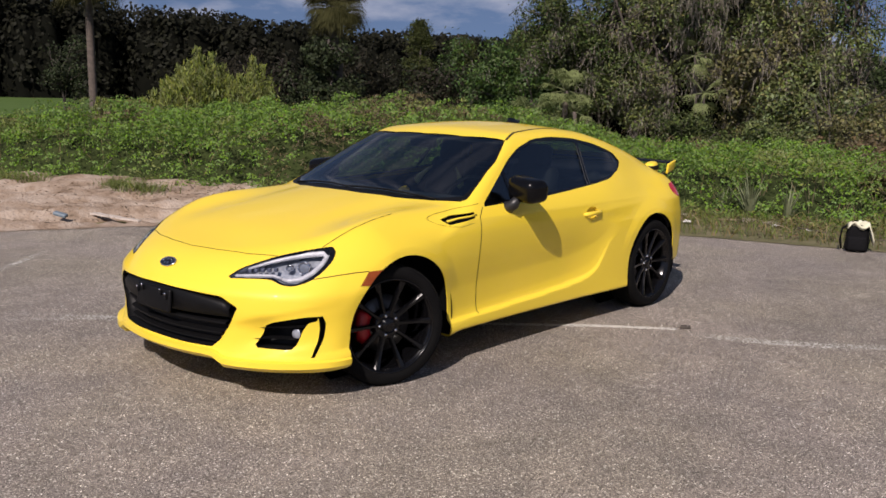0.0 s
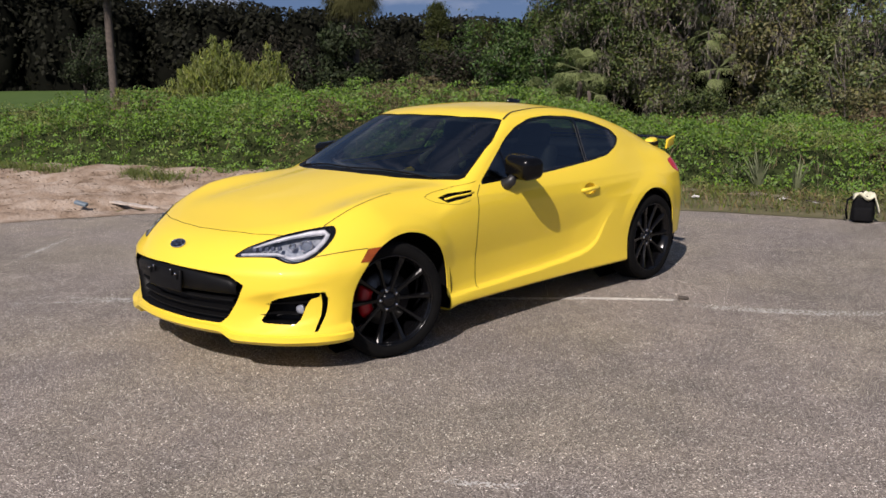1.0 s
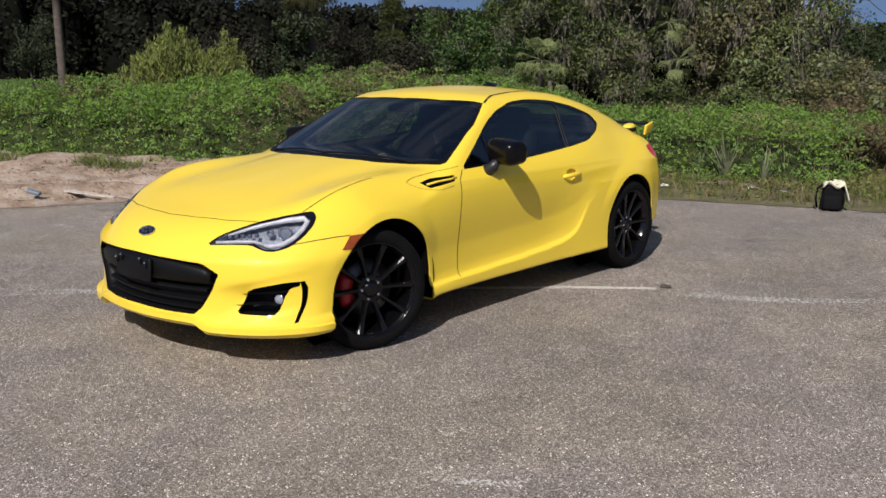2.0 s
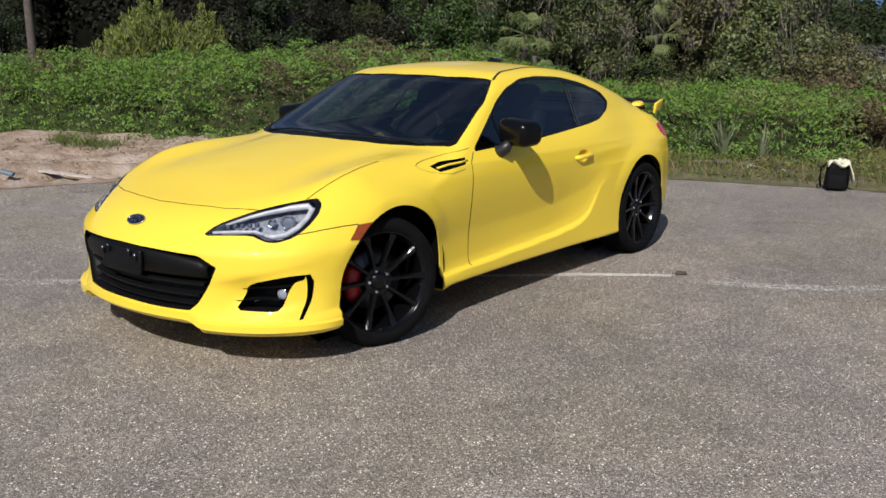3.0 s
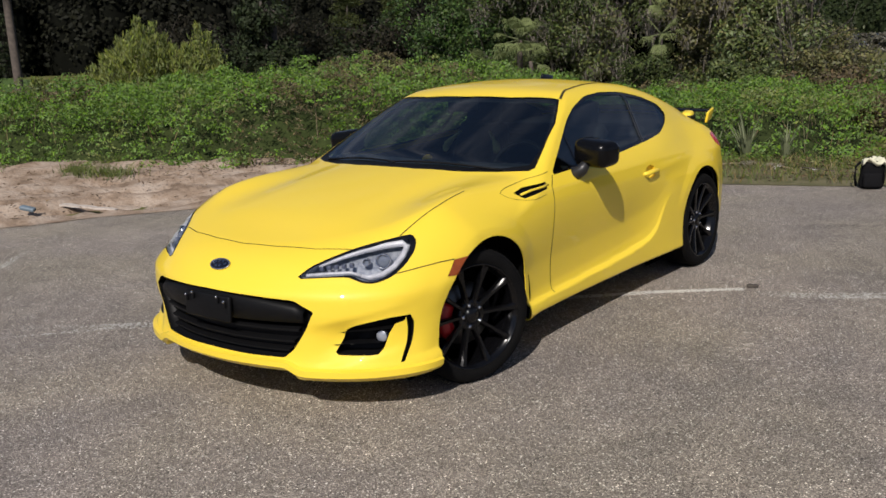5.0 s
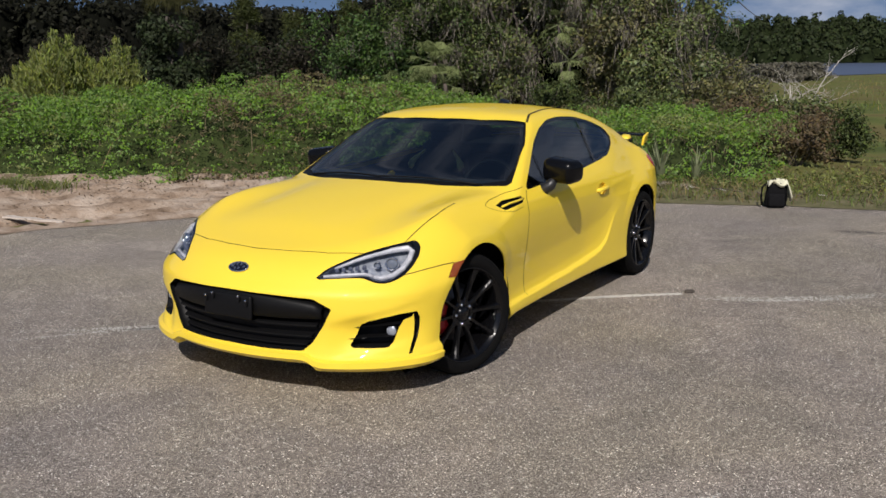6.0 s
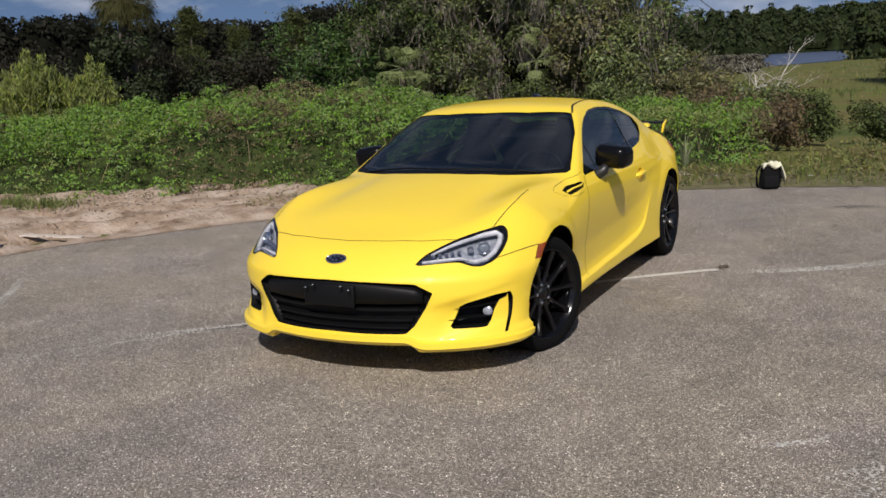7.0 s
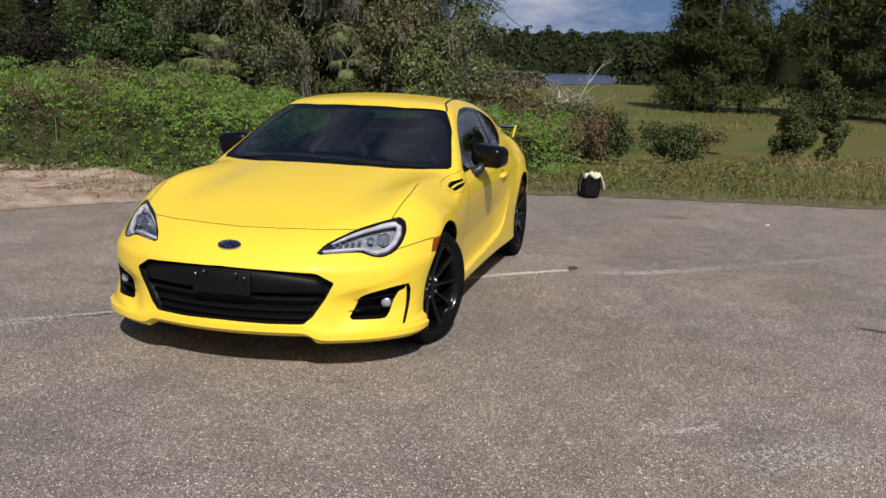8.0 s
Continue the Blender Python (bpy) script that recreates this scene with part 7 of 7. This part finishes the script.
bm = bmesh.new()
prev = None
for i in range(9):
    u = i / 8
    c = Vector((-5.62 + 0.68 * u, 1.73 + 0.18 * u, 0.075 - 0.03 * u + 0.004 * math.sin(i * 2.1)))
    w = Vector((-0.26, 0.97, 0)) * (0.045 - 0.02 * u)
    ring = [bm.verts.new(q) for q in (c - w, c + w, c + w - Vector((0, 0, 0.018)), c - w - Vector((0, 0, 0.018)))]
    if prev:
        for k in range(4):
            bm.faces.new((prev[k], prev[(k + 1) % 4], ring[(k + 1) % 4], ring[k]))
    else:
        bm.faces.new(ring)
    prev = ring
bm.faces.new(prev[::-1])
tagged(part("plank", bm, CARDBOARD, None, smooth=False), "thin weathered plank lying on sand", "plank")
bm = bmesh.new()
box(bm, (0.15, 0.07, 0.04), pose(-5.62, 1.36, 0.085, 8, 14, 35), 0.014, 3)
tagged(part("crushed_packet", bm, LITTER_BLUE, None), "crushed blue packet lying on sand", "litter")
for k, (lx, ly, s_) in enumerate(((-0.9, 6.55, 0.035), (0.35, 6.95, 0.03), (1.45, 6.98, 0.03), (-0.05, 7.0, 0.04), (3.0, 4.9, 0.02), (-5.9, 3.9, 0.035), (-5.3, 3.0, 0.025))):
    bm = bmesh.new()
    bmesh.ops.create_grid(bm, x_segments=4, y_segments=4, size=s_)
    for v in bm.verts:
        v.co.z += RNG.normal() * s_ * 0.16
    ob = thick(part("paper_scrap", bm, PAPER, None, smooth=False), 0.003)
    gz_ = 0.02 if ly < 6.4 and lx > 0 else 0.06
    ob.location = (lx, ly, gz_)
    ob.rotation_euler = (0.15, 0.1, k * 1.3)
    tagged(ob, "small crumpled white paper scrap on the ground", "litter")
for k, (lx, ly, ln, an) in enumerate(((-0.55, 7.0, 0.6, 0.3), (0.2, 7.05, 0.45, -0.5), (0.75, 6.95, 0.5, 0.1), (-5.9, 4.9, 0.4, 0.8), (-7.2, 3.4, 0.5, 0.5), (-4.6, 4.6, 0.45, 0.9))):
    bm = bmesh.new()
    limb(bm, (lx, ly, 0.05), (lx + ln * math.cos(an), ly + ln * math.sin(an), 0.06), 0.009, 0.004, 0.06, 6)
    tagged(part("stick", bm, PALM_BARK, None), "dry grey stick lying on the ground", "stick")
bm = bmesh.new()
box(bm, (0.07, 0.035, 0.02), pose(1.36, 2.16, 0.012, 0, 0, 20), 0.008, 2)
tagged(part("bark_chip", bm, BARK, None), "small dark bark chip lying on asphalt", "litter")
